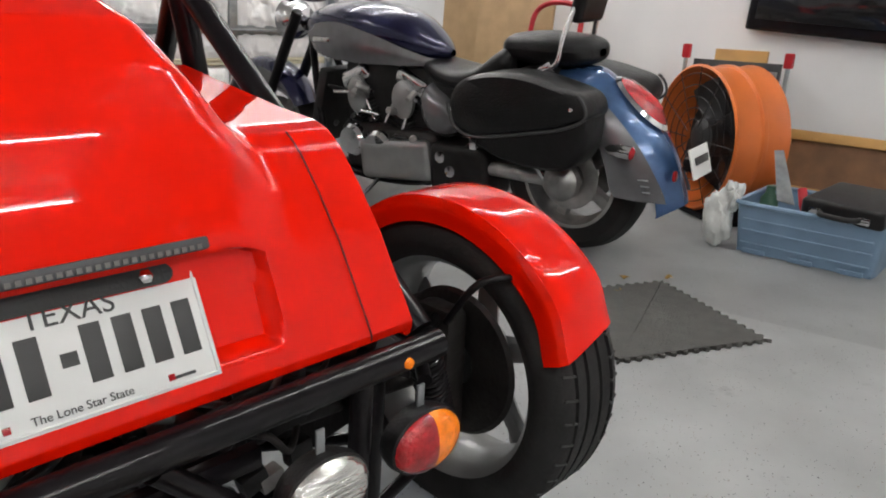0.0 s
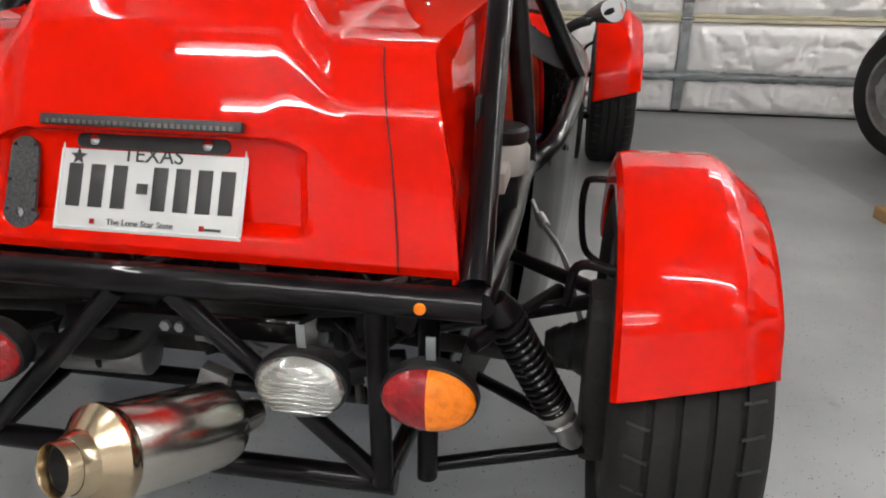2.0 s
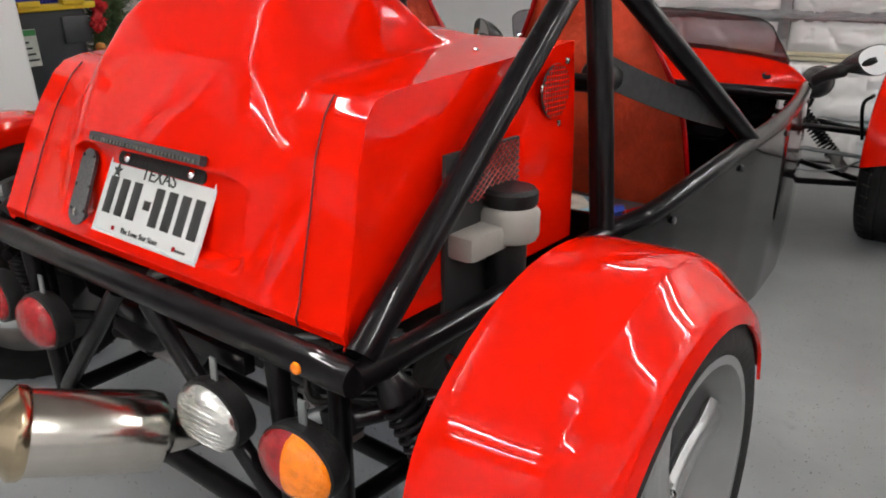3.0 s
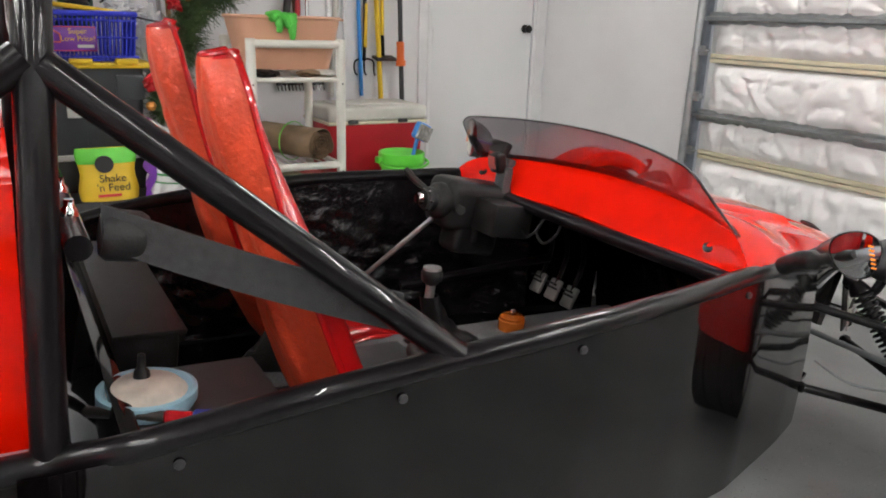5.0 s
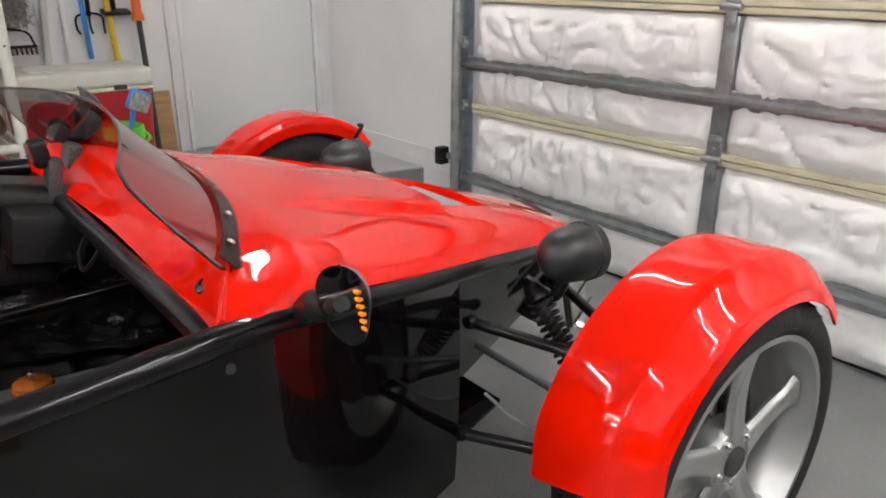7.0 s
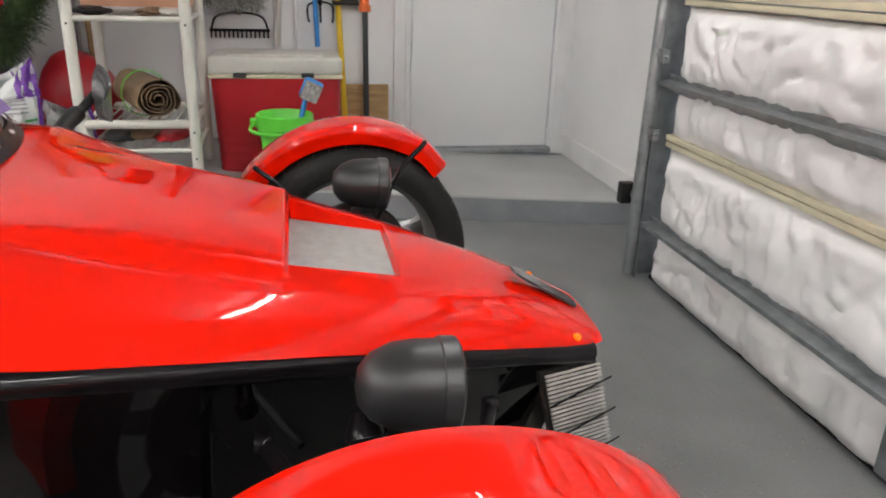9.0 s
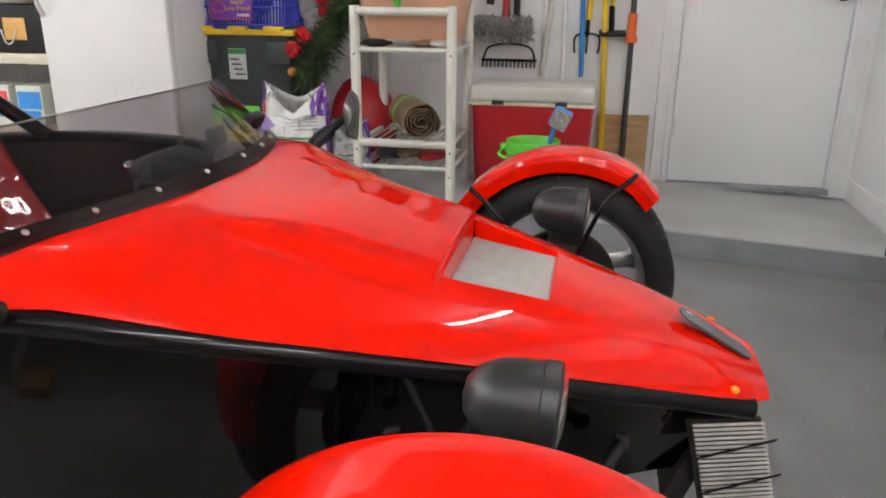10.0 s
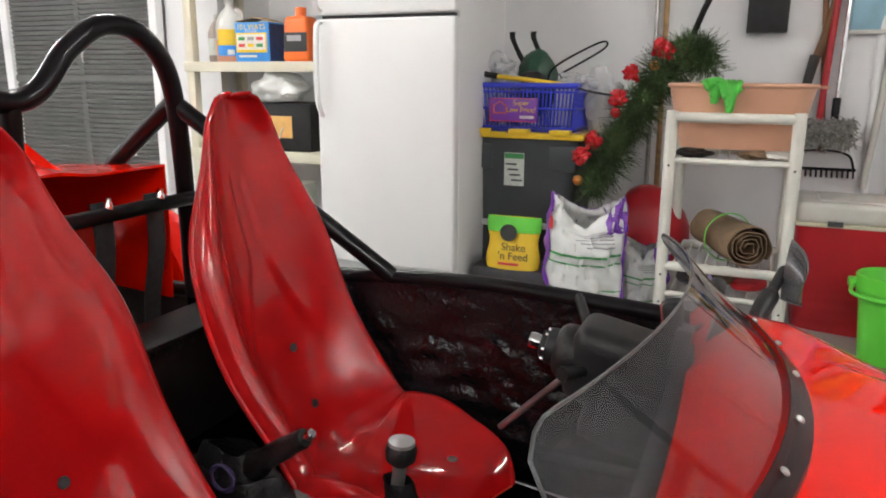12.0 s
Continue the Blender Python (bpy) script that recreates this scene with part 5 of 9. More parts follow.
def build_seat(x, dy=0.0, dz=0.0):
    def f(u, v):
        full = (2 * u - 1) * 1.3
        s = max(-1, min(1, full))
        over = max(0, abs(full) - 1) / 0.3
        y, z, half = lerp_table(SEAT_LINE, v)
        y2, z2, _ = lerp_table(SEAT_LINE, min(1, v + 0.02))
        y1, z1, _ = lerp_table(SEAT_LINE, max(0, v - 0.02))
        n = Vector((0, -(z2 - z1), y2 - y1))
        n.normalize()
        if n.y < 0 and v > 0.5:
            n = -n
        if v <= 0.5 and n.z < 0:
            n = -n
        side = abs(s) ** 2.2
        wing = side * (0.075 * (0.55 + 0.45 * math.sin(min(1, v) * math.pi)) + 0.09 * sstep(0.04, 0.24, v) * (1 - sstep(0.4, 0.68, v)))
        bolster = 0.02 * math.sin(abs(s) * math.pi) * sstep(0.45, 0.6, v)
        curl = 0.02 * sstep(0.92, 1.0, v)
        # the rim rolls outwards and back
        th = over * 2.0
        roll = 0.036 * sstep(0.0, 0.3, v) * (1 - 0.85 * sstep(0.76, 0.95, v))
        out = Vector((math.copysign(roll * math.sin(th), s) if over else 0, 0, 0)) - n * roll * 1.25 * (1 - math.cos(th))
        return Vector((x + s * half, y + dy, z + dz)) + n * (wing - bolster * 0.5 + curl) + out
    def sm(u, v):
        q = min(1, (1 - v) / 0.03) * (1 + 1.4 * math.exp(-((v - 0.41) / 0.12) ** 2))
        a = [f(max(0, min(1, u + e * (0.3 + 0.7 * min(1, q)))), max(0, min(1, v + d * q))) for d in (-0.03, -0.015, 0, 0.015, 0.03) for e in (-0.05, -0.025, 0, 0.025, 0.05)]
        s = (2 * u - 1) * 1.3
        slot = (1 - sstep(0.1, 0.2, abs(s))) * sstep(0.68, 0.72, v) * (1 - sstep(0.855, 0.885, v))
        brow = 0.755 - 0.13 * sstep(0.05, 0.62, abs(s)) + 0.07 * sstep(0.6, 0.95, abs(s))
        well = (1 - sstep(brow - 0.03, brow + 0.012, v)) * sstep(0.46, 0.6, v) * (1 - sstep(0.62, 0.82, abs(s)))
        dent = 0.011 * max(slot * 0.8, well)
        return sum(a, Vector()) / 25 - Vector((0, 0.92, 0.38)) * dent
    seat = part("bucket_seat", sheet(sm, 84, 130), SEATRED, car, "moulded red fibreglass bucket seat")
    back = sheet(lambda u, v: sm(u, v) + (Vector((0, -0.006, -0.002)) if v > 0.45 else Vector((0, 0, -0.006))), 60, 90)
    part("seat_back_shell", back, RED_RAW, seat, "rough unpolished red shell back")
    rim = [sm(0, k / 80) for k in range(81)] + [sm(k / 36, 1) for k in range(1, 36)] + [sm(1, 1 - k / 80) for k in range(81)]
    part("rolled_edge", pipe(bmesh.new(), rim, 0.006, 8, smooth=False), SEATRED, seat)
    for v in (0.5, 0.6):
        p = sm(0.42, v)
        part("seat_bolt", lathe(bmesh.new(), [(0.011, 0), (0.01, 0.004), (0, 0.005)], along(p, p + Vector((0, 1, 0.4))), 14), GREYPLASTIC, seat)
    for u in (0.3, 0.7):
        p = sm(u, 0.14)
        part("seat_bolt", lathe(bmesh.new(), [(0.012, 0), (0.011, 0.004), (0, 0.005)], along(p, p + Vector((0, 0, 1))), 14), ALU, seat)


def build_loose_wheel():
    m = SLOPE @ pose(0.315, 1.46, 0.385, -24, 14, 20)
    w = tagged(empty("steering_wheel"), "black steering wheel lying on the passenger seat", "steering wheel")
    rim = [m @ Vector((0.15 * math.cos(a), 0.15 * math.sin(a), 0)) for a in [2 * math.pi * k / 40 for k in range(41)]]
    part("rim", pipe(bmesh.new(), rim, 0.014, 10, smooth=False), LEATHER, w)
    for a in (90, 210, 330):
        part("spoke", pipe(bmesh.new(), [m @ Vector((0.03 * math.cos(radians(a)), 0.03 * math.sin(radians(a)), -0.01)), m @ Vector((0.145 * math.cos(radians(a)), 0.145 * math.sin(radians(a)), 0))], 0.012, 8, smooth=False, flat=0.5), BPLASTIC, w)
    part("boss", lathe(bmesh.new(), [(0.045, -0.02), (0.045, 0.0), (0.03, 0.008), (0, 0.008)], m, 24), BPLASTIC, w)


def build_cockpit():
    build_seat(-0.315)
    build_seat(0.3, -0.03, -0.03)
    # shoulder belts over the bar
    for x, w in ((-0.36, 0.055), (-0.2, 0.055), (0.2, 0.055), (0.36, 0.055)):
        part("belt", sheet(lambda u, v, x=x, w=w: Vector((x + (u - 0.5) * w, 0.665 + 0.012 * math.sin(v * 5), 0.815 - 0.34 * v)), 4, 12, 0.004), FABRIC, car, "black webbing belt")
    part("belt_pad", sheet(lambda u, v: Vector((0.46 + 0.125 * u, 0.72 + 0.4 * u, 0.815 - 0.125 * u - 0.008 * math.sin(3.14 * u))) + Vector((0.006, 0, (v - 0.5) * 0.062)), 16, 4, 0.006), FABRIC, car, "dark grey belt pad across the seat")
    part("belt_reel", lathe(bmesh.new(), [(0.03, 0), (0.036, 0.008), (0.036, 0.05), (0.03, 0.06)], along((0.45, 0.72, 0.80), (0.45, 1.2, 0.74)), 20), BPLASTIC, car)
    # belt buckle strap with a white label between the seats, and a hose fitting behind
    st = part("buckle_strap", sheet(lambda u, v: Vector((0.085 + 0.05 * u, 1.03 + 0.14 * v + 0.01 * math.sin(v * 8), 0.6 - 0.26 * v)), 5, 16, 0.01), FABRIC, car, "folded black belt strap with a white label")
    part("label", sheet(lambda u, v: Vector((0.092 + 0.036 * u, 1.073 + 0.028 * v, 0.548 - 0.05 * v)), 3, 4, 0.003), PAPERW, st)
    part("buckle", B((0.11, 1.175, 0.34), (0.06, 0.03, 0.09), spin(rx=28), bevel=0.008), BPLASTIC, st)
    ft = part("hose_fitting", rod(bmesh.new(), (0.44, 0.8, 0.503), (0.455, 0.84, 0.5), 0.011, n=8), REDLENS, car, "red and blue anodised hose fitting")
    part("fitting_nut", rod(bmesh.new(), (0.455, 0.84, 0.5), (0.468, 0.872, 0.5), 0.013, n=6), ANOBLUE, ft)
    part("hose", pipe(bmesh.new(), [(0.44, 0.8, 0.503), (0.41, 0.74, 0.505), (0.36, 0.7, 0.49)], 0.009), GRIME, ft)
    # gear lever with gaiter
    g = part("gear_lever", rod(bmesh.new(), (-0.016, 1.53, 0.44), (-0.016, 1.535, 0.50), 0.012), ALU, car, "gear lever with black and silver knob and leather gaiter")
    part("knob", lathe(bmesh.new(), [(0.014, 0), (0.026, 0.012), (0.028, 0.03), (0.024, 0.04)], Matrix.Translation((-0.016, 1.535, 0.497)), 26), BPLASTIC, g)
    part("knob_top", lathe(bmesh.new(), [(0.024, 0), (0.023, 0.006), (0.0, 0.01)], Matrix.Translation((-0.016, 1.535, 0.537)), 26), SILVER, g, "silver knob cap")

    def gaiter(u, v):
        a = 2 * math.pi * u
        r = 0.021 + 0.012 * v + 0.045 * v ** 5 + 0.007 * math.sin(4 * a + v * 3) * v
        return Vector((-0.016 + r * math.cos(a), 1.53 + 1.25 * r * math.sin(a) + 0.05 * v, 0.468 - 0.128 * v + 0.005 * math.sin(v * 22)))
    part("gaiter", sheet(gaiter, 24, 12), LEATHER, g)
    # handbrake
    h = part("handbrake", pipe(bmesh.new(), [(-0.035, 1.12, 0.325), (-0.03, 1.18, 0.365), (-0.022, 1.245, 0.42), (-0.014, 1.31, 0.473), (-0.01, 1.345, 0.5)], [0.036, 0.03, 0.022, 0.019, 0.017]), LEATHER, car, "black handbrake lever with silver button")
    part("button", rod(bmesh.new(), (-0.01, 1.342, 0.498), (-0.007, 1.364, 0.515), 0.01), CHROME, h)
    part("gaiter", sheet(lambda u, v: Vector((-0.03 + (0.03 + 0.035 * v + 0.006 * math.sin(19 * u)) * math.cos(6.2832 * u), 1.17 + (0.05 + 0.08 * v + 0.01 * math.sin(25 * u)) * math.sin(6.2832 * u), 0.425 - 0.085 * v + 0.014 * math.sin(12 * v) * math.sin(9 * u))), 36, 10), LEATHER, h)
    # orange cap
    o = part("orange_cap", lathe(bmesh.new(), [(0.036, 0), (0.038, 0.004), (0.038, 0.03), (0.035, 0.033), (0.035, 0.038), (0.03, 0.042), (0.0, 0.042)], Matrix.Translation((-0.02, 1.81, 0.337)), 36), ORANGE, car, "anodised orange cap on the console")
    part("stud", rod(bmesh.new(), (-0.02, 1.81, 0.375), (-0.02, 1.81, 0.397), 0.007), CHROME, o)
    part("phone_shelf", B((0.03, 1.36, 0.341), (0.13, 0.2, 0.008), bevel=0.002), GREYPLASTIC, car)
    # steering column with wheel taken off
    a, b = Vector((-0.345, 1.715, 0.638)), Vector((-0.36, 2.0, 0.60))
    col = part("steering_column", B((-0.365, 1.875, 0.612), (0.15, 0.27, 0.155), spin(rx=-8), bevel=0.04, seg=5), BPLASTIC, car, "black steering column shroud, wheel taken off")
    m = along(a, a + (a - b))
    part("hub_boss", lathe(bmesh.new(), [(0.05, -0.06), (0.056, -0.03), (0.054, -0.01), (0.046, 0.0), (0.038, 0.004), (0.036, 0.02), (0.028, 0.024), (0.026, 0.034)], m, 32), BPLASTIC, col)
    part("splined_hub", lathe(bmesh.new(), [(0.015, 0.034), (0.017, 0.05), (0.015, 0.058), (0, 0.058)], m, 20), CHROME, col, "bright splined hub")
    for k in range(6):
        p = m @ Vector((0.03 * math.cos(k * 1.047), 0.03 * math.sin(k * 1.047), 0.022))
        part("hub_bolt", lathe(bmesh.new(), [(0.0045, 0), (0.0045, 0.006), (0, 0.007)], along(p, p + (a - b)), 8), CHROME, col)
    part("lower_shroud", B((-0.35, 1.86, 0.525), (0.1, 0.16, 0.12), spin(rx=-10), bevel=0.025, seg=3), BPLASTIC, col)
    part("stalk", pipe(bmesh.new(), [(-0.42, 1.78, 0.63), (-0.48, 1.74, 0.66), (-0.52, 1.71, 0.70)], [0.009, 0.011, 0.008]), BPLASTIC, col)
    part("stalk", pipe(bmesh.new(), [(-0.3, 1.78, 0.62), (-0.24, 1.75, 0.63)], [0.012, 0.014]), BPLASTIC, col)
    part("ignition", lathe(bmesh.new(), [(0.016, 0), (0.016, 0.014), (0.008, 0.016), (0, 0.016)], along((-0.305, 1.84, 0.59), (0.2, 1.75, 0.57)), 18), CHROME, col)
    part("key_fob", B((-0.283, 1.835, 0.54), (0.012, 0.02, 0.05), spin(ry=8), bevel=0.004), BPLASTIC, col)
    part("key_ring", lathe(bmesh.new(), [(0.014, -0.001), (0.016, 0), (0.014, 0.001), (0.0125, 0)], along((-0.285, 1.835, 0.572), (-0.285, 2.8, 0.572)), 20, closed=True), CHROME, col)
    part("switch_panel", B((-0.25, 1.9, 0.60), (0.14, 0.14, 0.1), spin(rx=-6), bevel=0.012), BPLASTIC, col)
    part("steel_rod", rod(bmesh.new(), (-0.37, 1.74, 0.58), (-0.5, 1.565, 0.352), 0.0075), SILVER, car, "bare steel rod below the column")
    # display on a bracket
    d = part("display", B((-0.405, 1.985, 0.785), (0.085, 0.03, 0.05), spin(rx=-25), bevel=0.012), BPLASTIC, car, "small digital dash display on a bracket")
    part("screen", B((-0.405, 1.970, 0.779), (0.06, 0.004, 0.032), spin(rx=-25), bevel=0.002), SCREEN, d)
    part("bracket", B((-0.4, 2.0, 0.70), (0.075, 0.03, 0.11), spin(rx=-10), bevel=0.006), CARBON, d)
    sticker = part("badge", B((-0.47, 1.985, 0.778), (0.075, 0.003, 0.05), spin(rx=44), bevel=0.001), BADGE, car, "small violet-framed sticker on the screen")
    part("badge_face", B((-0.47, 1.9835, 0.7765), (0.06, 0.003, 0.036), spin(rx=44)), PAPER, sticker)
    clamp = part("phone_clamp", B((-0.326, 1.925, 0.752), (0.05, 0.034, 0.06), spin(rx=12), bevel=0.01, seg=3), BPLASTIC, car, "black phone clamp on the dash")
    part("clamp_pad", B((-0.332, 1.906, 0.752), (0.036, 0.006, 0.04), spin(rx=12), bevel=0.004), SCREEN, clamp, "dull red clamp pad")
    part("clamp_arm", B((-0.318, 1.945, 0.69), (0.05, 0.03, 0.1), spin(rx=-6), bevel=0.006), CARBON, clamp)
    for x in (-0.18, -0.1):
        part("wire_loop", pipe(bmesh.new(), [(x, 1.96, 0.64), (x - 0.02, 1.94, 0.59), (x + 0.03, 1.93, 0.565), (x + 0.06, 1.95, 0.6), (x + 0.05, 1.97, 0.64)], 0.004), BPLASTIC, car, "loose dark wiring loop")
    for x in (-0.44, -0.355, -0.27):
        p = part("pedal", B((x, 2.24, 0.3), (0.055, 0.014, 0.075), spin(rx=-25), bevel=0.006), ALU, car, "ribbed alloy pedal")
        part("pedal_arm", pipe(bmesh.new(), [(x, 2.25, 0.32), (x, 2.28, 0.42), (x, 2.26, 0.52)], 0.008), BLACK, p)
        for k in range(4):
            part("grip", B((x, 2.232 - 0.004 * k + 0.006, 0.275 + 0.017 * k), (0.05, 0.006, 0.007), spin(rx=-25)), BPLASTIC, p)
    bx = part("storage_tub", B((-0.13, 0.81, 0.385), (0.62, 0.12, 0.29), spin(rx=-4), bevel=0.012), BPLASTIC, car, "black ribbed plastic tub behind the seats")
    part("rim", B((-0.13, 0.825, 0.533), (0.64, 0.13, 0.012), bevel=0.004), BPLASTIC, bx)
    for k in range(15):
        part("rim_rib", slab([(-0.42 + k * 0.042, 0.872, 0.528), (-0.42 + k * 0.042, 0.89, 0.526), (-0.42 + k * 0.042, 0.888, 0.514), (-0.42 + k * 0.042, 0.872, 0.495)], 0.005, (1, 0, 0)), BPLASTIC, bx)
    # coil of violet cord beside the handbrake
    cord = [(0.03 + 0.004 * math.sin(k * 1.7), 1.19 + (0.026 + 0.003 * math.sin(k)) * math.cos(k * 0.7), 0.392 + (0.026 + 0.003 * math.cos(k)) * math.sin(k * 0.7)) for k in range(32)]
    part("cord_coil", pipe(bmesh.new(), cord, 0.0035, 8, per=3), CORDV, car, "coiled violet cord beside the handbrake")


SEATRED = material("crimson_seat_gelcoat", (0.36, 0.005, 0.006), 0.35, vary=0.03, scale=3, bump=0.006, bump_scale=6, coat=1.0, spec=0.02, coat_ior=1.5, bump_detail=0)
HEADSHELL = material("satin_black_shell", (0.02, 0.02, 0.021), 0.38, vary=0.15, scale=8)
FINS = material("bright_cooler_fins", (0.55, 0.53, 0.5), 0.45, 0.3, vary=0.15, scale=30)
MIRROR = material("mirror_glass", (0.85, 0.85, 0.86), 0.02, 1.0, vary=0.01)
RESV = material("grey_reservoir_plastic", (0.36, 0.34, 0.31), 0.45, vary=0.15, scale=10, bump=0.05)
DISHBLUE = material("pale_blue_plastic", (0.3, 0.5, 0.6), 0.4, vary=0.1, scale=12)
DISHTOP = material("cream_foam", (0.62, 0.56, 0.48), 0.7, vary=0.2, scale=20, bump=0.2)
PAPER = material("pale_pink_paper", (0.62, 0.42, 0.45), 0.6, vary=0.05)
PAPERW = material("white_label", (0.66, 0.64, 0.58), 0.6, vary=0.1, scale=60)
CORDV = material("violet_cord", (0.035, 0.022, 0.08), 0.6, vary=0.2, scale=60)
ANOBLUE = material("blue_anodised", (0.03, 0.08, 0.5), 0.3, 0.4)
SCREEN = material("red_tinted_display", (0.35, 0.09, 0.08), 0.15, vary=0.05)
BADGE = material("violet_sticker", (0.3, 0.18, 0.5), 0.3, vary=0.1)
for lx, kind in ((0.4475, "tail"), (0.2585, "reverse"), (-0.2585, "fog"), (-0.4475, "tail")):
    oval_lamp(lx, kind)
build_running_gear()
build_engine()
build_cockpit()
build_loose_wheel()


# ---------- left side of the garage ----------
BLUEP = material("royal_blue_plastic", (0.03, 0.045, 0.5), 0.35, vary=0.1, scale=8)
YELLOWP = material("yellow_plastic", (0.75, 0.5, 0.02), 0.4, vary=0.06, scale=8)
CHARCOAL = material("charcoal_plastic", (0.045, 0.05, 0.055), 0.45, vary=0.12, scale=6, bump=0.05)
CREAMP = material("cream_resin", (0.62, 0.58, 0.46), 0.55, vary=0.06, scale=8, bump=0.05)
RACKW = material("white_powder_coat", (0.72, 0.71, 0.64), 0.4, vary=0.08, scale=10)
FRIDGEW = material("white_enamel", (0.78, 0.78, 0.77), 0.3, vary=0.02, scale=3, bump=0.06, bump_scale=240)
COOLRED = material("red_cooler_plastic", (0.42, 0.01, 0.018), 0.4, vary=0.1, scale=6, bump=0.05)
LIDW = material("off_white_plastic", (0.62, 0.6, 0.55), 0.45, vary=0.08, scale=9, bump=0.05)
GREENP = material("lime_plastic", (0.12, 0.6, 0.05), 0.35, vary=0.08, scale=8)
GLOVEG = material("green_rubber", (0.06, 0.42, 0.04), 0.5, vary=0.15, scale=30, bump=0.2)
SKYP = material("bright_blue_plastic", (0.04, 0.25, 0.65), 0.35, vary=0.1, scale=8)
PEACH = material("peach_plastic", (0.62, 0.34, 0.22), 0.45, vary=0.05, scale=6)
TARP = material("brown_tarpaulin", (0.2, 0.13, 0.075), 0.55, vary=0.3, scale=10, bump=0.4, bump_scale=30)
PURPLE = material("purple_film", (0.16, 0.04, 0.34), 0.3, vary=0.15, scale=10, bump=0.2, bump_scale=25)
SACKW = material("white_woven_sack", (0.66, 0.67, 0.65), 0.35, vary=0.08, scale=14, bump=0.4, bump_scale=20)
SACKGREEN = material("green_print", (0.05, 0.28, 0.08), 0.4, vary=0.1)
SACKGREY = material("faded_grey_print", (0.3, 0.3, 0.32), 0.5)
SACKRED = material("red_print", (0.6, 0.05, 0.05), 0.4, vary=0.2, scale=20)
NEEDLE = material("pine_needles", (0.045, 0.08, 0.024), 0.7, vary=0.6, scale=9, second=(0.16, 0.13, 0.05), second_at=0.6)
BERRY = material("red_baubles", (0.5, 0.015, 0.02), 0.25, vary=0.2, scale=30)
GOLDB = material("gold_bauble", (0.6, 0.25, 0.06), 0.3, 0.5, vary=0.2)
WOOD = material("pale_wood", (0.4, 0.24, 0.1), 0.55, vary=0.25, scale=5, bump=0.15, bump_scale=40, stretch=(1, 1, 8))
DARKWOOD = material("worn_brown_wood", (0.17, 0.08, 0.035), 0.6, vary=0.35, scale=7, bump=0.2, bump_scale=40)
MOP = material("grey_mop_yarn", (0.3, 0.29, 0.27), 0.9, vary=0.4, scale=70, bump=0.8, bump_scale=90)
FILM = material("clear_plastic_bag", (0.75, 0.75, 0.76), 0.25, vary=0.1, scale=20, bump=0.8, bump_scale=24, alpha=0.55)
PAPER = material("printed_paper", (0.6, 0.63, 0.58), 0.5, vary=0.1, scale=60)
CARD = material("brown_cardboard", (0.38, 0.25, 0.13), 0.7, vary=0.12, scale=8, bump=0.08)
JUGW = material("milky_plastic", (0.62, 0.62, 0.6), 0.35, vary=0.06, scale=9)
LIQUID = material("orange_liquid_in_milky_plastic", (0.6, 0.27, 0.17), 0.35, vary=0.05, scale=9)
JARGLASS = material("cloudy_jar_glass", (0.5, 0.42, 0.36), 0.15, vary=0.15, scale=12, alpha=0.75)
TANLABEL = material("tan_label", (0.6, 0.33, 0.1), 0.5, vary=0.12, scale=30)
NAVYP = material("dark_blue_print", (0.015, 0.035, 0.12), 0.5, vary=0.3, scale=30)
ORANGEP = material("orange_plastic", (0.75, 0.14, 0.02), 0.4, vary=0.1, scale=8)
LOUVRE = material("dark_louvre_paint", (0.13, 0.13, 0.125), 0.5, vary=0.12, scale=5, bump=0.05)
DKGREEN = material("dark_green_paint", (0.02, 0.07, 0.04), 0.4, vary=0.2, scale=10)


def thing(name, label, category, group=""):
    return tagged(empty(name), label, category, group)


def build_fridge():
    y0, y1, xf, z0 = 0.13, 0.835, -2.05, deck(0.5)
    f = thing("refrigerator", "white top-freezer refrigerator with closed doors", "refrigerator")
    part("cabinet", B((xf - 0.37, (y0 + y1) / 2, z0 + 0.86), (0.62, y1 - y0, 1.72), bevel=0.012), FRIDGEW, f)
    zg = 1.49
    d = part("fridge_door", B((xf - 0.03, (y0 + y1) / 2, (z0 + 0.06 + zg) / 2), (0.06, y1 - y0, zg - z0 - 0.07), bevel=0.014, seg=3), FRIDGEW, f)
    e = part("freezer_door", B((xf - 0.03, (y0 + y1) / 2, (zg + 0.012 + z0 + 1.72) / 2), (0.06, y1 - y0, z0 + 1.72 - zg - 0.012), bevel=0.014, seg=3), FRIDGEW, f)
    part("door_gasket", B((xf - 0.05, (y0 + y1) / 2, zg + 0.004), (0.02, y1 - y0 - 0.03, 0.012)), GREYPLASTIC, f)
    part("door_handle", pipe(bmesh.new(), [(xf + 0.005, y0 + 0.03, zg - 0.02), (xf + 0.04, y0 + 0.028, zg - 0.06), (xf + 0.042, y0 + 0.026, zg - 0.35), (xf + 0.005, y0 + 0.026, zg - 0.45)], 0.014, flat=0.7), FRIDGEW, d)
    part("door_handle", pipe(bmesh.new(), [(xf + 0.005, y0 + 0.03, zg + 0.03), (xf + 0.04, y0 + 0.028, zg + 0.06), (xf + 0.04, y0 + 0.028, zg + 0.24), (xf + 0.005, y0 + 0.028, zg + 0.3)], 0.014, flat=0.7), FRIDGEW, e)


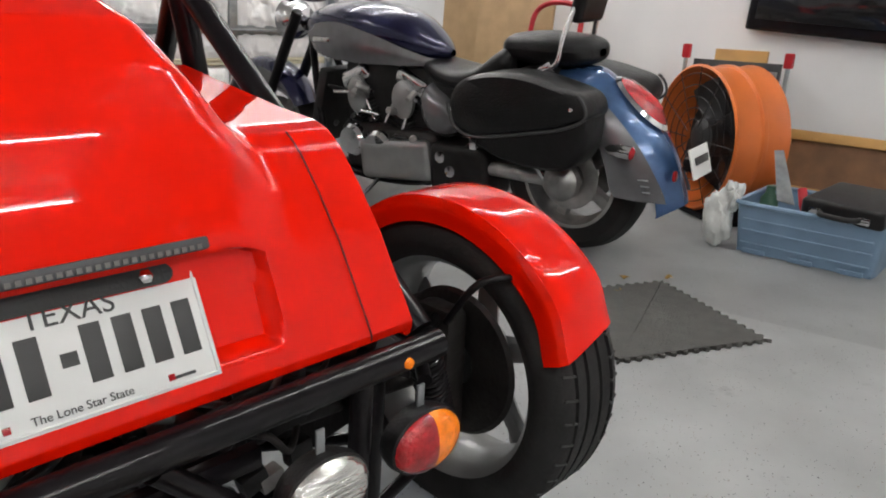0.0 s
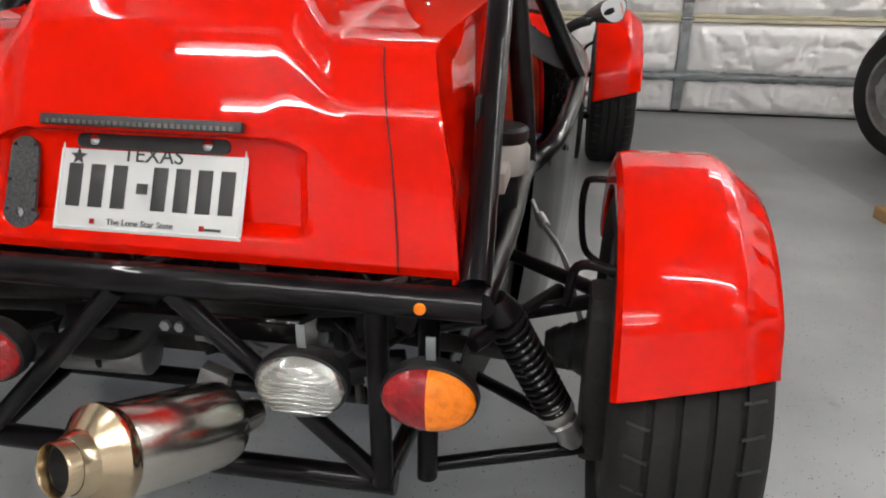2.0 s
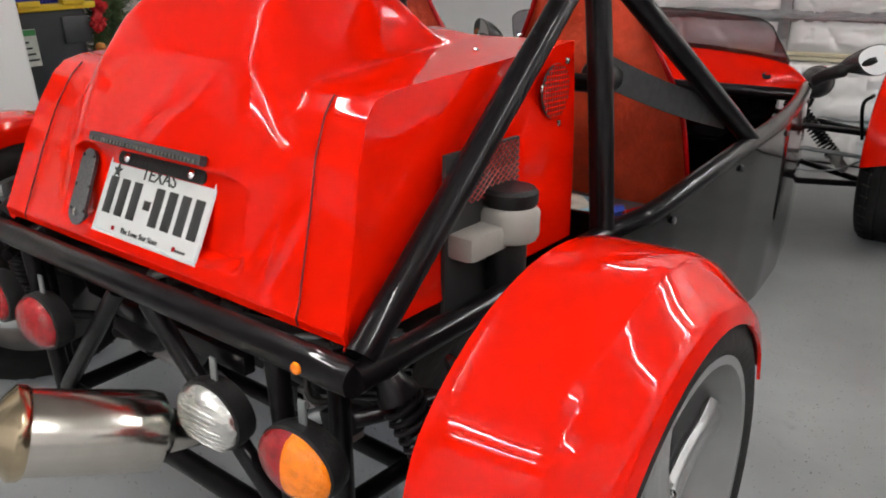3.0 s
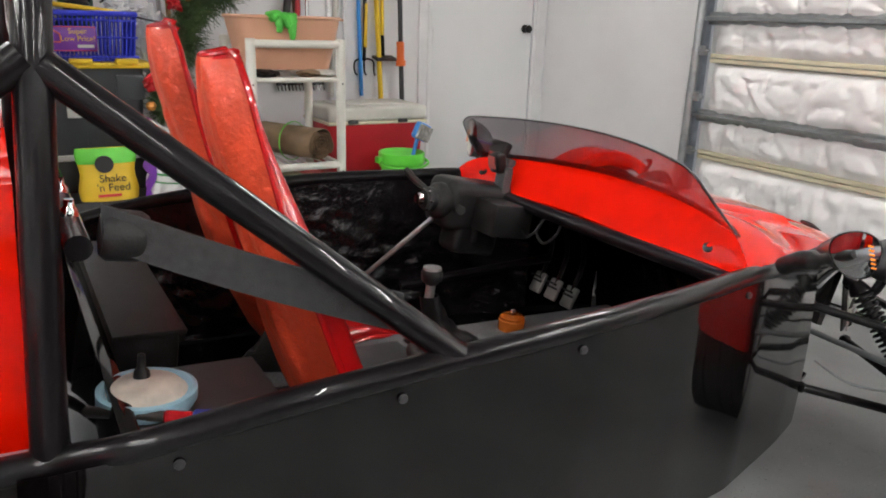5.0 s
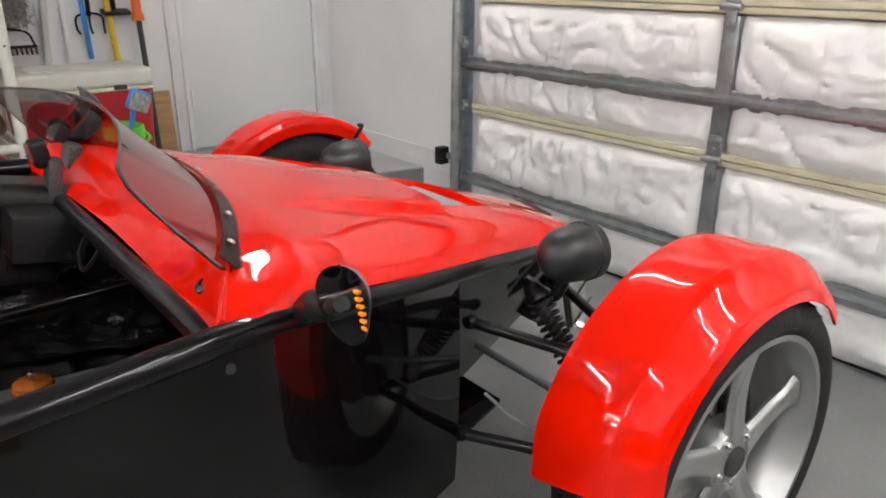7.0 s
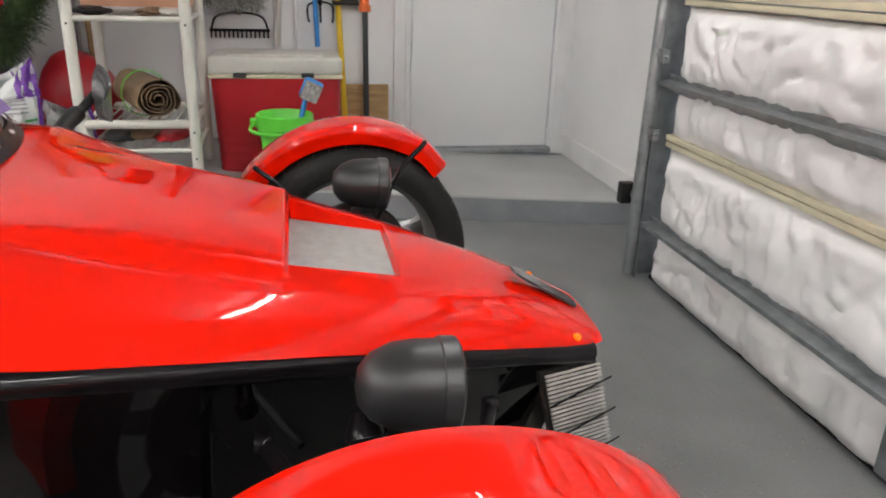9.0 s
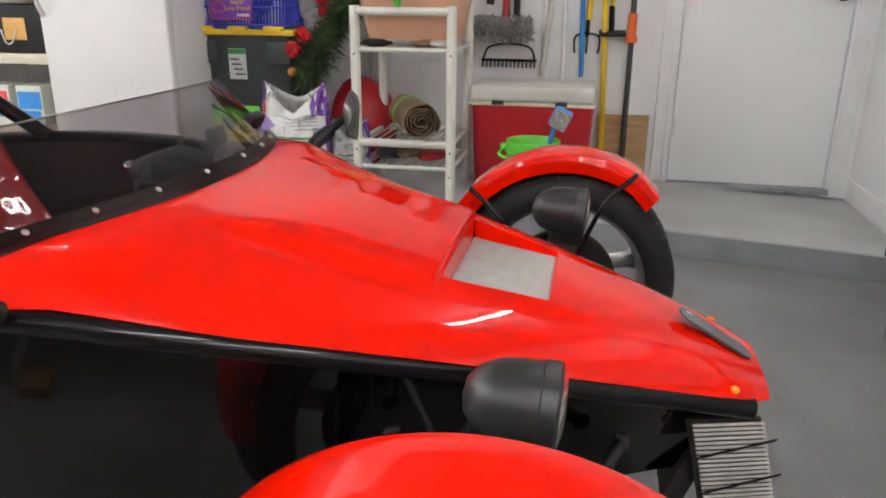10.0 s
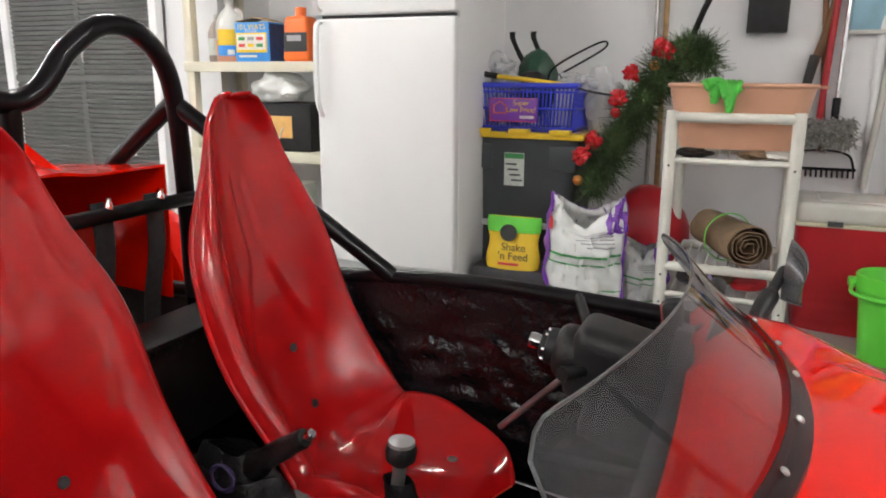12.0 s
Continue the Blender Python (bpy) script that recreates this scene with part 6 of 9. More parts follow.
def jug(name, c, r, h, mat, label, cat, capmat):
    j = thing(name, label, cat)
    part("body", lathe(bmesh.new(), [(r * 0.92, 0), (r, 0.012), (r, h * 0.62), (r * 0.8, h * 0.75), (r * 0.32, h * 0.9), (r * 0.3, h * 0.95)], Matrix.Translation(c), 24), mat, j)
    part("cap", lathe(bmesh.new(), [(r * 0.36, 0), (r * 0.36, h * 0.07), (0, h * 0.075)], Matrix.Translation(Vector(c) + Vector((0, 0, h * 0.94))), 18), capmat, j)
    part("label_wrap", lathe(bmesh.new(), [(r * 1.012, h * 0.15), (r * 1.012, h * 0.5)], Matrix.Translation(c), 24, caps=False), YELLOWP if mat is JUGW else PAPER, j, "printed label band")
    return j


def gallon(c, r, h):
    j = thing("jug", "milky one-gallon jug half full of orange liquid on the shelf", "jug")
    m = Matrix.Translation(c)
    full = part("filled_half", lathe(bmesh.new(), [(r * 0.9, 0), (r, 0.014), (r, h * 0.36), (0, h * 0.36)], m, 28), LIQUID, j, "pale orange liquid showing through")
    part("body", lathe(bmesh.new(), [(r, h * 0.362), (r, h * 0.55), (r * 0.92, h * 0.66), (r * 0.62, h * 0.8), (r * 0.3, h * 0.88), (r * 0.27, h * 0.93)], m, 28), JUGW, j)
    part("cap", lathe(bmesh.new(), [(r * 0.34, 0), (r * 0.34, h * 0.07), (0, h * 0.075)], Matrix.Translation(Vector(c) + Vector((0, 0, h * 0.925))), 18), JUGW, j)
    part("handle", pipe(bmesh.new(), [(c[0], c[1] + r * 0.5, c[2] + h * 0.84), (c[0], c[1] + r * 0.95, c[2] + h * 0.78), (c[0], c[1] + r * 1.0, c[2] + h * 0.62)], 0.011), JUGW, j)

    def wrap(k0, k1, a0, a1):
        return sheet(lambda u, v: Vector(c) + Vector((r * 1.015 * math.cos(a0 + (a1 - a0) * u), r * 1.015 * math.sin(a0 + (a1 - a0) * u), h * (k0 + (k1 - k0) * v))), 12, 2, 0.001)
    part("label_wrap", wrap(0.27, 0.52, -0.35, 1.0), YELLOWP, j, "yellow label")
    part("label_wrap", wrap(0.1, 0.265, -0.35, 1.0), SKYP, j, "blue label foot")
    part("print_bar", wrap(0.12, 0.2, 0.4, 0.85), PAPERW, full)


def build_shelving():
    y0, y1, x0, x1 = -0.93, -0.02, -2.85, -2.42
    s = thing("shelving_unit", "cream plastic shelving unit full of garage supplies", "shelf")
    for x in (x0, x1):
        for y in (y0, y1):
            part("post", B((x, y, 1.12), (0.055, 0.055, 1.75), bevel=0.01), CREAMP, s)
    levels = (0.40, 0.815, 1.3, 1.78)
    for z in levels:
        bm = B(((x0 + x1) / 2, (y0 + y1) / 2, z - 0.012), (x1 - x0 + 0.06, y1 - y0 + 0.06, 0.024), bevel=0.006)
        box(bm, (x1 + 0.026, (y0 + y1) / 2, z - 0.026), (0.02, y1 - y0 + 0.07, 0.055), bevel=0.006)
        part("shelf_board", bm, CREAMP, s)
    z = levels[2]
    gallon((-2.55, -0.755, z), 0.084, 0.345)
    jug("jug", (-2.6, -0.885, z), 0.058, 0.27, JARGLASS, "cloudy glass jar with amber liquid on the shelf", "jar", JUGW)
    o = thing("bottle", "orange plastic bottle with black label on the shelf", "bottle")
    body = B((-2.53, -0.265, z + 0.12), (0.13, 0.17, 0.24), bevel=0.028, seg=4)
    for v in body.verts:
        if v.co.z > z + 0.17:
            v.co.y = -0.265 + (v.co.y + 0.265) * (1 - 3.2 * (v.co.z - z - 0.17))
    part("body", body, ORANGEP, o)
    part("label_patch", B((-2.464, -0.262, z + 0.105), (0.004, 0.145, 0.1), bevel=0.001), INK, o, "black label")
    part("print_bar", B((-2.4615, -0.27, z + 0.125), (0.002, 0.09, 0.03)), SACKGREY, o)
    part("cap", lathe(bmesh.new(), [(0.03, 0), (0.03, 0.045), (0.026, 0.05), (0, 0.05)], Matrix.Translation((-2.53, -0.265, z + 0.238)), 20), ORANGEP, o)
    b = thing("box", "blue and yellow cardboard box on the shelf", "box")
    part("carton", B((-2.545, -0.55, z + 0.107), (0.15, 0.226, 0.214), bevel=0.004), SKYP, b)
    part("side_print", B((-2.545, -0.436, z + 0.105), (0.14, 0.003, 0.2)), NAVYP, b, "dark blue printed end")
    part("lid_flap", slab([(-2.62, -0.66, z + 0.216), (-2.47, -0.66, z + 0.218), (-2.48, -0.55, z + 0.236), (-2.61, -0.55, z + 0.24)], 0.003), CARD, b)
    part("lid_flap", slab([(-2.62, -0.44, z + 0.216), (-2.47, -0.44, z + 0.218), (-2.48, -0.545, z + 0.238), (-2.61, -0.545, z + 0.242)], 0.003), CARD, b)
    part("front_print", B((-2.468, -0.553, z + 0.105), (0.004, 0.205, 0.105), bevel=0.0015), YELLOWP, b)
    part("picture_panel", B((-2.4652, -0.553, z + 0.108), (0.003, 0.188, 0.082), bevel=0.001), PAPERW, b)
    words("101 WAYS", 0.042, Matrix.Translation((-2.4675, -0.553, z + 0.188)) @ spin(90, 0, 90), YELLOWP, b)
    words("TO USE", 0.025, Matrix.Translation((-2.4675, -0.553, z + 0.168)) @ spin(90, 0, 90), PAPERW, b)
    for k in range(3):
        for q in range(2):
            part("print_bar", B((-2.463, -0.615 + 0.06 * k, z + 0.09 + 0.036 * q), (0.002, 0.042, 0.018)), (SACKRED, YELLOWP, SACKGREEN, SACKGREY)[(k + 2 * q) % 4], b)
    part("print_bar", B((-2.4685, -0.58, z + 0.032), (0.002, 0.12, 0.012)), PAPERW, b)
    w = thing("plastic_bag", "crumpled white plastic bag on the shelf", "bag")
    part("bag_body", crumple((-2.5, -0.39, levels[1] + 0.345), (0.13, 0.17, 0.085), 3), SACKW, w)
    k = thing("storage_box", "black storage box with tan label on the shelf", "box")
    part("body", B((-2.58, -0.36, levels[1] + 0.134), (0.27, 0.38, 0.266), bevel=0.012), BPLASTIC, k)
    part("label_patch", B((-2.443, -0.36, levels[1] + 0.135), (0.004, 0.14, 0.12)), TANLABEL, k, "tan label patch")
    part("cord", pipe(bmesh.new(), [(-2.44, -0.45, levels[1] + 0.13), (-2.43, -0.42, levels[1] + 0.06), (-2.43, -0.38, levels[1] + 0.06), (-2.44, -0.35, levels[1] + 0.13)], 0.004), JUGW, k)
    jug("bottle", (-2.48, -0.7, levels[1]), 0.04, 0.2, JUGW, "white spray bottle on the shelf", "bottle", JUGW)
    c = thing("carton", "white carton on the shelf", "box")
    part("carton_body", B((-2.55, -0.8, levels[1] + 0.13), (0.14, 0.12, 0.26), bevel=0.004), PAPER, c)
    c = thing("carton", "brown carton beside the black storage box", "box")
    part("carton_body", B((-2.56, -0.61, levels[1] + 0.11), (0.16, 0.08, 0.22), bevel=0.004), CARD, c)
    for y, m, lab in ((-0.55, SACKRED, "red and white detergent box"), (-0.33, SKYP, "blue and white detergent tub"), (-0.75, PAPER, "pale carton of cleaning supplies")):
        c = thing("supply_box", lab + " on the low shelf", "box")
        part("box_body", B((-2.52, y, levels[0] + 0.12), (0.18, 0.17, 0.23), bevel=0.008), PAPER, c)
        part("print_band", B((-2.428, y, levels[0] + 0.15), (0.003, 0.15, 0.1)), m, c)
        part("print_bar", B((-2.426, y, levels[0] + 0.07), (0.003, 0.13, 0.04)), SKYP, c)


def crumple(c, s, seed, amount=0.25, n=3):
    bm = bmesh.new()
    bmesh.ops.create_icosphere(bm, subdivisions=4, radius=1)
    o = Vector((seed * 7.3, seed * 3.1, 0))
    for v in bm.verts:
        p = v.co.copy()
        k = 1 + amount * (noise.noise(p * 1.5 + o) + 0.7 * abs(noise.noise(p * 4 + o)) - 0.3 + 0.35 * abs(noise.noise(p * 9 + o)))
        v.co = Vector((p.x * s[0], p.y * s[1], p.z * s[2])) * k + Vector(c)
    return bm


def build_louvres():
    d = tagged(empty("door_2"), "closed dark grey louvred closet doors with pale frame", "door", kind="structure")
    x = -2.62
    for y0, y1 in ((-3.55, -2.68), (-2.62, -1.4)):
        for k in range(58):
            z = 0.32 + k * 0.031
            part("slat", B((x, (y0 + y1) / 2, z), (0.03, y1 - y0, 0.024), spin(ry=28)), LOUVRE, d)
        part("door_stile", B((x, (y0 + y1) / 2, 1.2), (0.03, 0.05, 1.85), bevel=0.004), LOUVRE, d)
    for y, w in ((-2.65, 0.07), (-1.36, 0.06)):
        part("frame_post", B((x + 0.01, y, 1.3), (0.06, w, 2.2), bevel=0.005), TRIMPAINT, d)
    for y0, y1 in ((-3.55, -2.68), (-2.62, -1.4)):
        part("mid_rail", B((x + 0.006, (y0 + y1) / 2, 1.2), (0.034, y1 - y0, 0.035), bevel=0.004), LOUVRE, d)
    for y in (-2.05, -1.945):
        part("pull_handle", pipe(bmesh.new(), [(x + 0.02, y, 1.42), (x + 0.05, y, 1.41), (x + 0.05, y, 1.31), (x + 0.02, y, 1.3)], 0.007), CHROME, d)
    structure("wall_closet", B((-2.72, -1.14, 1.35), (0.1, 0.4, 2.7)), WALLPAINT, "white closet wall beside the louvred doors")
    structure("wall_return", B((-2.95, -0.98, 1.35), (0.5, 0.06, 2.7)), WALLPAINT, "white return wall of the closet")


def build_totes():
    zb = deck(1.0)
    low = thing("storage_tote", "grey lidded storage tote on the step", "storage box")
    part("body", B((-2.7, 1.03, zb + 0.13), (0.5, 0.52, 0.26), bevel=0.02), GREYPLASTIC, low)
    part("lid", B((-2.7, 1.03, zb + 0.275), (0.54, 0.57, 0.03), bevel=0.01), JUGW, low)
    z0 = zb + 0.29
    t = thing("storage_tote", "charcoal storage tote with yellow lid", "storage box")

    def side(u, v):
        a = 2 * math.pi * u
        e = 0.2
        cx = math.copysign(abs(math.cos(a)) ** e, math.cos(a))
        cy = math.copysign(abs(math.sin(a)) ** e, math.sin(a))
        k = 0.9 + 0.1 * v
        return Vector((-2.66 + 0.24 * cx * k, 1.03 + 0.285 * cy * k, z0 + (0.94 - z0) * v))
    bm = sheet(side, 64, 8)
    part("body", bm, CHARCOAL, t)
    part("base", B((-2.66, 1.03, z0 + 0.008), (0.42, 0.5, 0.016), bevel=0.004), CHARCOAL, t)
    bm = B((-2.66, 1.03, 0.955), (0.53, 0.62, 0.03), bevel=0.01)
    for y in (0.83, 1.03, 1.23):
        box(bm, (-2.4, y, 0.975), (0.05, 0.1, 0.025), bevel=0.006)
    part("lid", bm, YELLOWP, t, "yellow snap lid")
    for y in (0.82, 1.24):
        part("side_rib", B((-2.422, y, 0.85), (0.02, 0.13, 0.12), bevel=0.008), CHARCOAL, t)
    lab = part("paper_label", B((-2.424, 1.0, 0.79), (0.004, 0.1, 0.16)), PAPER, t)
    part("print_bar", B((-2.421, 1.0, 0.855), (0.003, 0.095, 0.025)), SACKGREEN, lab)
    for k in range(4):
        part("print_bar", B((-2.421, 0.985 + 0.01 * k, 0.815 - 0.026 * k), (0.003, 0.055, 0.008)), GREYPLASTIC, lab)
    # slotted shopping basket
    b = thing("shopping_basket", "blue slotted plastic shopping basket with yellow-lettered sign", "basket")
    y0, y1, xa, xb, za, zt = 0.78, 1.29, -2.82, -2.42, 0.972, 1.19
    part("basket_floor", B(((xa + xb) / 2, (y0 + y1) / 2, za + 0.006), (xb - xa - 0.03, y1 - y0 - 0.03, 0.012), bevel=0.003), BLUEP, b)
    bm = bmesh.new()
    pipe(bm, [(xb, y0, zt), (xb, y1, zt), (xa, y1, zt), (xa, y0, zt), (xb, y0, zt)], 0.013, 8, smooth=False)
    part("rim", bm, BLUEP, b)
    n = 26
    for k in range(n + 1):
        y = y0 + (y1 - y0) * k / n
        yy = 1.035 + (y - 1.035) * 0.92
        part("side_bar", pipe(bmesh.new(), [(xb - 0.015, yy, za), (xb, y, zt)], 0.0045, 5, smooth=False), BLUEP, b)
        part("side_bar", pipe(bmesh.new(), [(xa + 0.015, yy, za), (xa, y, zt)], 0.0045, 5, smooth=False), BLUEP, b)
    for k in range(1, 18):
        x = xa + (xb - xa) * k / 18
        for y, q in ((y0, y0 + 0.02), (y1, y1 - 0.02)):
            part("side_bar", pipe(bmesh.new(), [(x, q, za), (x, y, zt)], 0.0045, 5, smooth=False), BLUEP, b)
    for z in (za + 0.02, za + 0.11, zt - 0.03):
        part("band", pipe(bmesh.new(), [(xb - 0.004, y0, z), (xb - 0.004, y1, z)], 0.006, 6, smooth=False), BLUEP, b)
        part("band", pipe(bmesh.new(), [(xb - 0.01, y1, z), (xa, y1, z)], 0.006, 6, smooth=False), BLUEP, b)
    sg = part("sign", B((xb + 0.008, 0.99, 1.075), (0.006, 0.24, 0.115), bevel=0.002), PURPLE, b, "violet sign with yellow letters")
    part("sign_border", pipe(bmesh.new(), [(xb + 0.012, 0.875, 1.022), (xb + 0.012, 1.105, 1.022), (xb + 0.012, 1.105, 1.128), (xb + 0.012, 0.875, 1.128), (xb + 0.012, 0.875, 1.022)], 0.0022, 6, smooth=False), SACKRED, sg)
    words("Super", 0.034, Matrix.Translation((xb + 0.0115, 1.03, 1.108)) @ spin(90, 0, 90), YELLOWP, sg)
    words("Low Price!", 0.034, Matrix.Translation((xb + 0.0115, 1.03, 1.075)) @ spin(90, 0, 90), YELLOWP, sg)
    part("print_shape", pipe(bmesh.new(), [(xb + 0.012, 0.895, 1.06), (xb + 0.012, 0.895, 1.095), (xb + 0.012, 0.925, 1.115), (xb + 0.012, 0.955, 1.095), (xb + 0.012, 0.955, 1.06), (xb + 0.012, 0.895, 1.06)], 0.003, 6, smooth=False), ORANGEP, sg)
    part("print_bar", B((xb + 0.012, 1.06, 1.042), (0.002, 0.07, 0.014)), PAPER, sg)
    # what lies in the basket
    for c, k, sd in (((-2.58, 0.85, 1.265), (0.09, 0.085, 0.075), 5), ((-2.53, 0.93, 1.2), (0.07, 0.06, 0.05), 8), ((-2.55, 1.26, 1.2), (0.08, 0.09, 0.05), 9)):
        w = thing("plastic_bag", "clear crumpled plastic bag in the blue basket", "bag")
        part("bag_body", crumple(c, k, sd, 0.55), FILM, w)
    w = thing("plastic_bag", "clear crumpled plastic bag hanging behind the blue basket", "bag")
    part("bag_body", crumple((-2.66, 1.37, 1.08), (0.07, 0.09, 0.17), 31, 0.5), FILM, w)
    g = thing("sprayer", "dark green garden sprayer in the blue basket", "sprayer")
    part("tank", crumple((-2.68, 1.03, 1.2), (0.1, 0.105, 0.16), 17, 0.12), DKGREEN, g)
    part("nozzle_guard", crumple((-2.52, 1.05, 1.22), (0.05, 0.06, 0.04), 19, 0.2), BPLASTIC, g)
    for y in (0.9, 1.01):
        part("pump_handle", pipe(bmesh.new(), [(-2.66, y + 0.08, 1.27), (-2.68, y + 0.02, 1.36), (-2.69, y - 0.01, 1.42), (-2.69, y - 0.012, 1.45)], [0.013, 0.012, 0.014, 0.018]), BPLASTIC, g)
    h = thing("hedge_shears", "hedge shears with yellow handles lying across the basket", "shears")
    part("handle", pipe(bmesh.new(), [(-2.44, 0.86, 1.235), (-2.44, 1.1, 1.21), (-2.44, 1.25, 1.19)], 0.011), YELLOWP, h)
    part("grip", pipe(bmesh.new(), [(-2.44, 0.8, 1.245), (-2.44, 0.9, 1.232)], 0.015, smooth=False), BPLASTIC, h)
    part("blade", pipe(bmesh.new(), [(-2.44, 1.25, 1.19), (-2.42, 1.36, 1.165), (-2.41, 1.46, 1.15)], [0.012, 0.014, 0.004], flat=0.4), GRIME, h)
    f = thing("grill_basket", "thin black wire basket standing in the blue basket", "wire basket")
    part("wire", pipe(bmesh.new(), [(-2.6, 1.1, 1.2), (-2.6, 1.14, 1.28), (-2.6, 1.35, 1.39), (-2.6, 1.37, 1.36), (-2.6, 1.16, 1.24)], 0.005), BLACK, f)


def build_sacks():
    # big purple and white soil sack with a torn open top
    for (yc, x, h, seed, lab) in ((1.42, -2.17, 0.52, 2, "opened white and purple soil sack on the step"), (1.66, -2.3, 0.34, 6, "smaller white and purple sack beside the soil sack")):
        zb = deck(yc)
        k = thing("soil_sack", lab, "sack")

        def f(u, v, yc=yc, x=x, h=h, seed=seed, zb=zb):
            a = 2 * math.pi * u
            w = 0.155 if h > 0.4 else 0.09
            d = 0.085 * (1 - 0.75 * v ** 3) + 0.01
            top = h * (1 - 0.3 * sstep(0.55, 1, v) * (1 - abs(math.cos(a)) ** 1.3) * (0.75 + 0.25 * math.sin(a)))
            n = 0.024 * noise.noise(Vector((math.cos(a) * 2, math.sin(a) * 2, v * 5 + seed))) + 0.02 * noise.noise(Vector((math.cos(a) * 6, math.sin(a) * 6, v * 9 + seed)))
            r = 1 + 0.12 * math.sin(v * math.pi)
            return Vector((x + (d * math.sin(a)) * r + n, yc + (w * math.cos(a)) * r + n, zb + top * v + (0.004 if v == 0 else 0)))
        part("sack_body", sheet(f, 56, 30), SACKW, k)
        for u0, uw in ((0.45, 0.53), (-0.05, 0.2)):
            part("purple_top", sheet(lambda u, v, u0=u0, uw=uw: f(u0 + uw * u, 0.7 + 0.3 * v) + Vector((0.003 * math.sin(6.28 * (u0 + uw * u)), 0.004 * math.cos(6.28 * (u0 + uw * u)), 0.002)), 40, 8), PURPLE, k, "purple torn rim")
        for u0, uw in ((0.42, 0.09), (-0.02, 0.07)):
            part("purple_seam", sheet(lambda u, v, u0=u0, uw=uw: f(u0 + uw * u, 0.02 + 0.86 * v) + Vector((0.004, -0.004 if u0 > 0.2 else 0.004, 0)), 4, 24), PURPLE, k, "purple printed edge")
        part("red_panel", sheet(lambda u, v: f(0.40 + 0.06 * u, 0.7 + 0.14 * v) + Vector((0.006, -0.003, 0)), 6, 6), SACKRED, k)
        for v0, hh in ((0.5, 0.022), (0.43, 0.014), (0.2, 0.014), (0.1, 0.01)):
            part("green_band", sheet(lambda u, v, v0=v0, hh=hh: f(0.05 + 0.41 * u, v0 + hh * v - 0.02 * math.sin(u * 3.14)) + Vector((0.004, 0, 0)), 24, 2), SACKGREEN, k)
        for j in range(6):
            part("print_bar", sheet(lambda u, v, j=j: f(0.1 + (0.13 + 0.02 * (j % 3)) * u, 0.57 + 0.036 * j + 0.012 * v) + Vector((0.004, 0, 0)), 8, 2), SACKGREY, k)
    zb = deck(1.08)
    s = thing("fertiliser_bag", "yellow and green stand-up fertiliser pouch", "bag")
    stand = thing("plastic_crate", "low grey plastic crate on the step", "crate")
    part("crate_body", B((-2.28, 1.08, zb + 0.06), (0.24, 0.4, 0.12), bevel=0.012), GREYPLASTIC, stand)
    z0 = zb + 0.121

    def g(u, v):
        a = 2 * math.pi * u
        d = 0.045 * (1 - 0.85 * v) + 0.004
        return Vector((-2.2 + d * math.sin(a) - 0.02 * v, 1.075 + 0.125 * math.cos(a) * (1 + 0.05 * math.sin(v * 9)), z0 + 0.24 * v))
    part("pouch", sheet(g, 40, 16), YELLOWP, s)
    part("green_top", sheet(lambda u, v: g(u, 0.7 + 0.3 * v) + Vector((0.003 * math.sin(6.28 * u), 0.002 * math.cos(6.28 * u), 0.001)), 40, 6), GREENP, s)
    part("round_print", lathe(bmesh.new(), [(0.04, 0), (0.04, 0.004)], along((-2.176, 1.06, z0 + 0.17), (-1.2, 1.06, z0 + 0.2)), 24), INK, s)
    for j, text in enumerate(("Shake", "'n Feed")):
        words(text, 0.05, Matrix.Translation((-2.158 + 0.005 * j, 1.09, z0 + 0.105 - 0.042 * j)) @ spin(90, 0, 90), INK, s)
    part("print_bar", B((-2.148, 1.07, z0 + 0.028), (0.004, 0.1, 0.012)), SACKRED, s)


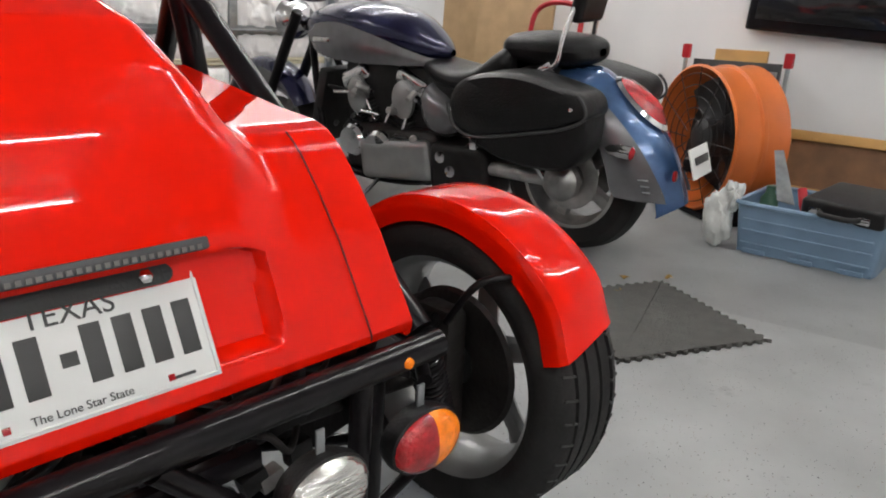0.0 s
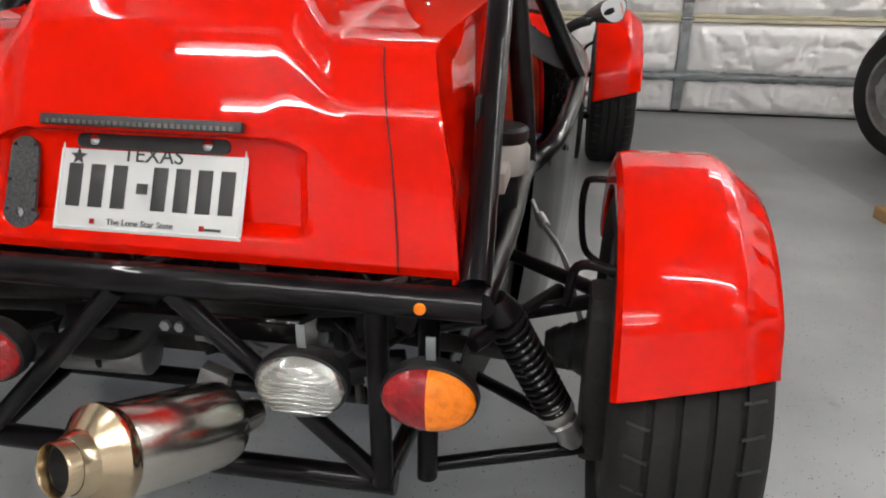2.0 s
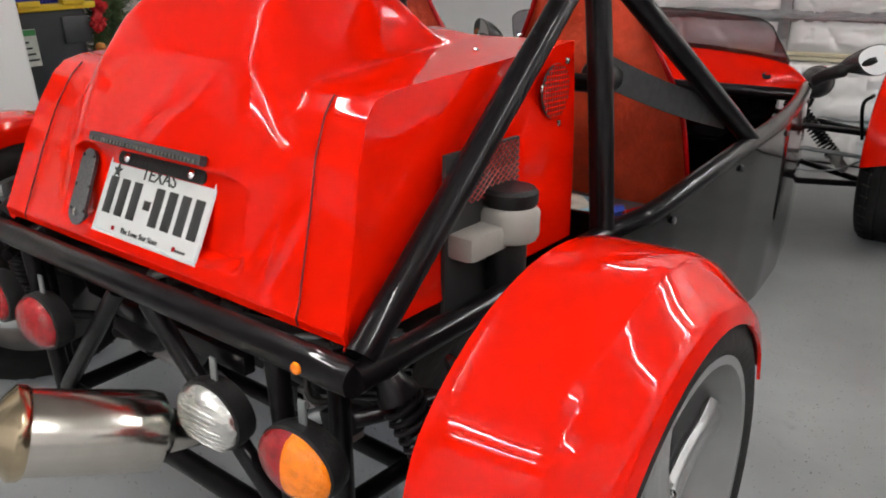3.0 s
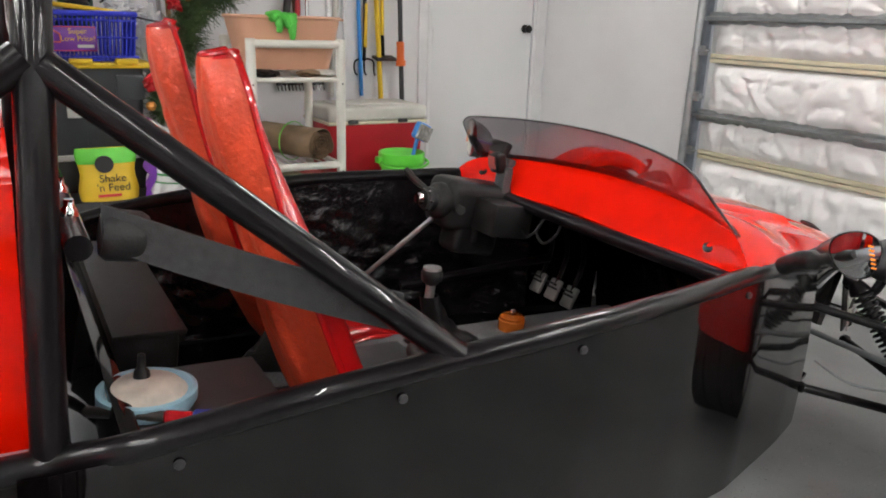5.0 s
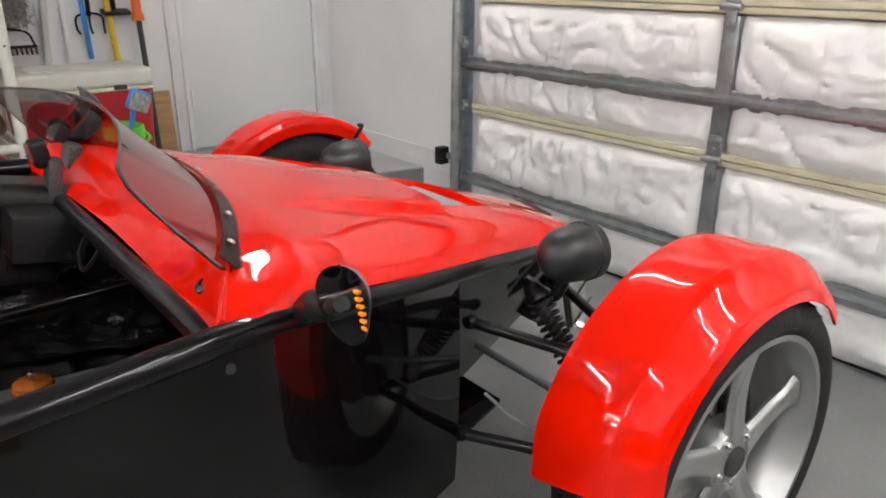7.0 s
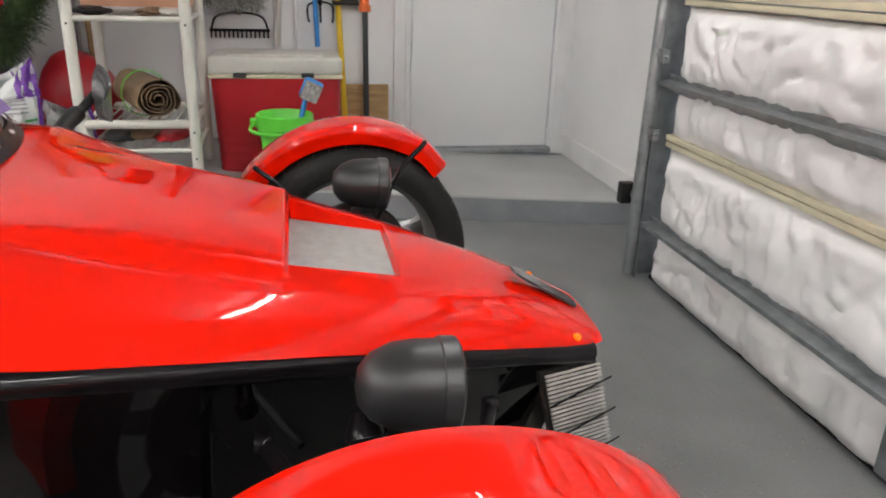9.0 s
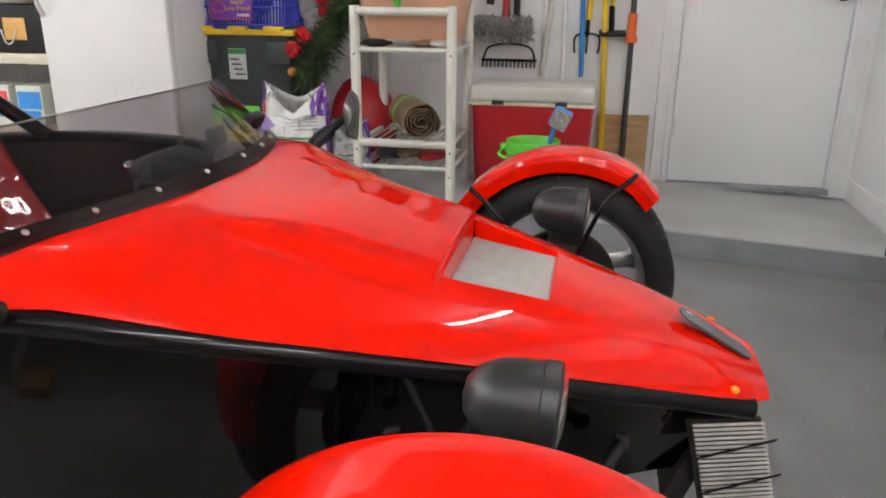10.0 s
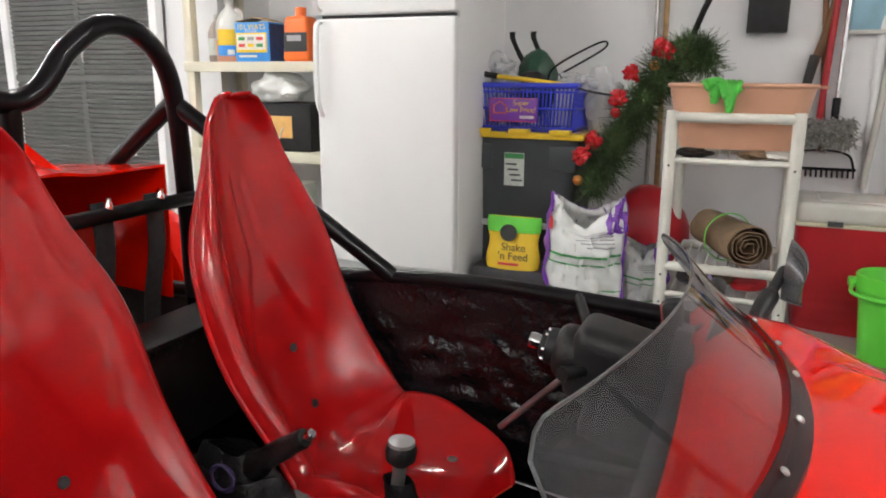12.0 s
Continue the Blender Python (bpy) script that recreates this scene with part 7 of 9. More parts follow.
def build_garland():
    w = thing("garland", "leaning evergreen wreath with red flowers and baubles", "wreath")
    rnd = random.Random(11)
    pts = smooth_path([(-2.42, 1.36, 0.72), (-2.5, 1.42, 0.86), (-2.58, 1.5, 1.02), (-2.66, 1.57, 1.18), (-2.74, 1.66, 1.3), (-2.8, 1.74, 1.37), (-2.84, 1.8, 1.3)], 10)
    bm = bmesh.new()
    verts, faces = [], []
    for i in range(9500):
        p = rnd.choice(pts)
        d = Vector((rnd.gauss(0, 1), rnd.gauss(0, 1), rnd.gauss(0, 1))).normalized()
        base = p + d * rnd.uniform(0.0, 0.115) * (0.75 + 0.25 * math.sin(p.z * 31)) + Vector((0, 0.02, 0))
        tip = base + (d + Vector((rnd.gauss(0, 0.5), rnd.gauss(0, 0.5), rnd.gauss(0, 0.5) - 0.2))).normalized() * rnd.uniform(0.035, 0.085)
        side = d.orthogonal().normalized() * 0.0022
        i0 = len(verts)
        verts += [base - side, base + side, tip + side * 0.4, tip - side * 0.4]
        faces.append((i0, i0 + 1, i0 + 2, i0 + 3))
    me = bpy.data.meshes.new("needles")
    me.from_pydata([tuple(v) for v in verts], [], faces)
    me.materials.append(NEEDLE)
    o = new("needles", me)
    o.parent = w
    tagged(o, kind="stuff")
    part("branch", pipe(bmesh.new(), [tuple(p) for p in pts[::6]], 0.035), NEEDLE, w)
    for i in range(9):
        p = pts[4 + i * 6] + Vector((0.06, -0.06 - 0.01 * (i % 3), 0.03 * ((i % 2) - 0.5)))
        if i % 3 == 0:
            part("bauble", lathe(bmesh.new(), [(0.0, -0.026), (0.018, -0.019), (0.026, 0), (0.018, 0.019), (0, 0.026)], Matrix.Translation(p), 18), BERRY if i % 2 else GOLDB, w)
        else:
            bm = crumple(p + Vector((0.05, -0.02, 0)), (0.026, 0.034, 0.034), 60 + i, 0.9)
            part("flower", bm, BERRY, w, "red fabric flower")
    r = thing("gift_bag", "dark red round bag behind the sacks", "bag")
    part("bag_body", crumple((-2.68, 1.62, deck(1.6) + 0.25), (0.16, 0.2, 0.26), 14, 0.06), COOLRED, r)


def build_rack():
    y0, y1, xf, xb = 1.755, 2.225, -2.14, -2.62
    r = thing("plant_rack", "white tubular metal shelf rack on the step", "shelf rack")
    zb = deck(2.0)
    for x in (xf, xb):
        for y in (y0, y1):
            p = part("post", rod(bmesh.new(), (x, y, zb), (x, y, 1.1), 0.024, n=18), RACKW, r)
            if x == xf:
                for z in (0.88, 0.42, 0.3):
                    part("screw", lathe(bmesh.new(), [(0.005, 0), (0.005, 0.003), (0, 0.004)], along((x + 0.022, y, z), (x + 1, y, z)), 8), GREYPLASTIC, p)
        part("top_bar", rod(bmesh.new(), (x, y0, 1.075), (x, y1, 1.075), 0.02, n=16), RACKW, r)
        part("middle_bar", rod(bmesh.new(), (x, y0, 0.90), (x, y1, 0.90), 0.012), RACKW, r)
        part("lower_bar", rod(bmesh.new(), (x, y0, 0.455), (x, y1, 0.455), 0.02, n=16), RACKW, r)
        part("bottom_bar", rod(bmesh.new(), (x, y0, 0.335), (x, y1, 0.335), 0.011), RACKW, r)
    for z in (0.90, 0.455, 0.335):
        for y in (y0, y1):
            part("side_bar", rod(bmesh.new(), (xf, y, z), (xb, y, z), 0.012), RACKW, r)
        for k in range(1, 11):
            y = y0 + (y1 - y0) * k / 11
            part("shelf_wire", rod(bmesh.new(), (xf, y, z + 0.004), (xb, y, z + 0.004), 0.004, n=8), RACKW, r)
    # tub with gloves
    t = thing("wash_tub", "peach plastic wash tub on the white rack", "tub")

    def tub(u, v):
        a = 2 * math.pi * u
        e = 0.55
        cx = math.copysign(abs(math.cos(a)) ** e, math.cos(a))
        cy = math.copysign(abs(math.sin(a)) ** e, math.sin(a))
        k = 0.8 + 0.2 * v
        return Vector((-2.38 + 0.2 * cx * k, 2.0 + 0.285 * cy * k, 0.945 + 0.255 * v))
    part("tub_wall", sheet(tub, 64, 10, 0.004), PEACH, t)
    part("tub_floor", B((-2.38, 2.0, 0.95), (0.26, 0.38, 0.008), bevel=0.003), PEACH, t)
    part("rim", pipe(bmesh.new(), [tub(k / 64, 1.0) for k in range(65)], 0.009, 8, smooth=False), PEACH, t)
    part("lip_handle", B((-2.38, 2.3, 1.195), (0.1, 0.05, 0.012), bevel=0.004), PEACH, t)
    for k, (dy, dx) in enumerate(((0.0, 0.0), (0.06, 0.015))):
        g = thing("rubber_glove", "bright green rubber glove draped over the tub rim", "glove", "rubber gloves")
        bm = crumple((-2.185 + dx, 1.9 + dy, 1.205 - 0.02 * k), (0.035, 0.045, 0.03), 20 + k, 0.15)
        for j in range(4):
            y = 1.865 + dy + 0.024 * j
            hang = (0.02, 0.012, 0.05, 0.075)[j] + 0.035 * k
            pipe(bm, [(-2.2 + dx, y, 1.212), (-2.16 + dx, y + 0.012 - 0.01 * j, 1.214 - 0.3 * hang), (-2.145 + dx, y + 0.028 - 0.02 * j, 1.205 - hang)], [0.015, 0.017, 0.011], 8)
        part("glove_body", bm, GLOVEG, g)
    for y, m in ((1.84, BPLASTIC), (2.08, TARP), (2.16, LIDW)):
        sh = thing("garden_glove", "worn garden glove lying on the white rack", "glove", "work gloves")
        part("glove_body", crumple((-2.21, y, 0.928), (0.07, 0.075, 0.018), int(y * 30), 0.3), m, sh)
    # rolled tarpaulin
    q = thing("rolled_tarp", "rolled brown tarpaulin tied with green cord", "tarpaulin")
    a, b = Vector((-2.09, 2.09, 0.572)), Vector((-2.5, 1.9, 0.572))
    m = along(a, b)

    def roll(u, v):
        ang = u * 2 * math.pi * 4.6
        r = 0.018 + 0.078 * u + 0.009 * noise.noise(Vector((u * 40, v * 5, 1)))
        return m @ Vector((r * math.cos(ang), r * math.sin(ang) * 0.92, v * 0.42 + 0.012 * noise.noise(Vector((u * 30, 3, 2))) * (1 - v)))
    part("rolled_sheet", sheet(roll, 180, 14, 0.004), TARP, q)
    part("cord", lathe(bmesh.new(), [(0.1, 0.2), (0.104, 0.204), (0.1, 0.208)], m, 32, caps=False), GREENP, q)
    for y, z, mm, sd in ((1.88, 0.37, CHARCOAL, 31), (2.1, 0.37, COOLRED, 33), (1.98, 0.38, TARP, 36)):
        k = thing("folded_cloth", "dark folded cloth on the bottom shelf of the rack", "cloth", "folded cloths")
        part("cloth_body", crumple((-2.33, y, z + 0.004), (0.13, 0.08, 0.028), sd, 0.2), mm, k)


def build_cooler():
    zb = deck(2.6)
    y0, y1, x0, x1 = 2.27, 2.9, -2.82, -2.42
    c = thing("cooler", "red picnic cooler with off-white lid", "cooler")
    yc, xc = (y0 + y1) / 2, (x0 + x1) / 2

    def body(u, v):
        a = 2 * math.pi * u
        e = 0.24
        cx = math.copysign(abs(math.cos(a)) ** e, math.cos(a))
        cy = math.copysign(abs(math.sin(a)) ** e, math.sin(a))
        k = 0.93 + 0.07 * v + 0.006 * math.sin(v * 60) * (v < 0.45)
        return Vector((xc + 0.2 * cx * k, yc + 0.315 * cy * k, zb + 0.005 + (0.615 - zb) * v))
    part("body", sheet(body, 72, 40), COOLRED, c)
    part("base", B((xc, yc, zb + 0.01), (0.34, 0.54, 0.02), bevel=0.006), COOLRED, c)
    part("rim_band", B((xc, yc, 0.626), (0.412, 0.64, 0.018), bevel=0.008), CREAM, c)
    part("lid", B((xc, yc, 0.677), (0.41, 0.638, 0.085), bevel=0.026, seg=4), LIDW, c)
    part("lid_recess", B((xc, yc, 0.719), (0.26, 0.46, 0.012), bevel=0.005), LIDW, c)
    for y in (yc - 0.17, yc + 0.15):
        part("hinge", B((x1 + 0.008, y, 0.635), (0.014, 0.06, 0.022), bevel=0.004), GREYPLASTIC, c)
    b = thing("bucket", "lime green plastic bucket with folded-down handle", "bucket")
    part("bucket_wall", lathe(bmesh.new(), [(0.0, 0.004), (0.088, 0.004), (0.088, 0.0), (0.092, 0.0), (0.115, 0.26), (0.124, 0.262), (0.126, 0.285), (0.132, 0.29), (0.132, 0.345), (0.127, 0.35), (0.123, 0.345), (0.09, 0.012), (0.0, 0.01)],
                              Matrix.Translation((-2.2, 2.62, deck(2.62))), 44), GREENP, b)
    z = deck(2.62) + 0.31
    part("handle", pipe(bmesh.new(), [(-2.2, 2.485, z), (-2.1, 2.47, z - 0.02), (-2.04, 2.55, z - 0.03), (-2.05, 2.66, z - 0.03), (-2.12, 2.75, z - 0.02), (-2.2, 2.755, z)], 0.008), GREENP, b)
    part("handle_lug", B((-2.2, 2.478, z), (0.05, 0.03, 0.035), bevel=0.006), GREENP, b)
    s = thing("scrub_brush", "blue long-handled scrub brush standing in the bucket", "brush")
    part("handle", pipe(bmesh.new(), [(-2.2, 2.64, deck(2.6) + 0.05), (-2.2, 2.69, deck(2.6) + 0.3), (-2.2, 2.72, deck(2.6) + 0.42)], 0.012), SKYP, s)
    part("brush_head", B((-2.2, 2.745, deck(2.6) + 0.455), (0.055, 0.09, 0.1), spin(rx=-25), bevel=0.02, seg=3), SKYP, s)
    bm = bmesh.new()
    part("bristle_block", B((-2.165, 2.745, deck(2.6) + 0.45), (0.03, 0.08, 0.085), spin(rx=-25), bevel=0.006), MOP, s)


def pole(name, a, b, r, mat, label, cat, extra=()):
    t = thing(name, label, cat, "")
    part("shaft", rod(bmesh.new(), a, b, r), mat, t)
    for nm, p, q, rr, m in extra:
        part(nm, rod(bmesh.new(), p, q, rr), m, t)
    return t


def build_tools():
    xw = XL + 0.035
    pole("pole", (xw, 2.81, 0.70), (xw, 2.77, 1.75), 0.014, SKYP, "bright blue pole hung on the wall", "pole")
    pole("pole", (xw + 0.05, 2.965, deck(2.9)), (xw, 2.89, 1.8), 0.017, YELLOWP, "yellow tool handle leaning on the wall", "pole")
    pole("pole", (xw + 0.12, 3.08, deck(3.1)), (xw, 3.075, 1.75), 0.016, GREYPLASTIC, "dark pole with orange grip leaning on the wall", "pole",
         [("grip", (xw + 0.055, 3.077, 0.93), (xw + 0.045, 3.077, 1.06), 0.026, ORANGEP), ("collar", (xw + 0.058, 3.077, 0.9), (xw + 0.055, 3.077, 0.94), 0.034, ORANGEP)])
    pole("conduit", (XL + 0.02, 2.59, 0.65), (XL + 0.02, 2.575, 2.2), 0.02, TRIMPAINT, "white painted pipe on the wall", "pipe")
    pole("conduit", (XL + 0.02, 2.70, 0.6), (XL + 0.02, 2.69, 2.2), 0.012, TRIMPAINT, "thin white pole hung on the wall", "pole")
    c = thing("cultivator", "hanging hand cultivator with three steel tines", "garden tool")
    part("shaft", rod(bmesh.new(), (xw, 2.83, 0.93), (xw, 2.84, 1.7), 0.012), BLACK, c)
    part("grip", rod(bmesh.new(), (xw, 2.835, 1.02), (xw, 2.84, 1.3), 0.015), YELLOWP, c)
    for dy in (-0.065, 0.0, 0.065):
        part("tine", pipe(bmesh.new(), [(xw, 2.83, 0.95), (xw, 2.83 + dy, 0.93), (xw, 2.83 + dy * 1.1, 0.87), (xw + 0.03, 2.83 + dy, 0.84)], 0.006), BLACK, c)
    h = thing("hoe", "garden hoe with yellow and black handle on the wall", "garden tool")
    part("shaft", rod(bmesh.new(), (xw, 2.965, 0.97), (xw, 2.95, 1.75), 0.013), YELLOWP, h)
    part("socket", rod(bmesh.new(), (xw, 2.966, 0.95), (xw, 2.96, 1.1), 0.016), BLACK, h)
    part("blade", B((xw + 0.02, 2.97, 0.95), (0.08, 0.15, 0.02), spin(ry=12), bevel=0.004), GRIME, h)
    m = thing("dust_mop", "grey shaggy dust mop hanging on the wall", "mop")
    rnd = random.Random(4)
    bm = B((xw + 0.03, 2.335, 0.98), (0.08, 0.34, 0.11), bevel=0.03, seg=3)
    for v in bm.verts:
        v.co += Vector((rnd.uniform(-0.01, 0.015), rnd.uniform(-0.01, 0.01), rnd.uniform(-0.012, 0.012)))
    part("mop_body", bm, MOP, m)
    verts, faces = [], []
    for k in range(900):
        y, z = 2.335 + rnd.uniform(-0.18, 0.18), 0.98 + rnd.uniform(-0.07, 0.06)
        x = xw + 0.06 + rnd.uniform(0, 0.03)
        q = Vector((rnd.uniform(-0.01, 0.03), rnd.gauss(0, 0.02), rnd.gauss(-0.01, 0.018)))
        i0 = len(verts)
        verts += [(x, y - 0.004, z), (x, y + 0.004, z), (x + q.x, y + q.y + 0.003, z + q.z), (x + q.x, y + q.y - 0.003, z + q.z)]
        faces.append((i0, i0 + 1, i0 + 2, i0 + 3))
    me = bpy.data.meshes.new("yarn")
    me.from_pydata(verts, [], faces)
    me.materials.append(MOP)
    o = new("yarn", me)
    o.parent = m
    tagged(o, kind="stuff")
    part("handle", rod(bmesh.new(), (xw + 0.03, 2.42, 1.03), (xw, 2.43, 1.9), 0.012), CHROME, m, "bright metal handle")
    part("ferrule", rod(bmesh.new(), (xw + 0.03, 2.42, 1.02), (xw + 0.027, 2.421, 1.14), 0.019), BPLASTIC, m)
    r = thing("garden_rake", "steel bow rake hanging on the wall", "garden tool")
    part("bow", pipe(bmesh.new(), [(xw, 2.225, 0.79), (xw, 2.26, 0.86), (xw, 2.38, 0.88), (xw, 2.5, 0.86), (xw, 2.535, 0.79)], 0.006), BLACK, r)
    part("head_bar", rod(bmesh.new(), (xw, 2.215, 0.785), (xw, 2.545, 0.785), 0.008), BLACK, r)
    for k in range(14):
        y = 2.225 + k * 0.0238
        part("tooth", rod(bmesh.new(), (xw, y, 0.785), (xw + 0.02, y, 0.745), 0.005, n=6), BLACK, r)
    part("shaft", rod(bmesh.new(), (xw, 2.38, 0.87), (xw, 2.3, 1.9), 0.014), DARKWOOD, r)
    pole("pole", (xw + 0.04, 2.35, 0.98), (xw, 2.385, 1.9), 0.016, COOLRED, "red tool handle on the wall", "pole")
    p = thing("shovel", "shovel with curved wooden handle hung blade-up", "garden tool")
    part("shaft", pipe(bmesh.new(), [(xw + 0.05, 2.27, 1.15), (xw + 0.03, 2.30, 1.3), (xw, 2.36, 1.55), (xw, 2.4, 1.9)], 0.02), DARKWOOD, p)
    part("socket", pipe(bmesh.new(), [(xw + 0.05, 2.265, 1.1), (xw + 0.045, 2.28, 1.22), (xw + 0.03, 2.3, 1.34)], 0.023), GRIME, p)
    s = thing("snow_shovel", "pale blue plastic snow shovel hung on the wall", "shovel")
    part("blade", B((xw, 2.56, 1.6), (0.02, 0.24, 0.3), spin(ry=4), bevel=0.01), DISHBLUE, s)
    part("edge_strip", B((xw + 0.012, 2.56, 1.45), (0.012, 0.27, 0.02), bevel=0.004), LIDW, s)
    part("shaft", rod(bmesh.new(), (xw, 2.64, 1.44), (xw + 0.02, 2.58, 0.7), 0.018), LIDW, s)
    b = thing("wall_box", "flat black box hung on the wall", "box")
    part("box_body", B((XL + 0.05, 2.07, 1.6), (0.09, 0.19, 0.3), bevel=0.006), BPLASTIC, b)
    pole("broom_handle", (xw + 0.05, 1.6, deck(1.6)), (xw, 1.575, 1.8), 0.014, WOOD, "plain wooden broom handle leaning on the wall", "broom")
    pole("metal_pole", (xw + 0.05, 1.54, deck(1.5)), (xw, 1.53, 1.8), 0.012, ALU, "thin grey metal pole leaning on the wall", "pole")
    w = thing("plywood_offcut", "plywood offcut leaning on the wall", "board")
    bm = B((XL + 0.05, 3.07, deck(3.0) + 0.185), (0.018, 0.3, 0.37), spin(ry=-5), bevel=0.002)
    part("board", bm, WOOD, w)
    g = thing("hose_coil", "black ribbed hose hung high on the wall", "hose")
    part("hose", pipe(bmesh.new(), [(xw, 1.72, 1.45), (xw + 0.04, 1.78, 1.6), (xw + 0.03, 1.86, 1.75), (xw, 1.95, 1.72), (xw, 2.1, 1.75)], 0.016), BPLASTIC, g)


build_fridge()
build_shelving()
build_louvres()
build_totes()
build_sacks()
build_garland()
build_rack()
build_cooler()
build_tools()


# ---------- right side of the garage ----------
LEAF = material("dry_leaf", (0.42, 0.27, 0.08), 0.7, vary=0.25, scale=40)
MATFOAM = material("grey_foam", (0.075, 0.073, 0.068), 0.85, vary=0.2, scale=20, bump=0.5, bump_scale=120)
CRATEB = material("pale_blue_crate_plastic", (0.2, 0.3, 0.42), 0.45, vary=0.08, scale=8)
SCREENGLASS = material("screen_glass", (0.012, 0.012, 0.013), 0.06, vary=0.05, spec=0.9)
FANORANGE = material("orange_steel_drum", (0.62, 0.15, 0.03), 0.4, vary=0.1, scale=6)
PLANKY = material("yellow_pine", (0.5, 0.28, 0.09), 0.5, vary=0.2, scale=5, bump=0.15, bump_scale=40)


def build_motorcycle():
    """Local axes: x ahead, y left, z up, from the rear tyre's contact."""
    rear, front = Vector((2.50, 1.02)), Vector((2.30, 3.08))
    L = (front - rear).length
    head = math.degrees(math.atan2(front.y - rear.y, front.x - rear.x))
    bike = tagged(empty("motorcycle", SLOPE @ pose(rear.x, rear.y, 0, -4, 0, head)), "navy and silver cruiser motorcycle with black saddlebags on its side stand", "motorcycle")

    def P(name, bm, mat, label="", parent=None):
        return part(name, bm, mat, parent or bike, label)

    def wheel(x, r, w, steer=0.0):
        ax = Matrix.Translation((x, 0, r)) @ spin(rz=steer) @ spin(rx=-90)
        wh = P("wheel", lathe(bmesh.new(), [(0.05, -0.06), (0.055, 0.06)], ax, 20), ALU, "black-tyred cast alloy wheel")
        prof = [(r - 0.12, -w * 0.42), (r - 0.05, -w * 0.5), (r - 0.015, -w * 0.36), (r, 0), (r - 0.015, w * 0.36), (r - 0.05, w * 0.5), (r - 0.12, w * 0.42)]
        part("tyre", lathe(bmesh.new(), prof, ax, 56, caps=False), RUBBER, wh)
        part("rim", lathe(bmesh.new(), [(r - 0.125, -w * 0.44), (r - 0.11, -w * 0.44), (r - 0.125, 0), (r - 0.11, w * 0.44), (r - 0.125, w * 0.44), (r - 0.145, 0)], ax, 48, closed=True), ALU, wh)
        for k in range(5):
            a = 2 * math.pi * k / 5
            part("spoke", B(ax @ (spin(rz=math.degrees(a)) @ Vector(((r - 0.1) / 2, 0, 0))), (r - 0.14, 0.05, 0.05), ax.to_3x3().to_4x4() @ spin(rz=math.degrees(a)), bevel=0.01), ALU, wh)
        for s in (1, -1):
            part("brake_disc", lathe(bmesh.new(), [(0.07, s * 0.07), (0.14, s * 0.07), (0.14, s * 0.075), (0.07, s * 0.075)], ax, 36, closed=True), ALU, wh)
        return wh
    wheel(0, 0.335, 0.19)
    wheel(L, 0.335, 0.13, 20)
    def loft(stations, e=0.75, n=28):
        """Closed skin over (x, half width, low, high) stations with rounded sections."""
        def f(u, v):
            x, w, lo, hi = lofted(stations, u)
            a = 2 * math.pi * v
            cy = math.copysign(abs(math.cos(a)) ** e, math.cos(a))
            cz = math.copysign(abs(math.sin(a)) ** e, math.sin(a))
            return Vector((x, w * cy, (lo + hi) / 2 + (hi - lo) / 2 * cz))
        return sheet(f, 40, n)

    def lofted(stations, u):
        k = u * (len(stations) - 1)
        i = min(int(k), len(stations) - 2)
        ext = [stations[0]] + list(stations) + [stations[-1]]
        p0, p1, p2, p3 = ext[i:i + 4]
        t = k - i
        return [0.5 * (2 * b + (c - a) * t + (2 * a - 5 * b + 4 * c - d) * t * t + (3 * b - a - 3 * c + d) * t ** 3) for a, b, c, d in zip(p0, p1, p2, p3)]

    def along_line(pts, u):
        return lofted(pts, u)

    # rear fender: a wide crest in the lit navy, silver skirts at both sides
    CREST = [(0.2, 0.79), (0.05, 0.805), (-0.08, 0.805), (-0.17, 0.75), (-0.28, 0.665), (-0.384, 0.56), (-0.45, 0.45), (-0.49, 0.335), (-0.5, 0.29)]
    HIGH = [(0.04, 0.775), (-0.06, 0.76), (-0.15, 0.7), (-0.255, 0.61), (-0.355, 0.5), (-0.445, 0.365), (-0.465, 0.315)]
    LOW = [(0.03, 0.72), (-0.03, 0.69), (-0.11, 0.62), (-0.17, 0.53), (-0.205, 0.44), (-0.235, 0.345), (-0.26, 0.315)]

    def fen(u, v):
        x, z = along_line(CREST, u)
        t = 2 * v - 1
        d = 0.085 * abs(t) ** 2.4
        return Vector((x + d * (0.2 + 0.7 * u), t * (0.128 - 0.012 * u), z - d * (1 - 0.45 * u)))
    P("rear_fender", sheet(fen, 44, 24, 0.004), NAVY_LIT, "navy rear fender in a lit, bluer tone")
    for s in (1, -1):
        def skirt(u, v):
            a, b = along_line(HIGH, u), along_line(LOW, u)
            return Vector((a[0] + (b[0] - a[0]) * v, s * (0.138 - 0.008 * u + 0.03 * math.sin(v * 1.57) + 0.008 * math.sin(v * 3.14)), a[1] + (b[1] - a[1]) * v))
        pl = P("fender_side", sheet(skirt, 30, 10, 0.004), TITAN, "silver fender side panel")
        for k in range(3):
            part("slot", B((-0.335 - 0.006 * k, s * 0.15, 0.40 - 0.024 * k), (0.12, 0.008, 0.005), spin(ry=4)), CHROME, pl)
        ind = P("indicator", lathe(bmesh.new(), [(0.0, -0.075), (0.022, -0.05), (0.03, 0.0), (0.028, 0.045)], along((-0.28, s * 0.175, 0.51), (-1.3, s * 0.2, 0.44)), 18), CHROME, "chrome indicator")
        part("lens", lathe(bmesh.new(), [(0.027, 0.045), (0.015, 0.055), (0, 0.057)], along((-0.28, s * 0.175, 0.51), (-1.3, s * 0.2, 0.44)), 18), REDLENS, ind)
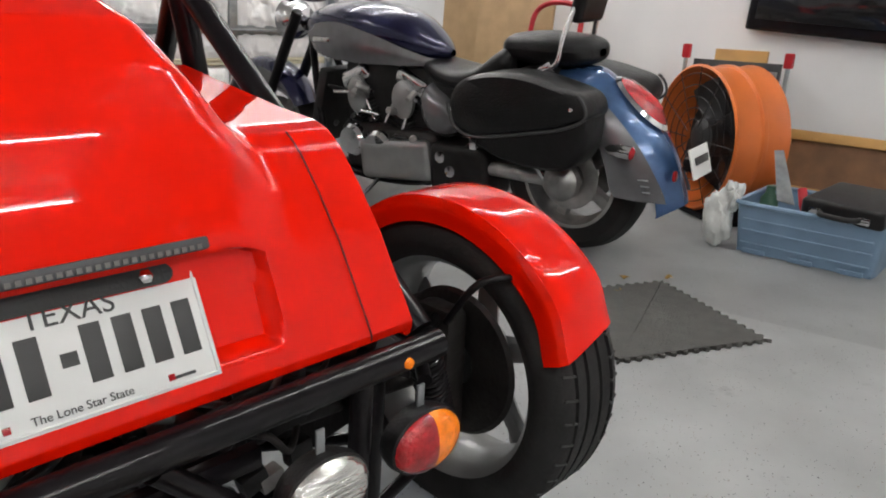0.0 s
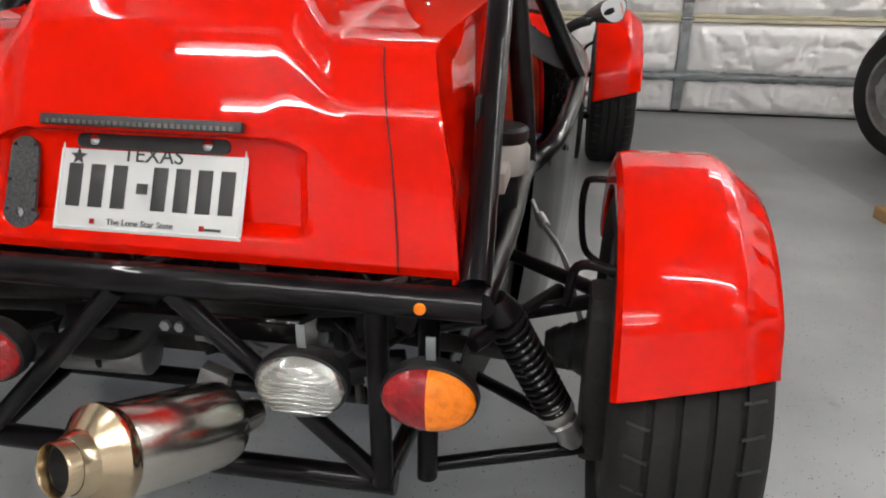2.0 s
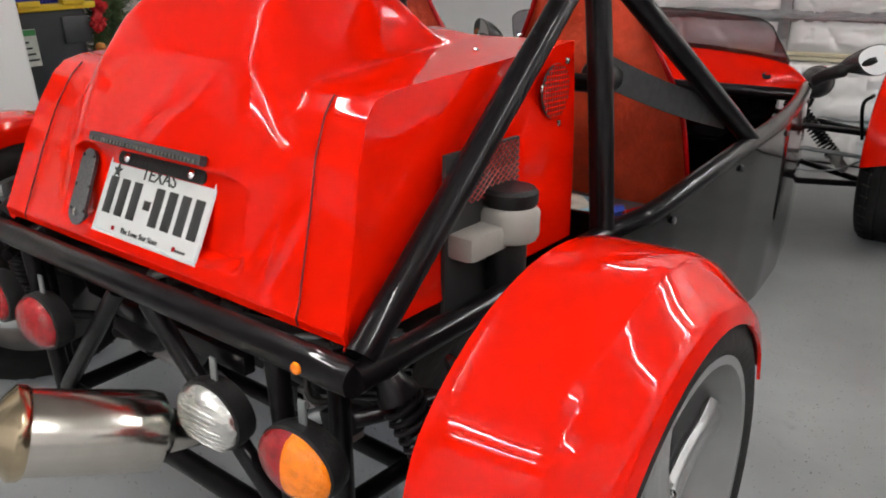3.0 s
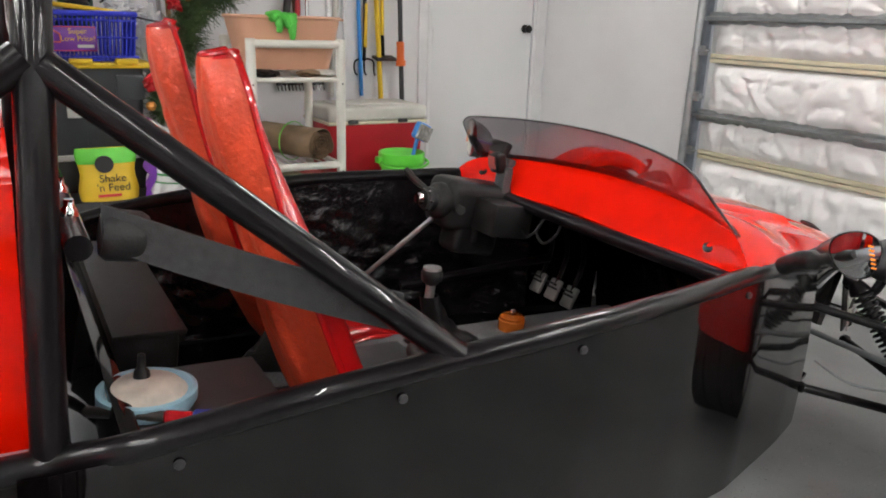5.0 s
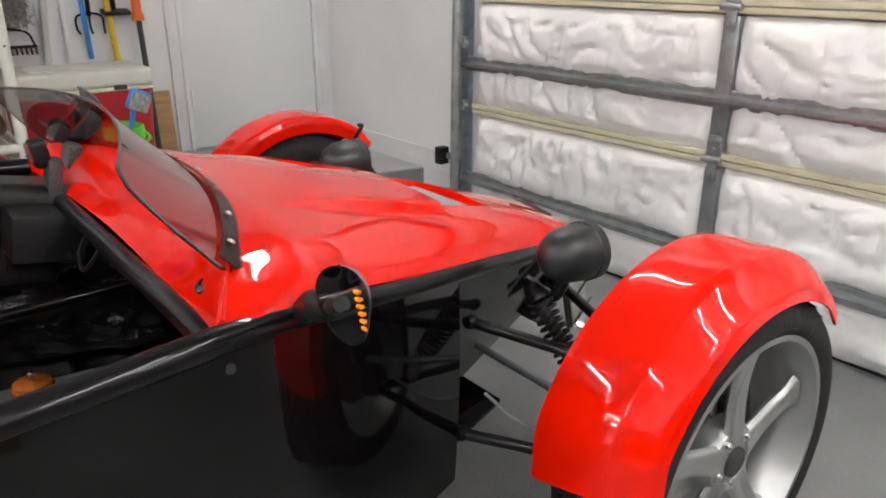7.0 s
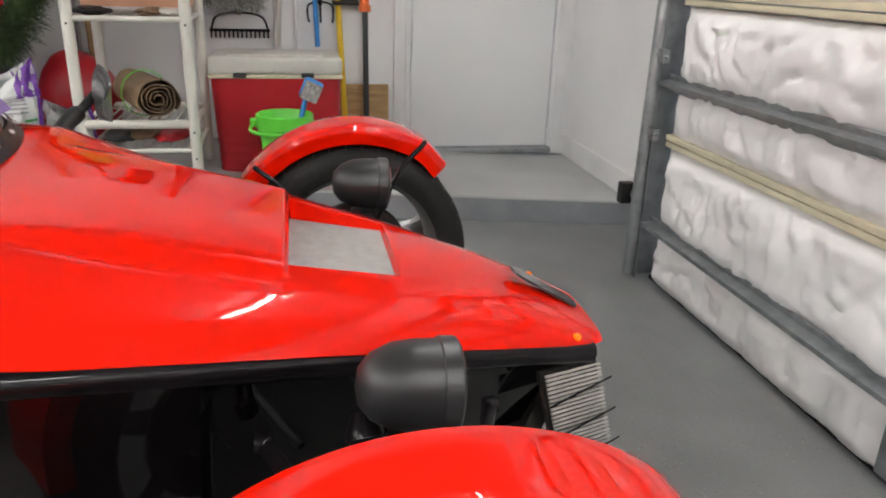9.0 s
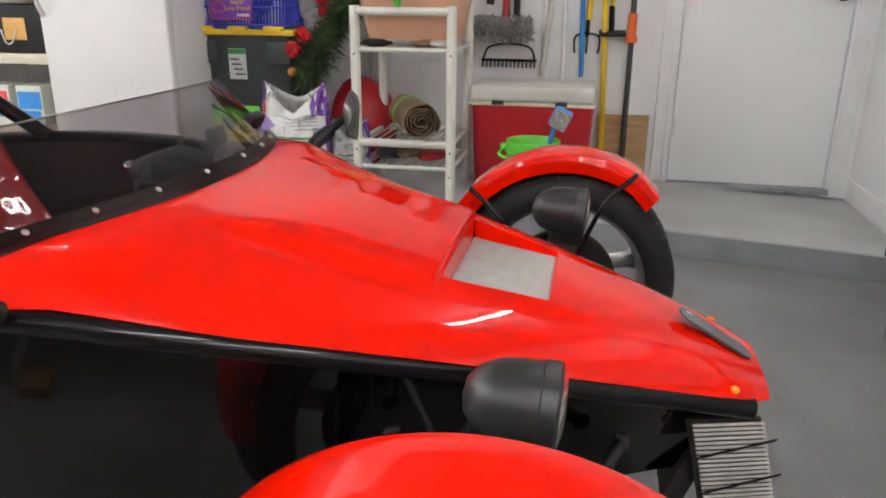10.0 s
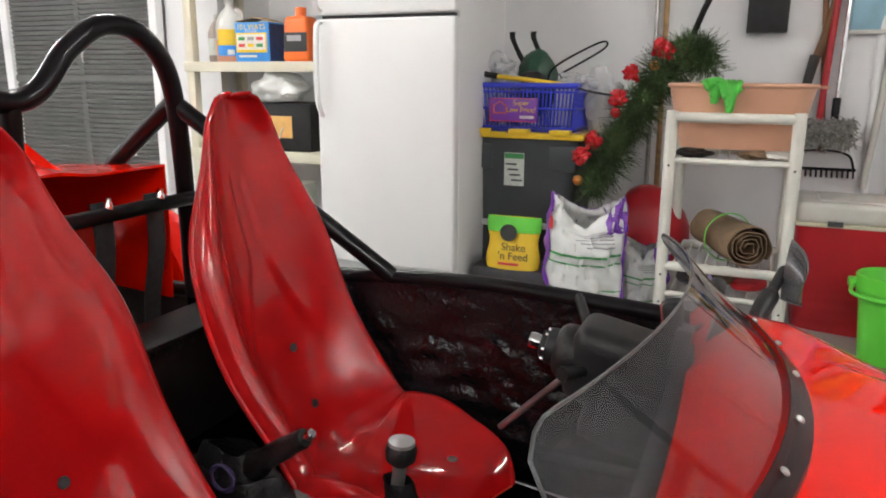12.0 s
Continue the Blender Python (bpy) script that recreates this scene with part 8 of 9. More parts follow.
        P("rear_reflector", lathe(bmesh.new(), [(0.022, 0), (0.022, 0.006), (0, 0.009)], along((-0.47, s * 0.085, 0.42), (-1.3, s * 0.085, 0.46)), 18), REDLENS, "round red reflector")
    tm = Matrix.Translation((-0.272, 0, 0.675)) @ spin(ry=-40) @ Matrix.Diagonal((1.9, 1, 1, 1))
    tl = P("tail_lamp", lathe(bmesh.new(), [(0.066, 0), (0.068, 0.014), (0.054, 0.032), (0.03, 0.044), (0.0, 0.048)], tm, 30), REDLENS, "large red tail lamp in chrome surround")
    part("surround", lathe(bmesh.new(), [(0.07, -0.01), (0.08, 0.0), (0.071, 0.015)], tm, 30, caps=False), CHROME, tl)
    part("clear_strip", lathe(bmesh.new(), [(0.03, 0.0445), (0.02, 0.0485), (0, 0.05)], tm @ Matrix.Translation((-0.012, 0, 0)), 20), BERRY, tl)
    np_ = P("number_plate", B((-0.535, 0, 0.475), (0.006, 0.19, 0.12), spin(ry=16), bevel=0.002), PLATEW, "small pale number plate")
    P("plate_bracket", B((-0.505, 0, 0.46), (0.05, 0.08, 0.05), bevel=0.008), BPLASTIC)
    for k in range(2):
        part("print_bar", B((-0.541 + 0.012 * k, 0, 0.485 - 0.04 * k), (0.004, 0.13 - 0.03 * k, 0.03 - 0.015 * k), spin(ry=16)), GREYPLASTIC, np_)

    # saddlebags: a slanting box below a lid with a rolled leather edge
    BAG = [(0.41, 0.64), (0.352, 0.52), (0.23, 0.455), (0.116, 0.43), (-0.02, 0.425), (-0.11, 0.435), (-0.17, 0.48), (-0.205, 0.56), (-0.2, 0.67), (-0.08, 0.72), (0.1, 0.74), (0.33, 0.72)]
    LID = [(0.44, 0.66), (0.4, 0.735), (0.32, 0.778), (0.18, 0.8), (0.048, 0.795), (-0.08, 0.77), (-0.19, 0.735), (-0.215, 0.66), (-0.12, 0.61), (0.009, 0.58), (0.17, 0.548), (0.325, 0.53), (0.41, 0.575)]

    def pillow(outline, y_in, y_out, soft, s):
        ring = smooth_path([(x, 0, z) for x, z in outline + outline[:1]], 6)[:-1]
        c = sum(ring, Vector()) / len(ring)
        rows = [(y_in, 0.9), (y_in + soft, 1.0), (y_out - soft, 1.0), (y_out - soft * 0.35, 0.97), (y_out, 0.88), (y_out + 0.006, 0.5), (y_out + 0.008, 0.0)]
        bm = bmesh.new()
        vs = [[bm.verts.new(c + (p - c) * k + Vector((0, s * y, 0))) for p in ring] for y, k in rows]
        n = len(ring)
        for a, b in zip(vs, vs[1:]):
            for k in range(n):
                bm.faces.new((a[k], a[(k + 1) % n], b[(k + 1) % n], b[k]))
        bm.faces.new(vs[0])
        bmesh.ops.remove_doubles(bm, verts=bm.verts, dist=0.0004)
        return bm, ring
    for s in (1, -1):
        bm, ring = pillow(BAG, 0.15, 0.36, 0.05, s)
        bag = P("saddlebag", bm, LEATHER, "black leather saddlebag with overlapping lid")
        bm, ring = pillow(LID, 0.15, 0.382, 0.045, s)
        part("lid", bm, LEATHER, bag)
        n = len(ring)
        part("rolled_edge", pipe(bmesh.new(), [p + Vector((0, s * 0.374, 0)) for p in ring[int(n * 0.46):]] + [ring[0] + Vector((0, s * 0.374, 0))], 0.0065, 8, smooth=False), GREYPLASTIC, bag)
        part("buckle", B((0.3, s * 0.37, 0.5), (0.035, 0.016, 0.055), bevel=0.006), CHROME, bag)
        part("stud", lathe(bmesh.new(), [(0.009, 0), (0.007, 0.006), (0, 0.008)], along((-0.16, s * 0.384, 0.69), (-0.16, s, 0.69)), 12), CHROME, bag)
    # seats
    P("rider_seat", loft([(0.86, 0.04, 0.77, 0.80), (0.8, 0.1, 0.735, 0.805), (0.7, 0.15, 0.68, 0.785), (0.58, 0.185, 0.66, 0.765), (0.46, 0.19, 0.66, 0.785), (0.36, 0.175, 0.68, 0.86), (0.3, 0.15, 0.72, 0.89), (0.27, 0.1, 0.76, 0.87)]), LEATHER, "black rider seat")
    P("pillion_seat", loft([(0.36, 0.06, 0.83, 0.88), (0.32, 0.12, 0.81, 0.925), (0.18, 0.15, 0.80, 0.94), (0.05, 0.15, 0.80, 0.935), (-0.03, 0.13, 0.81, 0.925), (-0.07, 0.09, 0.83, 0.905), (-0.085, 0.03, 0.85, 0.88)]), LEATHER, "black pillion seat")
    P("seat_base", loft([(0.84, 0.05, 0.7, 0.76), (0.7, 0.12, 0.56, 0.72), (0.45, 0.15, 0.52, 0.72), (0.2, 0.15, 0.6, 0.81), (0.05, 0.12, 0.72, 0.81)]), BPLASTIC, "black under-seat cover")
    P("backrest", B((-0.01, 0, 1.05), (0.06, 0.22, 0.14), spin(ry=-14), bevel=0.03, seg=4), LEATHER, "black padded backrest")
    for s in (1, -1):
        P("sissy_bar", pipe(bmesh.new(), [(0.14, s * 0.155, 0.78), (0.05, s * 0.15, 0.82), (0.03, s * 0.13, 0.93), (-0.0, s * 0.1, 1.04)], 0.011), CHROME)
        P("bar_bracket", B((0.09, s * 0.156, 0.795), (0.07, 0.014, 0.05), spin(ry=30), bevel=0.008), CHROME)
    # tank in two colours
    TANK = [(0.69, 0.02, 0.80, 0.83), (0.76, 0.09, 0.775, 0.89), (0.9, 0.15, 0.765, 0.985), (1.1, 0.19, 0.765, 1.035), (1.32, 0.2, 0.785, 1.045), (1.5, 0.17, 0.82, 1.01), (1.6, 0.1, 0.87, 0.965), (1.64, 0.02, 0.9, 0.93)]
    P("fuel_tank", loft(TANK, 0.85), NAVY, "navy fuel tank with silver side flash")
    UPPER = [(1.5, 0.9), (1.42, 0.935), (1.255, 0.945), (1.1, 0.912), (0.966, 0.87), (0.8, 0.81), (0.66, 0.763)]
    UNDER = [(1.5, 0.86), (1.43, 0.79), (1.25, 0.762), (1.1, 0.757), (0.966, 0.757), (0.8, 0.757), (0.66, 0.755)]
    for s in (1, -1):
        def flash(u, v):
            a, b = along_line(UPPER, u), along_line(UNDER, u)
            x = a[0] + (b[0] - a[0]) * v
            w = lerp_table([(q[0], q[1]) for q in TANK], x)[0]
            return Vector((x, s * (max(w, 0.05) + 0.006 + 0.012 * math.sin(v * 3.14)), a[1] + (b[1] - a[1]) * v))
        P("tank_flash", sheet(flash, 36, 10, 0.004), TITAN, "silver tank flash")
        P("tank_badge", B((1.36, s * 0.222, 0.86), (0.12, 0.008, 0.022), bevel=0.003), CHROME)
    P("filler_cap", lathe(bmesh.new(), [(0.04, 0), (0.042, 0.012), (0.03, 0.02), (0, 0.021)], Matrix.Translation((1.2, 0, 1.035)), 24), CHROME, "chrome filler cap")
    # engine
    e = P("engine", B((1.0, 0, 0.32), (0.62, 0.3, 0.26), bevel=0.06, seg=4), GRIME, "polished V-twin engine with black cylinders")
    part("engine_core", B((1.03, 0, 0.56), (0.62, 0.17, 0.38), bevel=0.03), BPLASTIC, e)
    for tilt, x in ((24, 0.98), (-24, 1.16)):
        m = Matrix.Translation((x, 0, 0.44)) @ spin(ry=-tilt)
        for k in range(10):
            part("cooling_fin", lathe(bmesh.new(), [(0.1, k * 0.02), (0.118, k * 0.02 + 0.003), (0.118, k * 0.02 + 0.008), (0.1, k * 0.02 + 0.012)], m, 24), BPLASTIC, e)
        part("rocker_cover", B(m @ Vector((0, 0, 0.255)), (0.21, 0.22, 0.09), spin(ry=-tilt), bevel=0.03, seg=3), CHROME, e)
        part("head_cover", lathe(bmesh.new(), [(0.07, 0), (0.068, 0.02), (0.05, 0.034), (0, 0.038)], along(m @ Vector((0, 0.105, 0.16)), m @ Vector((0, 1, 0.16))) @ Matrix.Diagonal((1, 1.35, 1, 1)), 24), SILVER, e, "satin silver head cover")
        for dx in (-0.06, 0.06):
            part("push_rod", rod(bmesh.new(), m @ Vector((dx, 0.12, 0.0)), m @ Vector((dx * 0.6, 0.11, 0.22)), 0.011), CHROME, e)
    for x, z, r in ((1.22, 0.36, 0.085), (1.04, 0.33, 0.1), (0.84, 0.3, 0.075)):
        part("case_cover", lathe(bmesh.new(), [(r, 0), (r, 0.03), (r * 0.8, 0.05), (0, 0.055)], along((x, 0.15, z), (x, 1.15, z)), 30), CHROME, e)
    part("primary_cover", B((0.92, 0.175, 0.3), (0.46, 0.06, 0.2), spin(ry=6), bevel=0.04, seg=4), SILVER, e, "satin silver primary cover")
    part("rear_case", B((0.53, 0.08, 0.3), (0.34, 0.22, 0.24), bevel=0.04, seg=3), BPLASTIC, e, "black rear case")
    for x, z in ((0.62, 0.36), (0.56, 0.3)):
        part("case_bolt", lathe(bmesh.new(), [(0.03, 0), (0.028, 0.012), (0, 0.016)], along((x, 0.19, z), (x, 1.2, z)), 18), CHROME, e)
    rnd = random.Random(8)
    for k in range(30):
        x, z = rnd.uniform(0.72, 1.4), rnd.uniform(0.24, 0.66)
        part("fitting", rod(bmesh.new(), (x, 0.13, z), (x + rnd.uniform(-0.07, 0.07), 0.19, z + rnd.uniform(-0.04, 0.04)), rnd.uniform(0.007, 0.02), n=10), rnd.choice([CHROME, ALU, BPLASTIC, BPLASTIC]), e)
    P("air_cleaner", lathe(bmesh.new(), [(0.1, 0), (0.1, 0.05), (0.08, 0.07), (0, 0.075)], along((1.08, -0.12, 0.66), (1.08, -1, 0.66)), 28), CHROME)
    P("side_cover", loft([(0.55, 0.15, 0.5, 0.56), (0.6, 0.18, 0.44, 0.64), (0.68, 0.185, 0.42, 0.68), (0.75, 0.17, 0.45, 0.7), (0.78, 0.14, 0.55, 0.66)]), TITAN, "silver side cover")
    P("radiator", B((1.5, 0, 0.5), (0.06, 0.3, 0.42), spin(ry=-18), bevel=0.01), BPLASTIC, "black radiator")
    # frame, final drive, exhausts, stand
    for s in (1, -1):
        P("frame_tube", pipe(bmesh.new(), [(1.62, s * 0.05, 0.86), (1.5, s * 0.13, 0.5), (1.38, s * 0.15, 0.22), (0.8, s * 0.15, 0.2), (0.5, s * 0.15, 0.4), (0.3, s * 0.14, 0.6)], 0.02), BLACK)
        P("shock_absorber", rod(bmesh.new(), (0.05, s * 0.16, 0.33), (0.3, s * 0.16, 0.62), 0.024), CHROME)
        P("fork_leg", rod(bmesh.new(), (L, s * 0.105, 0.335), (1.66, s * 0.105, 0.98), 0.03), BLACK, "black fork leg")
        P("fork_slider", rod(bmesh.new(), (L + 0.005, s * 0.105, 0.3), (L - 0.13, s * 0.105, 0.55), 0.036), ALU)
    P("final_drive", lathe(bmesh.new(), [(0.05, 0), (0.085, 0.02), (0.085, 0.06), (0.05, 0.1), (0.025, 0.11)], along((0, 0.1, 0.335), (0, 1, 0.335)), 28), ALU, "alloy final drive housing")
    P("drive_tube", rod(bmesh.new(), (0.05, 0.14, 0.335), (0.7, 0.14, 0.33), 0.034, 0.028), ALU)
    P("exhaust", pipe(bmesh.new(), [(1.2, -0.2, 0.5), (1.1, -0.24, 0.22), (0.6, -0.24, 0.2), (-0.2, -0.26, 0.25)], [0.025, 0.028, 0.04, 0.045]), CHROME, "chrome exhaust")
    P("footboard", B((1.34, 0.27, 0.19), (0.3, 0.1, 0.02), spin(ry=4), bevel=0.012), BPLASTIC, "black footboard with chrome rim")
    P("footboard_rim", pipe(bmesh.new(), [(1.18, 0.32, 0.195), (1.35, 0.335, 0.18), (1.5, 0.31, 0.175), (1.5, 0.22, 0.175)], 0.009), CHROME)
    P("side_stand", pipe(bmesh.new(), [(1.05, 0.16, 0.18), (1.02, 0.34, 0.12), (1.0, 0.49, 0.062)], 0.012), CHROME, "chrome side stand put down")
    P("under_cover", B((1.05, 0, 0.21), (0.62, 0.28, 0.06), bevel=0.02), BLACK)
    # front fender
    P("front_fender", sheet(lambda u, v: Vector((L, 0, 0.335)) + Vector(((0.385 - 0.05 * abs(2 * v - 1) ** 3) * math.cos(radians(18 + 140 * u)), (2 * v - 1) * 0.095, (0.385 - 0.05 * abs(2 * v - 1) ** 3) * math.sin(radians(18 + 140 * u)))), 32, 16, 0.004), NAVY, "navy front fender with silver skirt")
    for s in (1, -1):
        P("fender_skirt", sheet(lambda u, v: Vector((L, s * 0.095, 0.335)) + Vector(((0.335 - 0.09 * v * math.sin(u * 3.14)) * math.cos(radians(25 + 125 * u)), 0, (0.335 - 0.09 * v * math.sin(u * 3.14)) * math.sin(radians(25 + 125 * u)))), 24, 5, 0.004), TITAN, "silver fender skirt")
    fi = P("fork_reflector", B((L - 0.09, 0.15, 0.47), (0.05, 0.012, 0.06), spin(ry=-25), bevel=0.006), AMBERDULL, "amber fork reflector")
    hl = P("headlight", lathe(bmesh.new(), [(0.0, -0.13), (0.06, -0.12), (0.1, -0.06), (0.11, 0.0), (0.115, 0.02), (0.108, 0.03)], along((1.82, 0, 0.93), (2.82, 0, 0.9)), 32), CHROME, "chrome headlight shell")
    part("lens", lathe(bmesh.new(), [(0.106, 0.03), (0.07, 0.045), (0, 0.05)], along((1.82, 0, 0.93), (2.82, 0, 0.9)), 28), WHITELENS, hl)
    P("handlebar", pipe(bmesh.new(), [(1.3, 0.46, 1.07), (1.42, 0.44, 1.1), (1.58, 0.3, 1.14), (1.62, 0.1, 1.05), (1.62, -0.1, 1.05), (1.58, -0.3, 1.14), (1.42, -0.44, 1.1), (1.3, -0.46, 1.07)], 0.014), CHROME, "wide chrome handlebar")
    for s in (1, -1):
        P("grip", rod(bmesh.new(), (1.28, s * 0.463, 1.065), (1.42, s * 0.44, 1.1), 0.02), BPLASTIC)
        P("bike_mirror", lathe(bmesh.new(), [(0.0, -0.02), (0.05, -0.01), (0.06, 0.0), (0.055, 0.004)], along((1.5, s * 0.42, 1.28), (0.5, s * 0.42, 1.28)), 20), CHROME)
        P("mirror_stem", rod(bmesh.new(), (1.46, s * 0.4, 1.1), (1.51, s * 0.42, 1.26), 0.006), CHROME)
    b = tagged(empty("wood_block", SLOPE @ pose(1.93, 2.04, 0, 0, 0, 10)), "small wooden block under the motorcycle stand", "block")
    part("block", B((0, 0, 0.025), (0.2, 0.09, 0.05), bevel=0.006), WOOD, b)


def build_mat():
    root = tagged(empty("foam_mat", SLOPE @ pose(1.965, 0.36, 0, 0, 0, -26)), "grey interlocking foam floor tile", "mat")
    n, h = 14, 0.295
    out = []
    for side in range(4):
        for k in range(n):
            for t, d in ((0.0, 0.0), (0.2, -0.004), (0.25, -0.018), (0.5, -0.02), (0.75, -0.018), (0.8, -0.004)):
                p = Vector((-h + 2 * h * (k + t) / n, -h - d * 0.8, 0))
                out.append(spin(rz=90 * side) @ p)
    bm = bmesh.new()
    slab(out, 0.012, (0, 0, 1), bm)
    part("tile", bm, MATFOAM, root)


def build_leaf(x, y, turn, size):
    k = tagged(empty("dry_leaf", SLOPE @ pose(x, y, 0.002, 0, 0, turn)), "small dry yellow leaf on the floor", "leaf", "dry leaves")
    part("blade", sheet(lambda u, v: Vector((size * (u - 0.5), size * 0.5 * (2 * v - 1) * math.sin(u * math.pi) ** 0.7, 0.003 + 0.006 * (2 * v - 1) ** 2 + 0.004 * math.sin(u * 5))), 10, 6, 0.0008), LEAF, k)


def on_floor(name, label, category, x, y, rz=0):
    return tagged(empty(name, SLOPE @ pose(x, y, 0, 0, 0, rz)), label, category)


def build_clutter():
    # blue crate with things piled in it
    c = on_floor("plastic_crate", "pale blue plastic crate heaped with tools", "crate", 3.28, 0.22, 3)
    W, D, H = 0.5, 0.62, 0.225

    def side(u, v):
        a = 2 * math.pi * u
        e = 0.15
        cx = math.copysign(abs(math.cos(a)) ** e, math.cos(a))
        cy = math.copysign(abs(math.sin(a)) ** e, math.sin(a))
        k = 0.93 + 0.07 * v
        return Vector((W / 2 * cx * k, D / 2 * cy * k, 0.004 + H * v))
    part("crate_wall", sheet(side, 72, 6, 0.006), CRATEB, c)
    part("crate_floor", B((0, 0, 0.01), (W * 0.9, D * 0.9, 0.014)), CRATEB, c)
    part("rim", pipe(bmesh.new(), [side(k / 72, 1.0) for k in range(73)], 0.011, 8, smooth=False), CRATEB, c)
    for z in (0.05, 0.11, 0.16):
        part("moulded_rib", B((-W / 2 * (0.95 + z * 0.2), 0, z), (0.012, D * 0.86, 0.008), bevel=0.002), CRATEB, c)
    for y in (-0.2, 0.0, 0.2):
        part("foot", B((-W / 2 * 0.92, y, 0.014), (0.03, 0.1, 0.022), bevel=0.004), CRATEB, c)
    t = on_floor("tool_case", "black hard tool case lying on the crate", "tool case", 3.2, 0.06, -8)
    part("case_body", B((0, 0, 0.275), (0.34, 0.34, 0.08), spin(ry=-6), bevel=0.02, seg=3), BPLASTIC, t)
    part("case_handle", pipe(bmesh.new(), [(-0.18, -0.08, 0.25), (-0.22, -0.05, 0.25), (-0.22, 0.05, 0.25), (-0.18, 0.08, 0.25)], 0.012), BPLASTIC, t)
    for y in (-0.1, 0.1):
        part("latch", B((-0.178, y, 0.25), (0.012, 0.05, 0.03), bevel=0.004), CHROME, t)
    s = on_floor("hand_saw", "hand saw with red handle sticking out of the crate", "saw", 3.3, 0.42, 0)
    part("blade", slab([(-0.16, -0.04, 0.24), (0.1, 0.1, 0.42), (0.14, 0.07, 0.42), (-0.1, -0.1, 0.22)], 0.004, (0, 0, 1)), GALV, s)
    part("handle", pipe(bmesh.new(), [(-0.1, -0.12, 0.3), (-0.14, -0.16, 0.22), (-0.1, -0.2, 0.2)], 0.02), COOLRED, s)
    g = on_floor("garden_bottle", "small dark green bottle in the crate", "bottle", 3.16, 0.42)
    part("bottle_body", lathe(bmesh.new(), [(0.04, 0.03), (0.04, 0.24), (0.02, 0.27), (0.02, 0.3), (0, 0.3)], Matrix.Identity(4), 20), DKGREEN, g)
    w = on_floor("cloth_roll", "white crumpled cloth roll standing beside the crate", "cloth", 3.04, 0.6)
    bm = crumple((0, 0, 0.13), (0.055, 0.07, 0.13), 42, 0.4)
    bm2 = crumple((0.02, -0.05, 0.24), (0.05, 0.045, 0.07), 47, 0.5)
    part("cloth_top", bm2, SACKW, w)
    part("cloth_body", bm, SACKW, w)
    # drum fan on its stand
    f = on_floor("drum_fan", "large orange drum fan standing on the floor", "fan", 3.66, 0.92, -32)
    R = 0.375
    m = Matrix.Translation((0, 0, R + 0.03)) @ spin(ry=-90)
    part("drum", lathe(bmesh.new(), [(R - 0.008, -0.15), (R, -0.16), (R + 0.012, -0.15), (R, -0.13), (R, -0.03), (R + 0.012, -0.02), (R + 0.012, 0.0), (R, 0.01), (R, 0.13), (R + 0.012, 0.15), (R, 0.16), (R - 0.008, 0.15)], m, 64, closed=True), FANORANGE, f)
    part("motor", lathe(bmesh.new(), [(0.09, -0.08), (0.1, -0.07), (0.1, 0.1), (0.06, 0.12)], m, 28), GREYPLASTIC, f)
    for k in range(4):
        a = k * math.pi / 2 + 0.5

        def blade(u, v, a=a):
            r = 0.08 + 0.25 * u
            b = a + (v - 0.5) * (0.9 - 0.25 * u)
            return m @ Vector((r * math.cos(b), r * math.sin(b), 0.06 * (v - 0.5)))
        part("blade", sheet(blade, 10, 8, 0.003), GREYPLASTIC, f, "dark fan blade")
    for r in (0.1, 0.16, 0.22, 0.28, 0.34):
        part("guard_ring", lathe(bmesh.new(), [(r, 0.152), (r + 0.003, 0.155), (r, 0.158), (r - 0.003, 0.155)], m, 48, closed=True), BPLASTIC, f)
    for k in range(12):
        a = k * math.pi / 6
        part("guard_wire", rod(bmesh.new(), m @ Vector((0.06 * math.cos(a), 0.06 * math.sin(a), 0.155)), m @ Vector((R * math.cos(a), R * math.sin(a), 0.155)), 0.003, n=6), BPLASTIC, f)
    part("base_rail", B((0, 0, 0.02), (0.34, 0.72, 0.03), bevel=0.008), BLACK, f)
    # boards and frames leaning on the wall
    p = on_floor("pinboard", "pine frame with brown panel leaning on the wall", "frame", 3.8, 0.28, 0)
    tilt = Matrix.Translation((0, 0, 0.30)) @ spin(ry=14)
    for a, b, sx in (((0, 0, 0.16), (0.03, 0.72, 0.05), 0), ((0, 0, -0.13), (0.03, 0.72, 0.05), 0), ((0, 0.34, 0.015), (0.03, 0.05, 0.25), 0), ((0, -0.34, 0.015), (0.03, 0.05, 0.25), 0)):
        bm = B(a, b, bevel=0.004)
        bm.transform(tilt)
        part("frame_rail", bm, PLANKY, p)
    bm = B((0.01, 0, 0.015), (0.01, 0.66, 0.27))
    bm.transform(tilt)
    part("panel", bm, DARKWOOD, p, "stained brown panel")
    st = on_floor("storage_stand", "low dark shelf of odds and ends under the frame", "shelf", 3.8, 0.25)
    part("shelf_body", B((0, 0, 0.07), (0.36, 0.9, 0.14), bevel=0.008), GREYPLASTIC, st)
    for x, y, h, w, mm, lab, z in ((3.92, 1.0, 0.80, 0.5, GREYPLASTIC, "dark grey panel leaning on the wall", 0), (3.97, 1.0, 0.86, 0.3, PLANKY, "pine board leaning on the wall", 0), (3.85, 0.78, 0.76, 0.07, GALV, "grey metal upright leaning on the wall", 0)):
        b = on_floor("leaning_board", lab, "board", x, y)
        part("board", B((0, 0, h / 2), (0.02, w, h), spin(ry=4), bevel=0.003), mm, b)
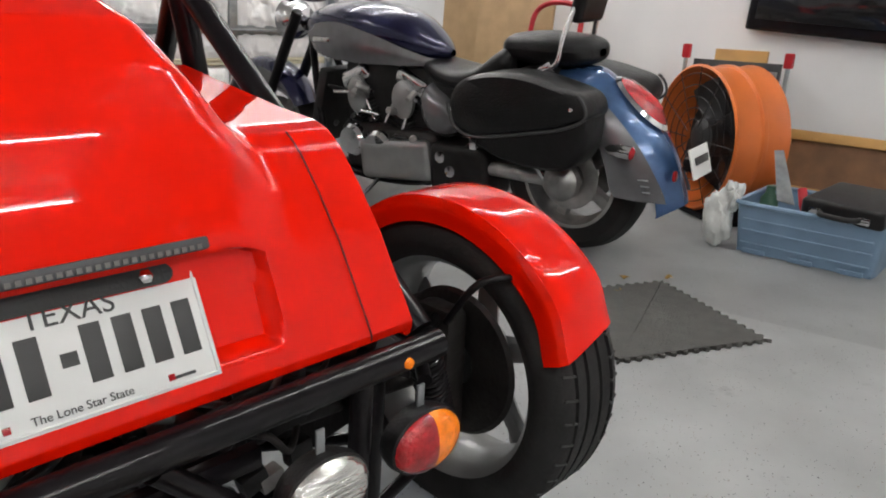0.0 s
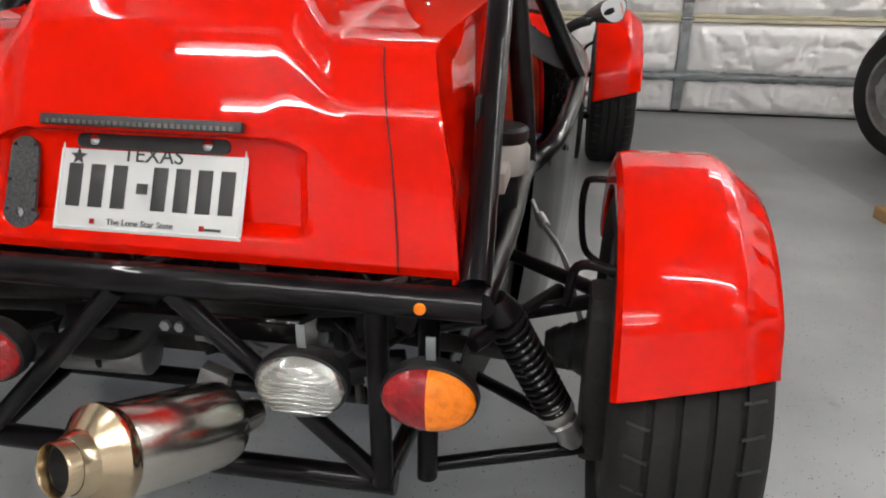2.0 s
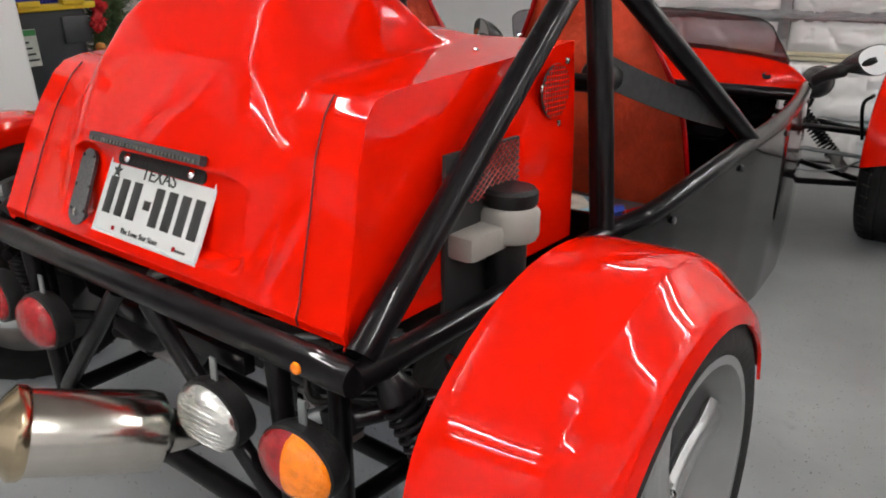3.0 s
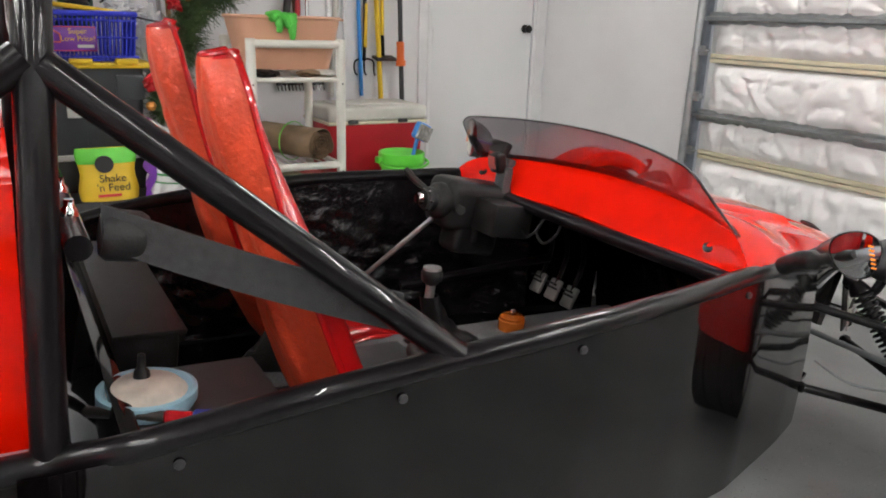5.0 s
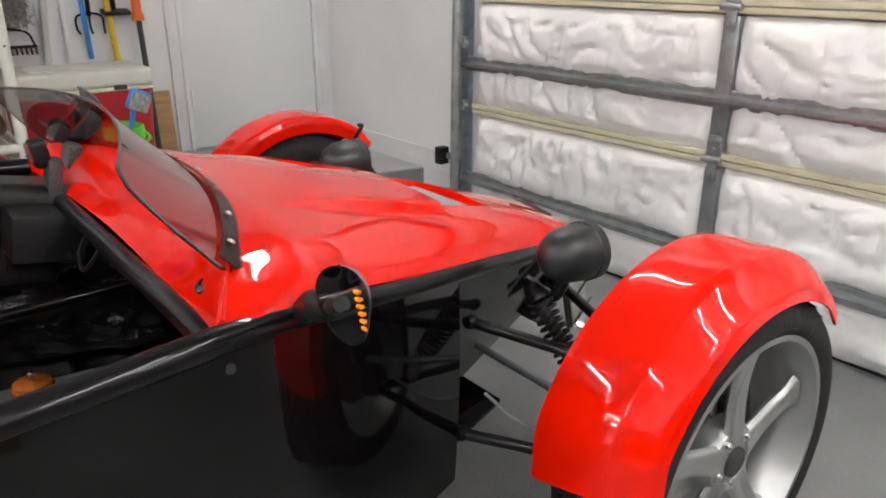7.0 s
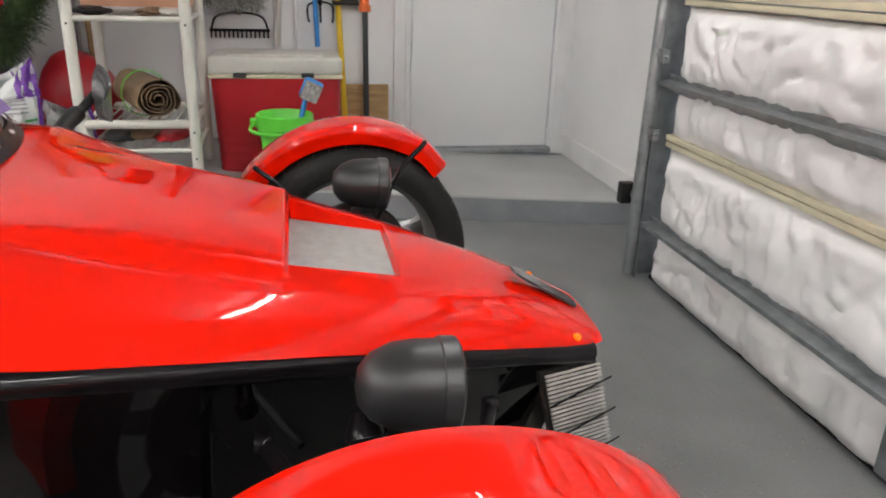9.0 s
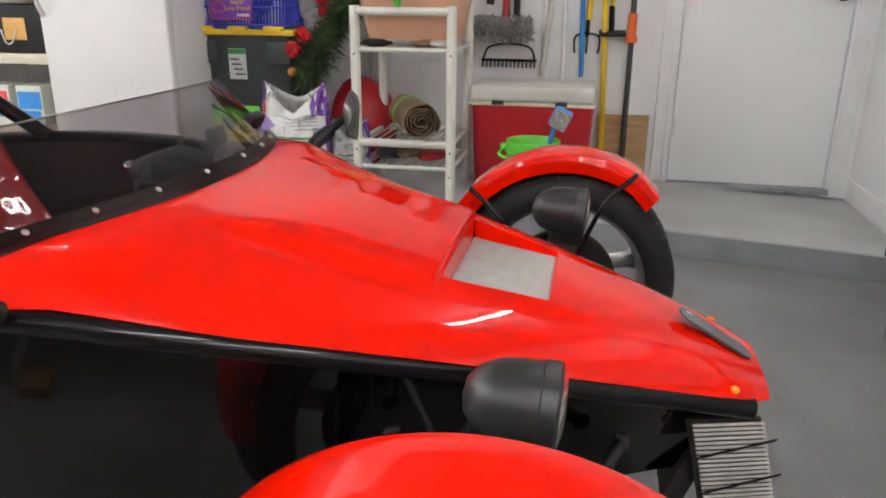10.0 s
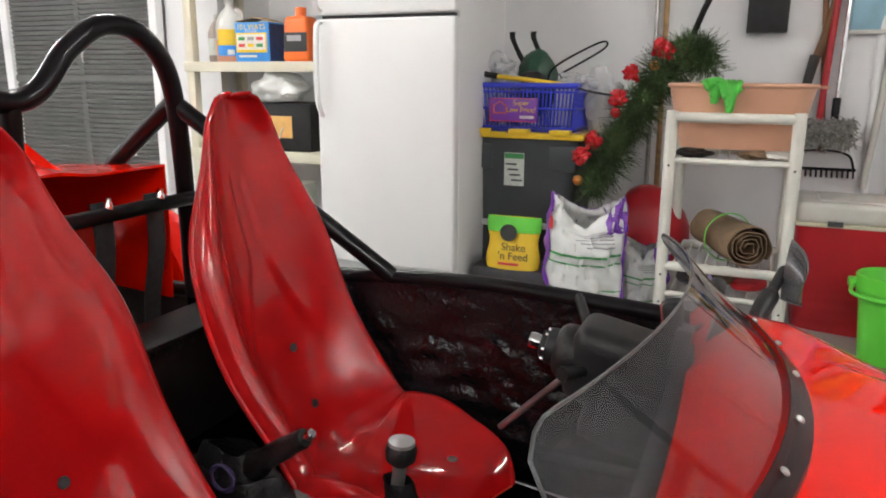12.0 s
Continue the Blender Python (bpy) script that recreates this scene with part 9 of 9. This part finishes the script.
    for y, z in ((1.28, 0.82), (0.70, 0.8)):
        k = on_floor("clamp", "clamp with red grip standing against the wall", "clamp", 3.86, y)
        part("bar", rod(bmesh.new(), (0, 0, 0), (0.04, 0, z), 0.012), GALV, k)
        part("grip", B((0.04, 0, z + 0.02), (0.04, 0.045, 0.08), bevel=0.01), COOLRED, k)
    for y, x, w, h, a in ((2.45, 3.72, 0.62, 1.3, 6), (2.95, 3.9, 0.6, 1.5, 4)):
        k = on_floor("cardboard_sheet", "large brown cardboard sheet leaning on the wall", "cardboard", x, y)
        part("sheet", B((0, 0, h / 2), (0.03, w, h), spin(ry=a), bevel=0.004), CARD, k)
    r = on_floor("hand_truck", "red tubular hand truck leaning on the wall", "hand truck", 3.45, 1.95, 0)
    part("frame", pipe(bmesh.new(), [(0, 0.18, 0.1), (0.05, 0.18, 0.8), (0.1, 0.14, 1.05), (0.1, -0.14, 1.05), (0.05, -0.18, 0.8), (0, -0.18, 0.1)], 0.016), COOLRED, r)
    for z in (0.3, 0.55, 0.8):
        part("crossbar", rod(bmesh.new(), (z * 0.06, -0.18, z), (z * 0.06, 0.18, z), 0.012), COOLRED, r)
    for y in (-0.22, 0.22):
        part("wheel", lathe(bmesh.new(), [(0.05, -0.03), (0.11, -0.03), (0.12, 0), (0.11, 0.03), (0.05, 0.03)], Matrix.Translation((-0.02, y, 0.12)) @ spin(rx=90), 24), RUBBER, r)
    # glossy black screen high on the wall
    v = thing("wall_screen", "glossy black flat screen mounted on the wall", "screen")
    part("bezel", B((XR - 0.05, 0.25, 1.33), (0.07, 1.66, 0.5), bevel=0.02, seg=3), BLACK, v)
    part("glass", B((XR - 0.088, 0.25, 1.34), (0.004, 1.56, 0.4), bevel=0.001), SCREENGLASS, v, "glossy reflecting screen glass")


build_motorcycle()
build_mat()
for lx, ly, lt, ls in ((2.28, 0.62, 20, 0.045), (2.12, 0.56, 80, 0.035), (2.42, 0.5, 140, 0.03)):
    build_leaf(lx, ly, lt, ls)
build_clutter()
